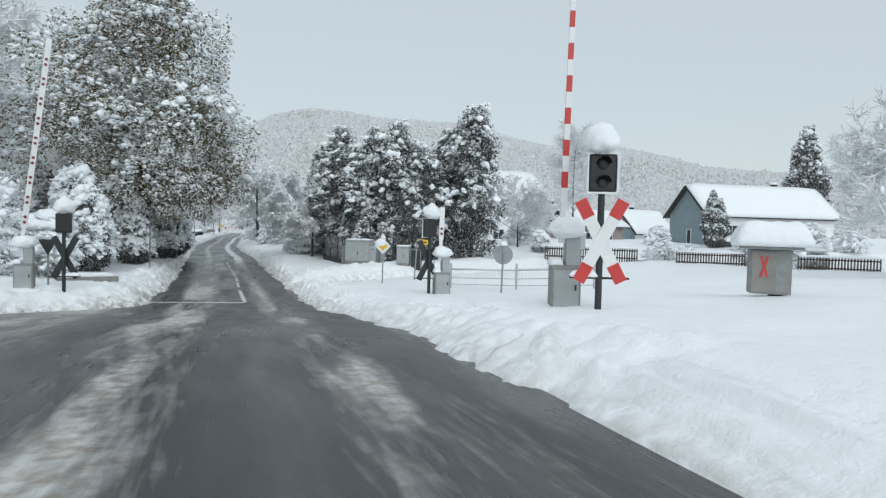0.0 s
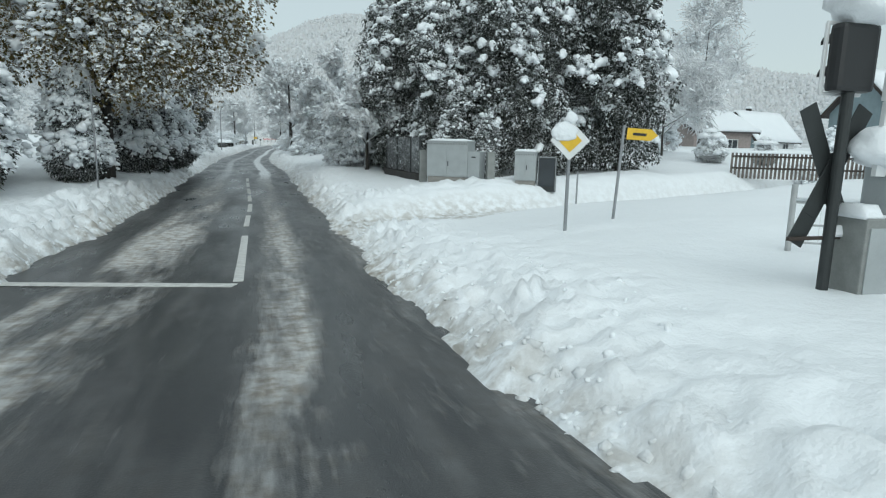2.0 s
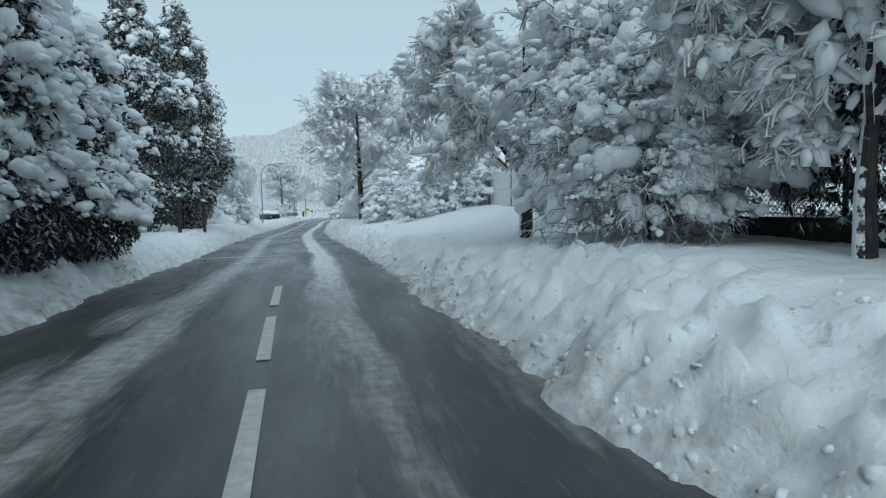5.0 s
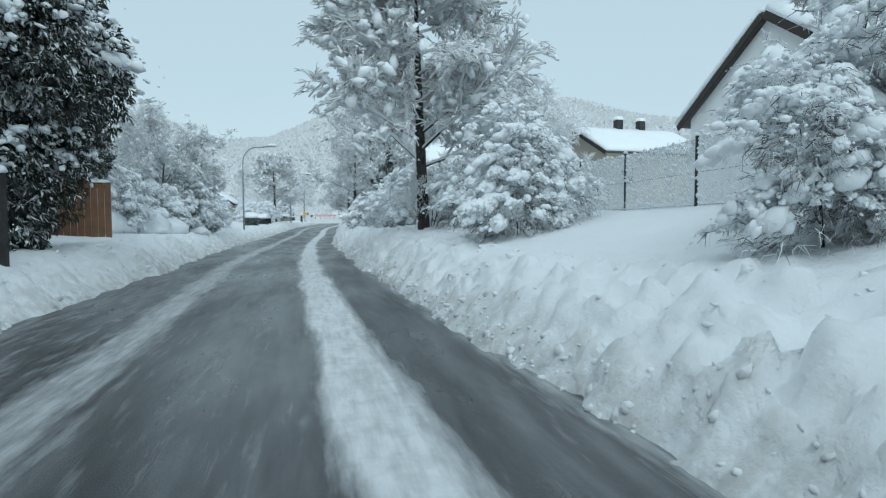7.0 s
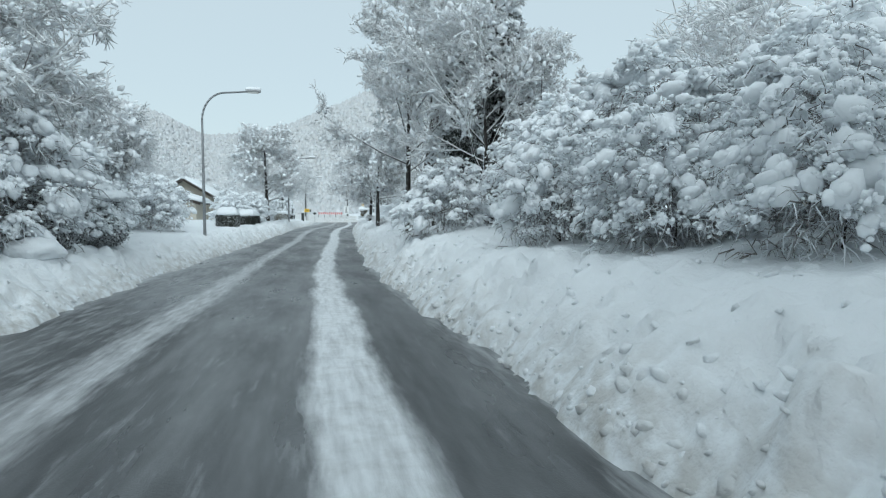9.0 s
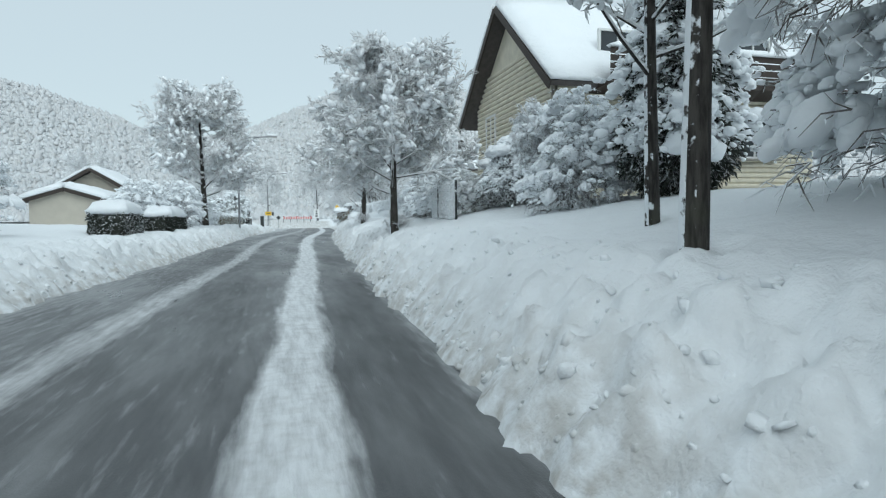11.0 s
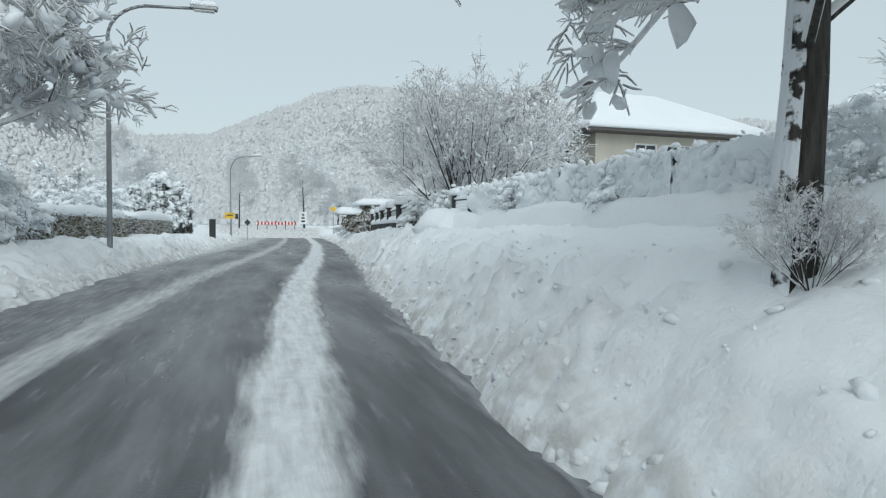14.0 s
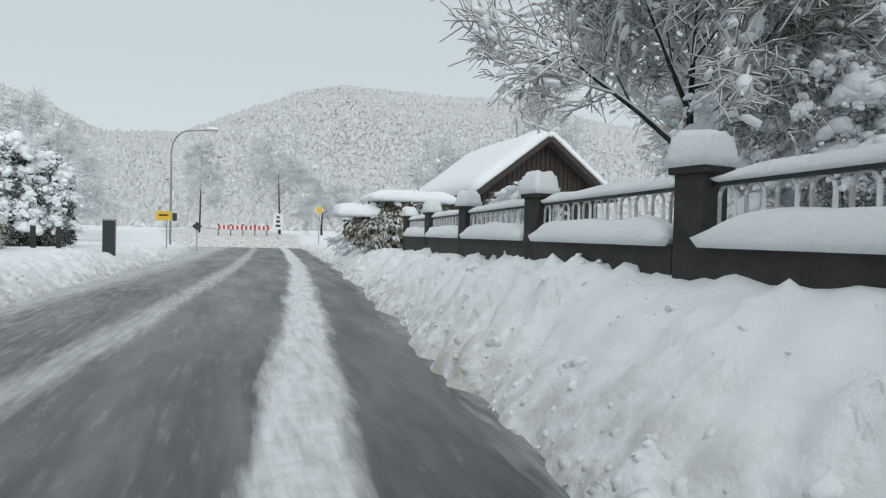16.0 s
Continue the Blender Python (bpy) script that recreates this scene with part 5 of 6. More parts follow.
house("house", "white house with a blue-grey boarded gable under deep roof snow", 49.8, 58.1, -2, 15.5, 7.0, 1.25, 4.3, 7.3, M_RENDER, gable_mat=M_TEAL,
      windows=(("-y", -4.6, 2.6, 1.9, 1.1, 2), ("-y", -1.3, 2.6, 1.6, 1.1, 1), ("-y", 2.2, 2.5, 2.2, 1.3, 2), ("-x", 0.3, 1.6, 0.8, 2.1, 0), ("-y", -4.4, 0.5, 0.9, 0.6, 1)), chimneys=((3.4, 0.6, 7.3),))
house("house", "low white house with a grey-blue boarded gable", 51.6, 83.6, 25, 9.5, 5.0, 0.5, 3.1, 6.0, M_RENDER, gable_mat=M_TEAL, windows=(("-y", -1.2, 1.9, 2.4, 1.2, 2), ("-y", 2.6, 1.9, 1.4, 1.2, 1)), chimneys=((-1.5, 0.4, 6.0),))
house("house", "low red-brown house under a snow roof", 37.0, 73.0, 12, 7.5, 6.5, 0.9, 3.2, 4.9, M_BRICKRED, windows=(("-y", -1.6, 1.8, 1.5, 1.1, 1), ("-y", 1.2, 1.8, 1.5, 1.1, 1)))
house("house", "tall pale house half hidden behind garden trees", 22.0, 64.0, 10, 7.5, 7.5, 0.9, 5.8, 8.6, M_RENDER, windows=(("-y", -2.0, 1.9, 1.3, 1.2, 1), ("-y", 0.8, 1.9, 1.3, 1.2, 1), ("-y", -2.0, 4.6, 1.3, 1.2, 1), ("-x", 0, 4.4, 1.2, 1.2, 1)))
# white house above the bank, eave towards the road
house("house", "large white rendered house above a snowy bank", 10.4, 61.8, 90, 13.6, 8.2, 1.9, 6.0, 9.4, M_RENDER, over=(0.5, 1.35),
      windows=(("+y", -4.85, 2.2, 1.5, 0.55, 1), ("+y", -1.75, 2.35, 1.5, 0.85, 2), ("+y", 0.65, 2.5, 1.6, 1.0, 3), ("+y", 3.6, 2.5, 1.6, 1.0, 2), ("+y", -3.0, 4.9, 1.3, 0.8, 1)))
house("house", "white gabled house with a small attic window", 14.8, 76.35, 0, 9.0, 7.9, 2.2, 2.9, 5.5, M_RENDER, over=(0.22, 0.4),
      windows=(("-x", -0.05, 4.08, 0.42, 0.75, 0), ("-x", -1.25, 2.6, 0.85, 0.5, 1)))
house("house", "low house with two dark chimneys behind the gardens", 19.6, 102.0, 8, 8.0, 6.5, 2.4, 3.6, 5.2, M_CREAM, chimneys=((-0.9, -0.2, 5.6), (1.1, -0.2, 5.6)), windows=(("-y", -2.4, 2.0, 1.2, 1.1, 1),))
# log-clad house: gable to the road
log_house = house("house", "house clad in pale yellow half-round logs with dark eaves", 8.6, 117.75, 0, 9.2, 6.9, 1.8, 3.6, 6.4, M_LOG, over=(0.55, 0.8), windows=(("-x", -1.9, 2.5, 1.05, 1.3, 1),))
for k in range(28):
    z = 0.1 + 0.165 * k
    half = 3.45 if z < 3.6 else 3.45 * (6.35 - z) / 2.75
    if half > 0.3:
        ob = part("log", new_rod((-4.6, -half, z), (-4.6, half, z), 0.084, None, 8), M_LOG, log_house)
for k in range(21):
    part("log", new_rod((-4.55, -3.45, 0.1 + 0.165 * k), (4.6, -3.45, 0.1 + 0.165 * k), 0.082, None, 8), M_LOG, log_house)
part("downpipe", new_rod((-4.72, -3.5, -0.5), (-4.72, -3.5, 3.5), 0.045, None, 10), M_CREAM, log_house, "pale downpipe at the corner", True)
balc = part("balcony", new_box((0.4, -4.25, 3.0), (8.2, 1.5, 0.14)), M_WOODDK, log_house, "dark timber balcony")
for k in range(4):
    part("board", new_box((0.4, -4.98, 3.2 + 0.2 * k), (8.2, 0.04, 0.16)), M_WOODDK, balc)
for k in range(3):
    part("balcony_snow", snow_slab((-2.4 + 2.8 * k, -4.98, 3.9), (2.75, 0.22, 0.16), 0, k, 10, 4), M_SNOW, balc, "", True)
for u in (-2.6, -0.4, 2.2):
    window(log_house, "-y", u, 1.75, 1.6, 1.3, 9.2, 7.2)
    window(log_house, "-y", u, 4.3, 1.3, 1.1, 9.2, 6.95)
# hip-roofed house on the rise, with aerial
hip_house = house("house", "cream bungalow under a snow-covered hipped roof", 14.4, 151.5, 0, 7.4, 7.0, 2.0, 3.3, 5.6, M_CREAM, over=(0.7, 0.7), snow=0.3, hip=3.2,
                  windows=(("-y", -1.3, 2.5, 1.1, 0.9, 1), ("-y", 0.3, 2.5, 1.5, 0.9, 1), ("-y", 2.6, 2.4, 0.9, 0.9, 0), ("-x", 1.0, 2.4, 1.2, 1.0, 1), ("-x", -1.8, 1.5, 0.9, 2.0, 0)))
part("chimney", new_box((-1.9, 0.3, 5.9), (0.4, 0.4, 1.0)), M_STONE, hip_house)
aerial = part("aerial", new_rod((-1.9, 0.3, 6.2), (-1.9, 0.3, 8.2), 0.025), M_GALV, hip_house, "thin aerial mast with snowy rods")
for z, ln in ((8.0, 0.9), (7.4, 0.7), (7.1, 0.55)):
    part("rod", new_rod((-1.9 - ln * 0.2, 0.3, z), (-1.9 + ln, 0.3, z), 0.02), M_SNOW, aerial)
# dark timber house by the road end
timber = house("house", "dark timber house with a steep snow-laden gable", 12.2, 172.5, 90, 9.0, 6.2, 1.2, 2.5, 4.9, M_WOODDK, over=(0.8, 0.5), snow=0.45, gable_mat=M_WOODDK, windows=(("-x", 0.0, 1.5, 1.1, 1.0, 1),))
for k in range(25):
    py = -2.95 + 0.245 * k
    top = 2.45 + 2.4 * (1 - abs(py) / 3.1)
    part("plank", new_box((-4.575, py, top / 2 - 0.3), (0.03, 0.205, top + 0.6), 0, 0.005), M_WOODDK, timber)
house("chalet", "small pale chalet with dark eaves in a snowy garden", -17.9, 155.0, 90, 7.0, 5.2, 0.7, 3.0, 4.6, M_CREAM, over=(0.9, 0.7), windows=(("-x", 0.2, 2.0, 0.7, 0.9, 0), ("-x", -1.6, 2.0, 0.7, 0.9, 0)), frame=M_WOODDK)
house("garage", "flat garage almost buried in garden snow", -17.6, 147.0, 90, 6.0, 4.4, 0.7, 2.0, 2.7, M_CREAM, over=(0.4, 0.4), snow=0.45)
house("garden_shed", "low grey shed with a pale roof beside the fence", 4.5, 125.4, 0, 1.3, 1.2, 1.5, 1.15, 1.45, M_GREYBOX, over=(0.15, 0.15), snow=0.2)


# ---- street furniture ----
def street_lamp(x, y, base_z, knee_z, head):
    """A tall post with a bent arm over the road and snow on its head."""
    t = thing("street_lamp", (x, y, base_z), 0, "grey steel street lamp with a bent arm and snowy head", "street lamp", "lamps along the road")
    dx, dy, top = head[0] - x, head[1] - y, head[2] - base_z
    k = knee_z - base_z
    part("post", new_rod((0, 0, -0.6), (0, 0, k), 0.075, 0.05, 12), M_GALV, t)
    bm = bmesh.new()
    pts = []
    for j in range(9):
        s = j / 8
        a = s * math.pi / 2 * 0.88
        pts.append(Vector((dx * (1 - math.cos(a)) * 0.42, dy * 0.3 * s, k + (top - k) * math.sin(a) * 0.92)))
    pts.append(Vector((dx * 0.8, dy * 0.8, top - 0.03)))
    for a, b in zip(pts, pts[1:]):
        rod(bm, a, b + (b - a).normalized() * 0.01, 0.045, 0.042, 8)
    part("arm", bm, M_GALV, t, "", True)
    hd = part("head", new_box((dx * 0.9, dy * 0.9, top), (abs(dx) * 0.26, 0.2, 0.11), 0, 0.03), M_GALV, t)
    part("cover", new_box((dx * 0.9, dy * 0.9, top - 0.07), (abs(dx) * 0.2, 0.15, 0.05)), M_LAMPGLASS, hd)
    part("snow_cap", snow_slab((dx * 0.9, dy * 0.9, top + 0.05), (abs(dx) * 0.28, 0.22, 0.14), 0, x, 8, 5), M_SNOW, hd, "", True)
    return t


street_lamp(-9.0, 109.8, gz(-9.0, 109.8), 5.7, (-6.5, 109.8, 7.1))
street_lamp(-6.53, 143.33, gz(-6.53, 143.33), 6.2, (-3.9, 143.33, 7.2))
street_lamp(-5.25, 182.0, gz(-5.25, 182.0), 6.1, (-2.7, 182.0, 7.6))


def crossing_light(x, y, rz, front, label):
    """Level-crossing light over a St Andrew's cross on one dark post."""
    z = gz(x, y) - 0.1
    t = thing("crossing_signal", (x, y, z), rz, label, "crossing signal", "signals at the crossing")
    part("post", new_rod((0, 0, -0.4), (0, 0, 2.2), 0.055, None, 14), M_DARKMETAL, t)
    bm = new_box((0, 0, 2.32), (0.46, 0.16, 0.62), 0, 0.05)
    lamp = part("signal_box", bm, M_BLACK, t, "black signal box with white rim")
    bm = bmesh.new()
    for c, s in (((-0.24, -0.09, 2.32), (0.035, 0.03, 0.64)), ((0.24, -0.09, 2.32), (0.035, 0.03, 0.64)), ((0, -0.09, 2.0), (0.5, 0.03, 0.035)), ((0, -0.09, 2.64), (0.5, 0.03, 0.035))):
        box(bm, c, s, 0, 0.008)
    part("rim", bm, M_WHITE, lamp)
    for zz in (2.47, 2.17):
        bm = bmesh.new()
        n = 14
        for k in range(n):
            a0, a1 = math.pi * (k / n), math.pi * ((k + 1) / n)
            p = [(0.11 * math.cos(a), -0.08 - d, zz + 0.11 * math.sin(a)) for a, d in ((a0, 0), (a1, 0), (a1, 0.19), (a0, 0.19))]
            bm.faces.new([bm.verts.new(q) for q in p])
        bmesh.ops.solidify(bm, geom=list(bm.faces), thickness=0.008)
        part("visor", bm, M_BLACK, lamp)
        bm = bmesh.new()
        bmesh.ops.create_uvsphere(bm, u_segments=14, v_segments=8, radius=0.095)
        bmesh.ops.transform(bm, matrix=pose(0, -0.08, zz) @ Matrix.Diagonal((1, 0.3, 1, 1)), verts=bm.verts)
        part("lens", bm, M_BLACK, lamp, "", True)
    cross = part("cross_plate", new_box((0, -0.065, 1.2), (0.05, 0.02, 0.5)), M_DARKMETAL, t, "St Andrew's cross, white with red ends")
    for s in (-1, 1):
        m = pose(0, -0.09 - 0.012 * s, 1.22, 0, s * 27.5, 0)
        part("arm", _at(new_box((0, 0, 0), (0.20, 0.015, 0.86), 0, 0.004), m), M_WHITE if front else M_DARKMETAL, cross)
        for e in (-1, 1):
            part("arm_end", _at(new_box((0, 0, e * 0.585), (0.20, 0.016, 0.31), 0, 0.004), m), M_RED if front else M_DARKMETAL, cross)
    part("cross_bar", new_box((0, -0.03, 0.62), (0.95, 0.03, 0.035)), M_WOODDK, t)
    part("snow_cap", snow_blob((-0.05, 0, 2.8), (0.31, 0.29, 0.34), x), M_SNOW, t, "tall hat of snow on the signal", True)
    part("snow_bar", snow_slab((-0.25, -0.03, 0.64), (0.45, 0.09, 0.10), 0, y, 8, 4), M_SNOW, t, "", True)
    return t


def _at(bm, m):
    bmesh.ops.transform(bm, matrix=m, verts=bm.verts)
    return bm


def barrier(x, y, rz, lean, length, red, label, snow_seed):
    """A raised half barrier on its drive cabinet."""
    z = gz(x, y) - 0.08
    t = thing("crossing_barrier", (x, y, z), rz, label, "crossing barrier", "barriers at the crossing")
    cab = part("drive_cabinet", new_box((0.02, 0.05, 0.36), (0.52, 0.42, 0.9), 0, 0.02), M_BOXSHADE, t, "grey steel drive cabinet")
    part("door", new_box((0.02, -0.167, 0.36), (0.44, 0.015, 0.72), 0, 0.004), M_GREYBOX, cab)
    part("lock", new_box((0.18, -0.182, 0.42), (0.03, 0.02, 0.10)), M_DARKMETAL, cab)
    part("pivot_housing", new_box((0.14, 0.05, 1.05), (0.26, 0.34, 0.55), 0, 0.03), M_GREYBOX, t)
    pole = part("pole", _at(new_box((0, 0, 0.35), (0.115, 0.06, 0.7), 0, 0.01), pose(-0.06, -0.02, 1.2, 0, lean, 0)), M_WHITE, t)
    n = 22 if red else 1
    seg = length / n
    for k in range(n):
        c = 0.7 + seg * (k + 0.5)
        wd = 0.115 - 0.045 * k / n
        part("stripe", _at(new_box((0, 0, c), (wd if red else 0.16, 0.055, seg - 0.002), 0, 0.006), pose(-0.06, -0.02, 1.2, 0, lean, 0)), (M_RED if k % 2 else M_WHITE) if red else M_WHITE, pole)
    if not red:
        for k in range(int(length / 0.62)):
            for o in (0, 0.17):
                part("reflector", _at(rod(bmesh.new(), (0, -0.045, 0.9 + 0.62 * k + o), (0, -0.03, 0.9 + 0.62 * k + o), 0.045, None, 12), pose(-0.06, -0.02, 1.2, 0, lean, 0)), M_REDDARK, pole)
    part("snow_cap", snow_blob((0.03, 0.02, 1.42), (0.33, 0.28, 0.26), snow_seed), M_SNOW, t, "heap of snow on the drive", True)
    part("snow_ledge", snow_slab((-0.15, 0.05, 0.81), (0.24, 0.4, 0.12), 0, snow_seed, 6, 6), M_SNOW, t, "", True)
    return t


crossing_light(4.85, 9.0, -20, True, "crossing light with a red and white cross, capped with snow")
barrier(4.7, 10.0, -15, 1.0, 6.2, True, "raised red and white striped barrier beside the road", 1.0)
crossing_light(4.45, 19.95, 186, False, "crossing light seen from behind, grey cross and snow cap")
barrier(4.85, 19.85, 0, 1.5, 1.1, False, "short white barrier stump with red reflectors and a snow heap", 2.0)
crossing_light(-7.1, 21.6, 175, False, "crossing light with its dark back to the road")
barrier(-8.2, 21.5, 10, 6.5, 6.0, False, "raised white barrier dotted with dark reflectors", 3.0)

# key box with red sign under a mushroom of snow
zb = gz(9.1, 10.05) - 0.50
box_t = thing("key_box", (9.1, 10.05, zb), -32, "grey steel box on a post under a mushroom of snow", "control box")
part("post", new_box((0.12, 0, 0.2), (0.22, 0.18, 0.8)), M_DARKMETAL, box_t)
body = part("body", new_box((0, 0, 0.98), (0.72, 0.45, 0.86), 0, 0.015), M_BOXSHADE, box_t)
part("door", new_box((-0.13, -0.232, 0.98), (0.42, 0.012, 0.8), 0, 0.004), M_CONC, body, "pale weathered door")
for s in (-1, 1):
    part("stroke", _at(new_box((0, 0, 0), (0.045, 0.006, 0.42)), pose(-0.13, -0.242 - 0.004 * s, 1.08, 0, 16 * s, 0)), M_RED, body)
part("roof", new_box((0, -0.05, 1.46), (1.05, 0.7, 0.07), 0, 0.015), M_BOXSHADE, box_t)
part("snow_cap", snow_slab((0, -0.04, 1.49), (1.35, 0.95, 0.46), 0, 4.0, 16, 12), M_SNOW, box_t, "thick round slab of snow", True)


def sign_post(name, x, y, h, label, category):
    t = thing(name, (x, y, gz(x, y)), 0, label, category)
    part("pole", new_rod((0, 0, -0.8), (0, 0, h), 0.03, None, 12), M_GALV, t)
    return t


# priority road sign
s1 = sign_post("priority_sign", 3.52, 24.47, 1.35, "yellow and white diamond road sign half covered by snow", "road sign")
s1.matrix_basis = BEND @ pose(3.52, 24.47, gz(3.52, 24.47) + 0.08, 0, 0, -14)
plate = part("plate", _at(new_box((0, -0.04, 0), (0.46, 0.012, 0.46), 0, 0.004), pose(0, 0, 1.42, 0, 45, 0)), M_WHITE, s1)
part("centre", _at(new_box((0, -0.05, 0), (0.27, 0.012, 0.27)), pose(0, 0, 1.42, 0, 45, 0)), M_YELLOW, plate)
part("snow_patch", snow_blob((-0.1, -0.06, 1.52), (0.20, 0.035, 0.20), 5), M_SNOW, plate, "", True)
part("snow_cap", snow_blob((0, -0.03, 1.76), (0.10, 0.07, 0.13), 2), M_SNOW, s1, "", True)
# yellow direction sign
s2 = sign_post("direction_sign", 5.17, 26.05, 1.55, "small yellow arrow sign on a thin leaning post", "road sign")
s2.matrix_basis = BEND @ pose(5.17, 26.05, gz(5.17, 26.05) + 0.28, 0, 3, -12)
bm = bmesh.new()
prof = [(0.06, 1.28), (0.52, 1.28), (0.66, 1.39), (0.52, 1.50), (0.06, 1.50)]
f = bm.faces.new([bm.verts.new((px, -0.03, pz)) for px, pz in prof])
r = bmesh.ops.extrude_face_region(bm, geom=[f])
for v in [g for g in r["geom"] if isinstance(g, bmesh.types.BMVert)]:
    v.co.y -= 0.02
bmesh.ops.recalc_face_normals(bm, faces=bm.faces)
arrow = part("arrow", bm, M_YELLOW, s2)
part("lettering", new_box((0.3, -0.055, 1.39), (0.26, 0.006, 0.05)), M_BLACK, arrow)
# round sign seen from behind
s3 = sign_post("round_sign", 6.33, 17.95, 1.55, "round road sign seen from its grey back", "road sign")
s3.matrix_basis = BEND @ pose(6.33, 17.95, gz(6.33, 17.95) - 0.08, 0, 1.5, -20)
part("plate", rod(bmesh.new(), (0, 0.03, 1.27), (0, 0.05, 1.27), 0.30, None, 28), M_GALV, s3)
part("snow_cap", snow_blob((0, 0.02, 1.6), (0.12, 0.10, 0.09), 3), M_SNOW, s3, "", True)
# give-way sign, back view
s4 = sign_post("giveway_sign", -7.75, 22.2, 1.35, "triangular sign seen from behind beside the crossing", "road sign")
bm = bmesh.new()
f = bm.faces.new([bm.verts.new(p) for p in ((-0.28, -0.03, 1.5), (0, -0.03, 0.98), (0.28, -0.03, 1.5))])
r = bmesh.ops.extrude_face_region(bm, geom=[f])
for v in [g for g in r["geom"] if isinstance(g, bmesh.types.BMVert)]:
    v.co.y -= 0.015
bmesh.ops.recalc_face_normals(bm, faces=bm.faces)
part("plate", bm, M_DARKMETAL, s4)
# notice board across the field, thin roadside pole
s5 = sign_post("notice_board", 14.3, 28.6, 1.5, "small white board on a post in the snow", "sign")
part("board", new_box((0, -0.04, 1.75), (0.5, 0.03, 0.85), -20), M_GREYBOX, s5)
part("snow_cap", snow_slab((0, -0.04, 2.18), (0.55, 0.14, 0.12), -20, 1, 6, 4), M_SNOW, s5, "", True)
s6 = sign_post("marker_pole", -7.45, 35.15, 3.2, "thin dark roadside pole in front of the thicket", "pole")
s7 = sign_post("marker_pole", 8.1, 35.0, 1.3, "thin bare pole beside the cabinets", "pole")

# railing beside the crossing
rail = thing("railing", (0, 0, 0), 0, "low grey steel railing standing in deep snow", "fence", south=True)
RP = [(9.6, 18.1), (7.64, 20.1), (5.75, 22.0)]
for x, y in RP:
    part("post", new_rod((x, y, gz(x, y) - 0.3), (x, y, gz(x, y) + 0.9), 0.04, None, 10), M_RAIL, rail)
bar_me = None
for (x0, y0), (x1, y1) in zip(RP, RP[1:]):
    z0, z1 = gz(x0, y0), gz(x1, y1)
    for h in (0.12, 0.36, 0.66):
        part("rail", new_rod((x0, y0, z0 + h), (x1, y1, z1 + h), 0.014, None, 6), M_RAIL, rail)
    part("rail_snow", new_rod((x0, y0, z0 + 0.70), (x1, y1, z1 + 0.70), 0.028, None, 6), M_SNOW, rail, "", True)
    for k in range(1, 24):
        s = k / 24
        if bar_me is None:
            b = part("bar", new_rod((0, 0, 0), (0, 0, 0.52), 0.006, None, 5), M_FROST, rail)
            bar_me = b.data
        else:
            b = under(new("bar", bar_me), rail)
        b.location = (x0 + (x1 - x0) * s, y0 + (y1 - y0) * s, z0 + (z1 - z0) * s + 0.1)

# low slab beside the road
slab = thing("concrete_slab", (-7.2, 24.2, gz(-7.2, 24.2) + 0.02), 25, "low grey concrete slab edge poking out of the snow", "slab")
part("slab_body", new_box((0, 0, 0), (1.9, 0.8, 0.2), 0, 0.03), M_CONC, slab)
part("snow_cover", snow_slab((0, 0.04, 0.1), (1.75, 0.7, 0.12), 0, 3), M_SNOW, slab, "", True)


# garden fences across the field
def picket_fence(x0, y0, x1, y1, h):
    t = thing("picket_fence", (x0, y0, min(gz(x0, y0), gz(x1, y1)) - 0.1), 0, "low dark picket fence with snow on its rails", "fence", "garden fences across the field")
    dx, dy = x1 - x0, y1 - y0
    ln, a = math.hypot(dx, dy), math.degrees(math.atan2(dy, dx))
    for z in (0.25, h - 0.15):
        part("rail", new_box((dx / 2, dy / 2, z), (ln, 0.05, 0.08), a), M_WOODDK, t)
    n, me = int(ln / 0.16), None
    for k in range(n + 1):
        if me is None:
            ob = part("picket", new_box((0, 0, h / 2 - 0.1), (0.09, 0.03, h + 0.2)), M_PICKET, t)
            me = ob.data
        else:
            ob = under(new("picket", me), t)
        ob.matrix_basis = pose(dx * k / n, dy * k / n, 0, 0, 0, a)
    part("snow_cap", snow_slab((dx / 2, dy / 2, h), (ln, 0.16, 0.12), a, x0, 30, 4, 0.9), M_SNOW, t, "", True)


picket_fence(16.9, 39.0, 22.4, 36.4, 0.9)
picket_fence(24.6, 35.2, 28.2, 33.2, 0.9)
picket_fence(30.0, 30.8, 33.5, 28.4, 0.9)


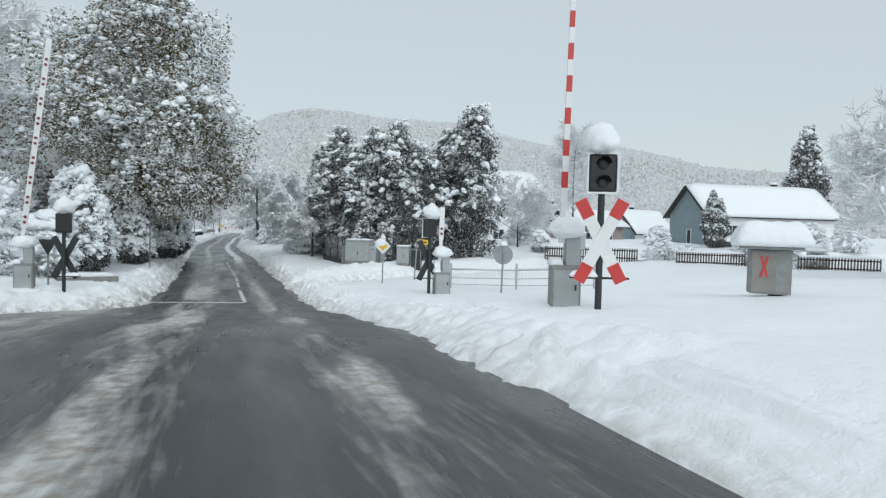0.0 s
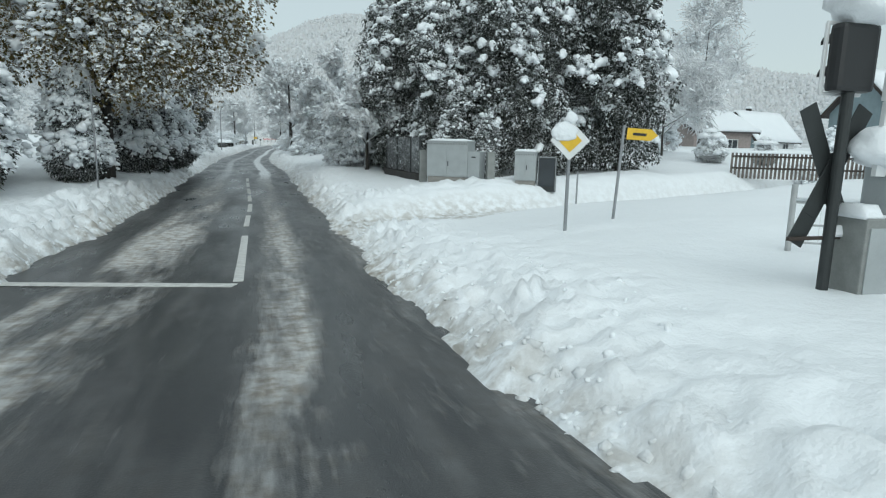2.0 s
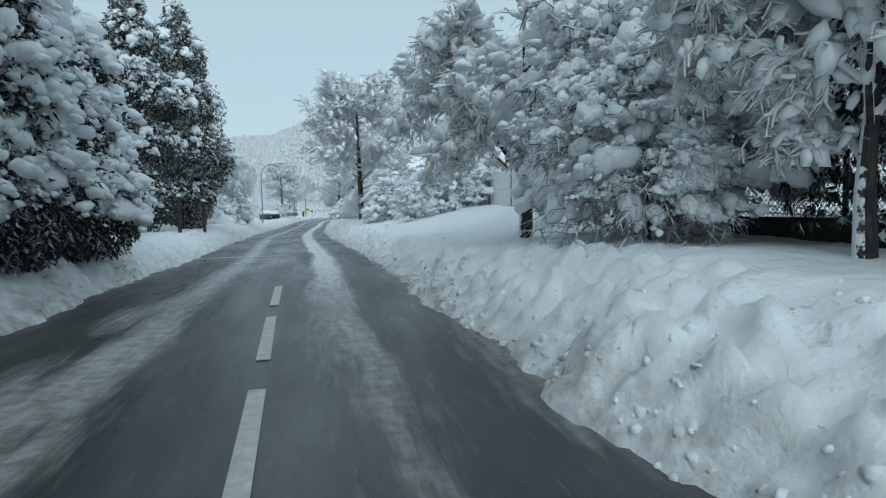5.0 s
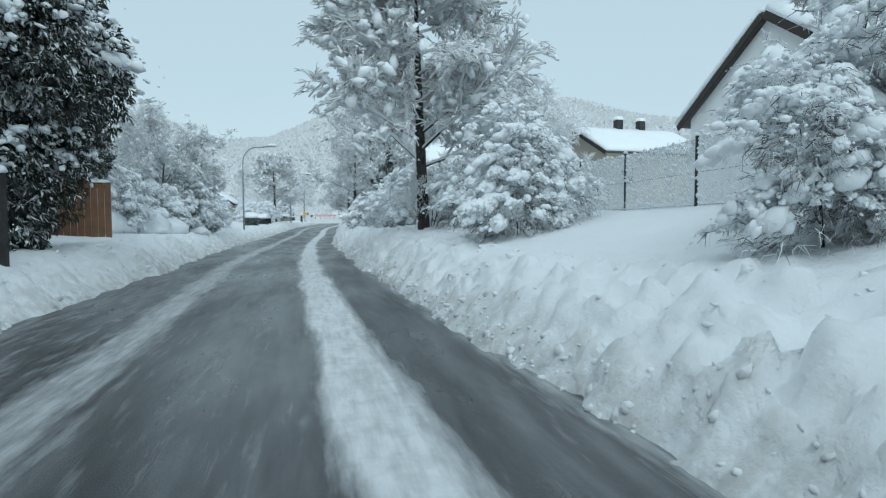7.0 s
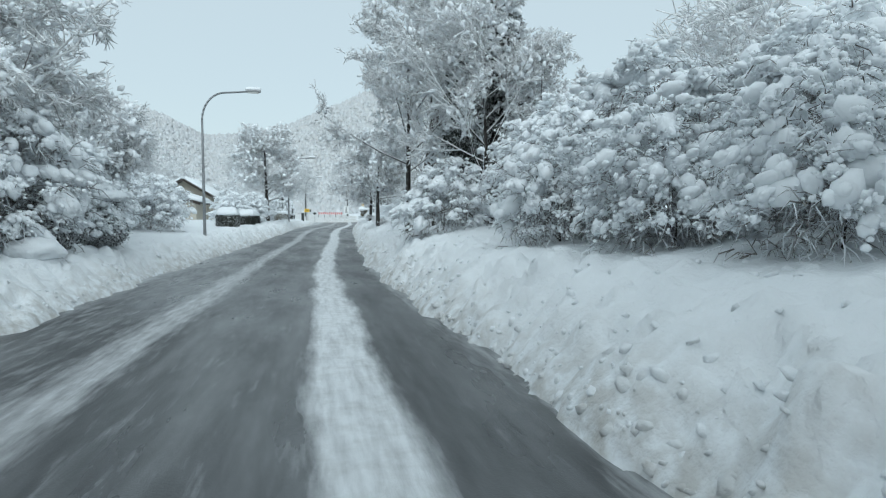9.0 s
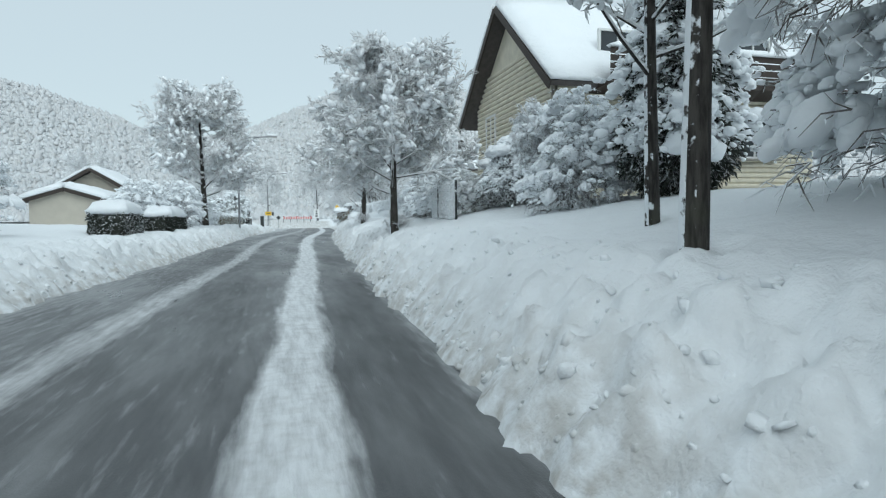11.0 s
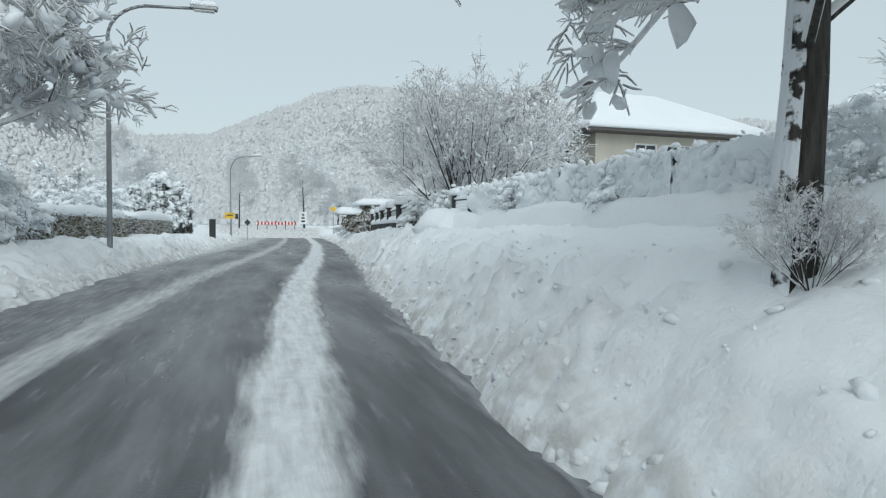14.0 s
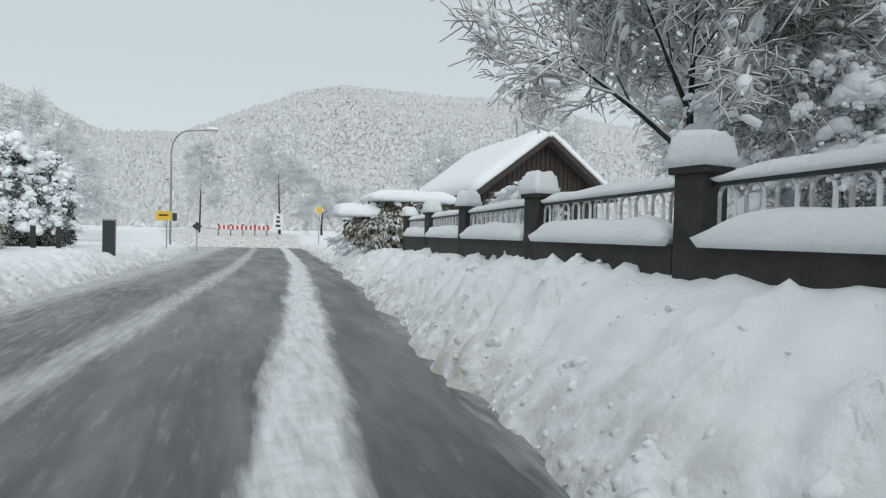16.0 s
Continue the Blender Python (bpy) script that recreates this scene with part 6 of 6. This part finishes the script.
# utility cabinets
def cabinet(x, y, rz, w, d, h, label, z=None):
    z = gz(x, y) - 0.05 if z is None else z
    t = thing("utility_cabinet", (x, y, z), rz, label, "cabinet", "cabinets beside the side street")
    part("plinth", new_box((0, 0, 0.04), (w - 0.06, d - 0.06, 0.5)), M_CONC, t)
    b = part("body", new_box((0, 0, 0.29 + (h - 0.29) / 2), (w, d, h - 0.29), 0, 0.012), M_GREYBOX, t)
    for s in (-1, 1):
        dr = part("door", new_box((s * w / 4, -d / 2 - 0.006, 0.29 + (h - 0.29) * 0.46), (w / 2 - 0.02, 0.014, (h - 0.29) * 0.86), 0, 0.004), M_GREYBOX, b)
    part("handle", new_box((0.05, -d / 2 - 0.025, 0.75), (0.025, 0.03, 0.16), 0, 0.006), M_DARKMETAL, b)
    for k in range(int(w / 0.06)):
        part("vent_slot", new_box((-w / 2 + 0.05 + 0.06 * k, -d / 2 - 0.004, h - 0.06), (0.03, 0.01, 0.05)), M_BOXSHADE, b)
    part("roof", new_box((0, 0, h + 0.02), (w + 0.05, d + 0.05, 0.05), 0, 0.012), M_GREYBOX, t)
    part("snow_cap", snow_slab((0, 0, h + 0.045), (w * 0.98, d * 0.96, 0.07), 0, x, 14, 8, 0.8), M_SNOW, t, "", True)
    return t


cab_a = cabinet(3.85, 36.45, -33, 1.55, 0.75, 1.5, "large pale grey utility cabinet with double doors", 1.04)
side_cab = part("side_box", new_box((0.98, 0.0, 0.62), (0.42, 0.62, 1.15), 0, 0.012), M_GREYBOX, cab_a)
part("label_plate", new_box((0.98, -0.314, 1.0), (0.16, 0.01, 0.04)), M_DARKMETAL, side_cab)
cab_b = cabinet(6.35, 35.45, -25, 0.75, 0.5, 1.25, "small grey utility cabinet with snow on top", 0.98)
glass_t = thing("display_case", (7.02, 35.14, 0.9), -25, "dark glazed metal case beside the cabinets", "cabinet", "cabinets beside the side street")
gf = part("case_frame", new_box((0, 0.1, 0.6), (0.62, 0.3, 1.2), 0, 0.01), M_DARKMETAL, glass_t)
part("pane", new_box((0, -0.06, 0.66), (0.5, 0.02, 0.95)), M_GLASS_D, gf)
for c, s in (((-0.3, -0.06, 0.62), (0.03, 0.04, 1.16)), ((0.3, -0.06, 0.62), (0.03, 0.04, 1.16)), ((0, -0.06, 1.19), (0.62, 0.04, 0.04))):
    part("frame_bar", new_box(c, s, 0, 0.004), M_GALV, gf)
for x, y, rz in ((5.1, 35.6, 0), (2.97, 37.3, 0)):
    p = thing("stone_post", (x, y, 0.98), rz, "square concrete gate post under the trees", "post")
    part("shaft", new_box((0, 0, 0.5), (0.27, 0.27, 1.4), 0, 0.02), M_BOXSHADE, p)
    part("cap", new_box((0, 0, 1.22), (0.32, 0.32, 0.06), 0, 0.01), M_BOXSHADE, p)


# ---- fences ----
def snow_sheet(a, b, height, seed):
    """Wet snow blown into wire: a bumpy sheet with a ragged top."""
    ln = float(np.linalg.norm(b - a))
    nu, nv = max(4, int(ln / 0.045)), max(4, int(height / 0.045))
    u, v = np.meshgrid(np.linspace(0, 1, nu + 1), np.linspace(0, 1, nv + 1), indexing="ij")
    side = np.cross((b - a) / ln, [0, 0, 1.0])
    p, q = u * ln, v * height
    bulge = 0.06 + 0.09 * vnoise(p * 2.2 + seed, q * 2.6) + 0.05 * vnoise(p * 6 + seed, q * 6) + 0.03 * vnoise(p * 13 + seed, q * 13)
    base = a + (b - a) * u[..., None] + np.array([0, 0, 1.0]) * (q * (1 + 0.07 * vnoise(p * 1.3 + seed, q * 0) + 0.05 * vnoise(p * 5 + seed, q * 0)))[..., None]
    ids = np.arange((nu + 1) * (nv + 1)).reshape(nu + 1, nv + 1)
    quad = np.stack([ids[:-1, :-1], ids[1:, :-1], ids[1:, 1:], ids[:-1, 1:]], -1).reshape(-1, 4)
    front, back = base + side * bulge[..., None], base - side * bulge[..., None]
    n = ids.size
    return mesh_np("snow_sheet", np.concatenate([front.reshape(-1, 3), back.reshape(-1, 3)]), np.concatenate([quad, quad[:, ::-1] + n]), M_SNOW, True)


def mesh_fence(points, base, height, label, posts=M_DARKMETAL, snow=0.0, wall=0.0, seed=1, cell=0.11, zs=None):
    """Chain-link between posts along points (x, y); snow: clumps per metre caught in it."""
    rng = np.random.default_rng(seed)
    t = thing("wire_fence", (0, 0, 0), 0, label, "fence", south=points[0][1] < 54)
    z_at = (lambda i: zs[i]) if zs else (lambda i: gz(*points[i]) + base)
    for i, (x, y) in enumerate(points):
        part("post", new_rod((x, y, z_at(i) - 0.5), (x, y, z_at(i) + height + 0.05), 0.035, None, 8), posts, t)
        part("post_snow", snow_blob((x, y, z_at(i) + height + 0.07), (0.06, 0.06, 0.05), i, 2), M_SNOW, t, "", True)
    for i in range(len(points) - 1):
        (x0, y0), (x1, y1) = points[i], points[i + 1]
        a, b = np.array([x0, y0, z_at(i)]), np.array([x1, y1, z_at(i + 1)])
        ln = np.linalg.norm(b - a)
        up = np.array([0, 0, height])
        s = np.arange(-height, ln, cell)
        p0, p1 = [], []
        for sg in (1, -1):
            st = s if sg == 1 else s + height
            en = st + sg * height
            lo, hi = st.clip(0, ln), en.clip(0, ln)
            t0, t1 = np.abs(lo - st) / height, 1 - np.abs(en - hi) / height
            ok = t1 > t0
            p0.append(a + (b - a) * (lo / ln)[ok, None] + up * t0[ok, None])
            p1.append(a + (b - a) * (hi / ln)[ok, None] + up * t1[ok, None])
        p0, p1 = np.concatenate(p0), np.concatenate(p1)
        thick = 0.005 if snow < 50 else 0.0095
        v, f = tubes(p0, p1, np.full(len(p0), thick), np.full(len(p0), thick), 3 if snow < 50 else 5)
        under(mesh_np("wire_mesh", v, f, M_GALV if snow < 50 else M_FROST), t)
        for h in (0.02, 0.5, 0.98):
            part("tension_wire", new_rod(a + up * h, b + up * h, 0.008, None, 5), M_GALV, t)
        if wall:
            m = (a + b) / 2
            part("base_wall", new_box((m[0], m[1], m[2] - wall / 2 - 0.02), (ln, 0.22, wall), math.degrees(math.atan2(y1 - y0, x1 - x0)), 0.02), M_STONE, t)
        if snow > 400:
            m = (a + b) / 2
            part("snow_drift", snow_slab((m[0], m[1], m[2] - 0.4), (ln + 1.8, 0.9, height * 0.35 + 0.3), math.degrees(math.atan2(y1 - y0, x1 - x0)), i + seed, 24, 8, 0.7), M_SNOW, t, "", True)
        if snow > 400:
            under(snow_sheet(a, b, height, i * 3.7 + seed), t)["kind"] = "stuff"
        if snow:
            n = int(ln * min(snow, 330))
            u, w = rng.random(n), 1 - rng.random(n) ** 1.3
            pos = a + (b - a) * u[:, None] + up * w[:, None] + 0.03 * rng.normal(size=(n, 3))
            along = (b - a) / ln + np.array([0, 0, 1.0]) * rng.choice([-1, 1], (n, 1)) + 0.15 * rng.normal(size=(n, 3))
            sc = (0.012 + (0.07 if snow > 400 else 0.022) * rng.random((n, 1)) ** 2) * np.array([[1.6 if snow > 400 else 2.2, 1.0, 0.9]])
            sv, sf = snow_lumps(rng, pos, sc, turns(along, rng))
            under(mesh_np("snow_load", sv, sf, M_SNOW, True), t)["kind"] = "stuff"
    return t


mesh_fence([(2.92, 37.8), (2.75, 39.2), (2.4, 41.0), (2.1, 42.6), (2.2, 44.4), (2.4, 46.2), (2.2, 48.2)], 0.28, 1.35, "sagging chain-link fence on a low dark wall", wall=0.4, snow=9, seed=2, cell=0.085)
mesh_fence([(4.0, 55.5), (4.0, 58.6), (4.0, 61.3), (4.0, 64.2), (3.9, 67.5), (3.8, 70.5), (3.9, 73.5), (4.1, 76.5)], 0.0, 1.35, "garden wire fence thickly coated in snow", snow=260, seed=3, cell=0.09)
mesh_fence([(1.0, 114.4), (1.25, 117.3), (1.6, 119.6)], 0.0, 1.05, "chain-link garden fence filled with snow", snow=260, seed=4, cell=0.07)
mesh_fence([(2.7, 126.5), (2.5, 129.2), (2.2, 131.8), (2.0, 134.3), (1.85, 136.2), (1.68, 137.75)], 0.08, 0.75, "low wire fence almost hidden by clinging snow", snow=650, seed=5, cell=0.07)
mesh_fence([(1.5, 138.6), (3.2, 139.6), (5.4, 140.4)], 0.08, 0.75, "low wire fence almost hidden by clinging snow", snow=650, seed=6, cell=0.07)


def garden_gate(a, b, h):
    """Dark metal gate between two posts, its wire panel full of snow."""
    ln, rz = math.hypot(b[0] - a[0], b[1] - a[1]), math.degrees(math.atan2(b[1] - a[1], b[0] - a[0]))
    t = thing("garden_gate", (*a, gz(*a)), rz, "dark metal garden gate with snow clinging to its wire panel", "gate")
    for k, x in enumerate((0.0, ln)):
        p = part("post", new_box((x, 0, h / 2 - 0.2), (0.09, 0.09, h + 0.5), 0, 0.008), M_DARKMETAL, t)
        part("snow_cap", snow_blob((x, 0, h + 0.1), (0.10, 0.10, 0.06) if k == 0 else (0.20, 0.14, 0.11), k + 3, 3), M_SNOW, p, "", True)
    for z in (0.22, h - 0.06):
        part("rail", new_rod((0, 0, z), (ln, 0, z), 0.022, None, 8), M_DARKMETAL, t)
    part("rail_snow", snow_slab((ln / 2, 0, h - 0.045), (ln - 0.1, 0.07, 0.07), 0, 5, 20, 4, 0.8), M_SNOW, t, "", True)
    s = np.arange(0.06, ln, 0.07)
    z = np.arange(0.24, h - 0.08, 0.07)
    p0 = [(q, 0, 0.22) for q in s] + [(0, 0, q) for q in z]
    p1 = [(q, 0, h - 0.06) for q in s] + [(ln, 0, q) for q in z]
    r = np.full(len(p0), 0.011)
    under(mesh_np("wire_panel", *tubes(p0, p1, r, r, 5), M_FROST), t)


garden_gate((1.64, 137.85), (1.5, 138.55), 0.66)

# garden wall with pillars and hooped railing
wall_t = thing("garden_wall", (0, 0, 0), 0, "dark stone garden wall with pillars, hooped rail and heaped snow", "garden wall")
PILL = [(1.62, 142.6), (1.95, 146.0), (2.3, 149.35), (2.75, 153.1), (3.2, 156.8), (3.55, 160.2)]
for k, (x, y) in enumerate(PILL):
    if k == 0:
        continue
    p = part("pillar", new_box((x, y, 1.38), (0.28, 0.28, 1.3), 8, 0.02), M_STONE, wall_t, "square dark stone pillar")
    part("cap", new_box((x, y, 2.05), (0.35, 0.35, 0.07), 8, 0.015), M_STONE, p)
    part("snow_cap", snow_slab((x, y, 2.08), (0.40, 0.40, 0.28), 8, k, 10, 10, 0.2), M_SNOW, p, "block of snow on the pillar", True)
for (x0, y0), (x1, y1) in zip(PILL, PILL[1:]):
    a = math.degrees(math.atan2(y1 - y0, x1 - x0))
    ln = math.hypot(x1 - x0, y1 - y0) - 0.34
    mx, my = (x0 + x1) / 2, (y0 + y1) / 2
    part("base_wall", new_box((mx, my, 1.0), (ln, 0.26, 0.92), a, 0.015), M_STONE, wall_t)
    part("ledge_snow", snow_slab((mx - 0.03, my, 1.46), (ln, 0.36, 0.24), a, y0, 22, 6, 0.5), M_SNOW, wall_t, "", True)
    part("top_rail", new_box((mx, my, 1.93), (ln, 0.05, 0.04), a), M_DARKMETAL, wall_t)
    part("rail_snow", snow_slab((mx, my, 1.95), (ln, 0.11, 0.09), a, y1, 26, 4, 0.9), M_SNOW, wall_t, "", True)
    n = int(ln / 0.27)
    for k in range(n):
        s = (k + 0.5) / n - 0.5
        cx, cy = mx + s * ln * math.cos(radians(a)), my + s * ln * math.sin(radians(a))
        bm = bmesh.new()
        pts = [Vector((0.085 * math.cos(q), 0, 0.085 * math.sin(q))) for q in np.linspace(math.pi, 0, 7)]
        pts = [Vector((-0.085, 0, -0.42))] + pts + [Vector((0.085, 0, -0.42))]
        for u, v in zip(pts, pts[1:]):
            rod(bm, u, v, 0.016, None, 5, False)
        part("hoop", _at(bm, pose(cx, cy, 1.83, 0, 0, a)), M_TWIG, wall_t, "", True)


def hedge(points, w, h, label, mat=M_LEAF, snow=0.3, seed=1):
    """Clipped hedge runs with a thick snow top."""
    t = thing("hedge", (0, 0, 0), 0, label, "hedge")
    rng = np.random.default_rng(seed)
    for (x0, y0), (x1, y1) in zip(points, points[1:]):
        ln, a = math.hypot(x1 - x0, y1 - y0), math.degrees(math.atan2(y1 - y0, x1 - x0))
        mx, my = (x0 + x1) / 2, (y0 + y1) / 2
        z = gz(mx, my) - 0.15
        n = int(ln * h * 900)
        u, v, q = rng.random(n), rng.random(n), rng.random(n)
        side = rng.choice([-1, 1], n) * (0.35 + 0.2 * rng.random(n))
        side = np.where(np.abs(u - 0.5) > 0.44, (q - 0.5) * 1.05, side)
        lx, ly, lz = (u - 0.5) * (ln + 0.2), side * w, v * h
        ca, sa = math.cos(radians(a)), math.sin(radians(a))
        pos = np.stack([mx + lx * ca - ly * sa, my + lx * sa + ly * ca, z + lz], -1)
        out = np.stack([-np.sign(side) * sa, np.sign(side) * ca, 0.2 + 0 * side], -1) + 0.5 * rng.normal(size=(n, 3))
        tv, tf = blade_spray(rng, 4, 0.17)
        sv, sf = scatter(tv, tf, pos, (0.06 + 0.08 * rng.random((n, 1))) * np.ones((1, 3)), turns(out, rng, 0.3))
        under(mesh_np("foliage", sv, sf, mat), t)
        part("core", new_box((mx, my, z + h * 0.46), (ln - 0.4, w * 0.66, h * 0.92), a, 0.05), M_LEAF, t)
        part("snow_cover", snow_slab((mx, my, z + h * 0.95), (ln + 0.15, w * 1.25, snow), a, mx, 24, 8, 0.7), M_SNOW, t, "deep snow on the hedge top", True)
    return t


hedge([(-9.6, 121.5), (-9.9, 125.5)], 1.1, 0.9, "clipped hedge under a fat roll of snow", snow=0.5, seed=1)
hedge([(-9.0, 127.0), (-8.9, 131.0)], 1.0, 0.8, "clipped hedge under a fat roll of snow", snow=0.5, seed=2)
hedge([(-8.9, 144.6), (-8.3, 152.5)], 0.9, 1.0, "low brown hedge with a smooth snow top", M_LEAF_BR, 0.35, 3)
hedge([(-8.2, 153.4), (-7.8, 161.3)], 0.9, 1.0, "low brown hedge with a smooth snow top", M_LEAF_BR, 0.35, 4)
hedge([(27.5, 41.0), (32.0, 43.0), (36.5, 45.0)], 1.0, 1.0, "dark garden hedge with snow rolls on top", snow=0.45, seed=5)
hedge([(41.0, 46.5), (47.0, 49.0), (53.0, 51.0)], 1.0, 1.0, "dark garden hedge with snow rolls on top", snow=0.45, seed=6)
hedge([(2.1, 121.2), (2.4, 124.0)], 0.9, 0.55, "small dark hedge loaded with snow", M_LEAF_SN, 0.55, 7)
# domed brown hedge beyond the wall
dome = leafy("domed_hedge", 83, [(0, 0, 0.6, 1.9, 1.1, 0.9), (0.6, 0, 1.1, 1.3, 1.0, 0.7)], 4200, 0.20, M_LEAF_BR, "round brown hedge beneath a smooth shell of snow", "hedge", snow=60, snow_size=0.2, skirt=0.1)
dome.matrix_basis = pose(4.4, 164.5, gz(4.4, 164.5) + 0.15, 0, 0, 0)
part("snow_shell", snow_slab((0.3, 0, 1.55), (3.4, 2.2, 0.42), 0, 9, 20, 14, 0.3), M_SNOW, dome, "smooth shell of snow", True)
part("snow_tail", snow_slab((-1.7, -0.1, 0.95), (1.7, 1.6, 0.45), 0, 4, 12, 10, 0.5), M_SNOW, dome, "", True)

# brown board screen and grey post in the left garden
screen = thing("board_fence", (-11.2, 81.9, gz(-11.2, 81.9) - 0.1), 18, "orange-brown wooden screen at a garden entrance", "fence")
for k in range(9):
    part("board", new_box((-0.8 + 0.2 * k, 0, 0.95), (0.19, 0.03, 1.9), 0, 0.006), M_WOODOR, screen)
part("top_rail", new_box((0, 0.03, 1.75), (1.8, 0.05, 0.08)), M_WOODOR, screen)
part("snow_cap", snow_slab((0, 0, 1.9), (1.85, 0.14, 0.10), 0, 3, 14, 4), M_SNOW, screen, "", True)
for x, y, h in ((-8.9, 60.5, 1.6), (-8.6, 70.8, 1.5), (-8.75, 66.0, 1.5)):
    g = thing("fence_post", (x, y, gz(x, y)), 0, "weathered wooden fence post under the conifers", "post", "posts along the left verge")
    part("shaft", new_box((0, 0, h / 2 - 0.2), (0.13, 0.13, h + 0.4), 0, 0.02), M_STONE, g)
    part("snow_cap", snow_blob((0, 0, h + 0.03), (0.11, 0.11, 0.09), x, 2), M_SNOW, g, "", True)
# snow-covered garden heaps on the left
for x, y, s in ((-11.4, 88.4, 1.5), (-12.8, 86.2, 1.7), (-10.9, 91.4, 1.1), (-9.6, 94.0, 0.5), (-9.9, 135.2, 0.8), (-9.1, 136.6, 0.55)):
    p = part("snow_mound", snow_blob((0, 0, 0), (1.1 * s, 0.9 * s, 0.62 * s), x, 3, 0.25), M_SNOW, None, "", True)
    p.location = (x, y, gz(x, y) + 0.12 * s)
    tagged(p, "rounded mound of snow in a roadside garden", "snow mound", "snow mounds in the gardens")

# ---- the road end ----
blocker = thing("road_barrier", (-0.9, 203.0, gz(-0.9, 203.0)), 0, "red and white roadwork barrier boards across the road", "road barrier")
for k in range(24):
    c = part("board", new_box((-2.3 + 0.2 * k, 0, 0.66), (0.19, 0.04, 0.40), 0, 0.008), M_RED if k % 2 else M_WHITE, blocker)
for k in range(5):
    x = -2.2 + 1.1 * k
    part("foot", new_box((x, 0.05, 0.2), (0.08, 0.3, 0.6), 0, 0.01), M_DARKMETAL, blocker)
    lamp = part("warning_lamp", rod(bmesh.new(), (x, -0.03, 0.92), (x, 0.03, 0.92), 0.10, None, 14), M_REDDARK, blocker)
    part("lamp_neck", new_rod((x, 0, 0.76), (x, 0, 0.85), 0.03), M_BLACK, lamp)
    part("snow_cap", snow_blob((x, 0, 1.03), (0.12, 0.07, 0.05), k, 2), M_SNOW, lamp, "", True)
s8 = sign_post("town_sign", -4.95, 177.0, 1.9, "yellow place sign beside the road end", "road sign")
part("plate", new_box((-0.15, -0.04, 1.65), (0.75, 0.02, 0.48), 0, 0.01), M_YELLOW, s8)
part("lettering", new_box((-0.15, -0.055, 1.68), (0.45, 0.006, 0.09)), M_BLACK, s8)
part("side_plate", new_box((0.38, -0.02, 1.6), (0.22, 0.1, 0.42), 0, 0.01), M_DARKMETAL, s8)
s9 = sign_post("priority_sign", 4.6, 190.0, 2.5, "yellow diamond road sign at the far junction", "road sign")
pl = part("plate", _at(new_box((0, -0.04, 0), (0.6, 0.012, 0.6), 0, 0.004), pose(0, 0, 2.6, 0, 45, 0)), M_WHITE, s9)
part("centre", _at(new_box((0, -0.05, 0), (0.46, 0.012, 0.46)), pose(0, 0, 2.6, 0, 45, 0)), M_YELLOW, pl)
s10 = sign_post("sign_board", 2.2, 201.0, 2.4, "tall white sign board with dark marks", "road sign")
wb = part("board", new_box((0, -0.04, 1.6), (0.9, 0.03, 1.5), 0, 0.01), M_WHITE, s10)
for dz in (0.4, 0.0, -0.4):
    part("dark_mark", new_box((0, -0.06, 1.6 + dz), (0.35 - 0.2 * dz, 0.006, 0.22)), M_DARKMETAL, wb)
s11 = sign_post("small_sign", -3.9, 184.5, 1.8, "small dark sign on a post seen edge on", "road sign")
part("plate", _at(new_box((0, -0.03, 0), (0.42, 0.02, 0.42), 0, 0.005), pose(0, 0, 1.75, 0, 45, 0)), M_DARKMETAL, s11)
bol = thing("bollard_box", (-5.55, 165.2, gz(-5.55, 165.2)), 0, "dark grey roadside box standing in the snow", "box")
part("box_body", new_box((0, 0, 0.5), (0.36, 0.32, 1.25), 0, 0.02), M_DARKMETAL, bol)
part("lid", new_box((0, 0, 1.14), (0.40, 0.36, 0.05), 0, 0.01), M_GALV, bol)
for x, y in ((-7.0, 162.4), (-6.6, 163.4)):
    g = thing("fence_post", (x, y, gz(x, y)), 0, "short dark garden fence post with a snow top", "post", "posts by the left hedge")
    part("shaft", new_box((0, 0, 0.25), (0.12, 0.12, 0.9), 0, 0.015), M_STONE, g)
    part("snow_cap", snow_blob((0, 0, 0.75), (0.12, 0.12, 0.12), y, 2), M_SNOW, g, "", True)
tall_pole = thing("telegraph_pole", (-15.5, 92.0, gz(-15.5, 92.0)), 0, "dark box on a slim pole among snowy trees", "pole")
part("post", new_rod((0, 0, -0.4), (0, 0, 4.2), 0.07, 0.05, 10), M_WOODDK, tall_pole)
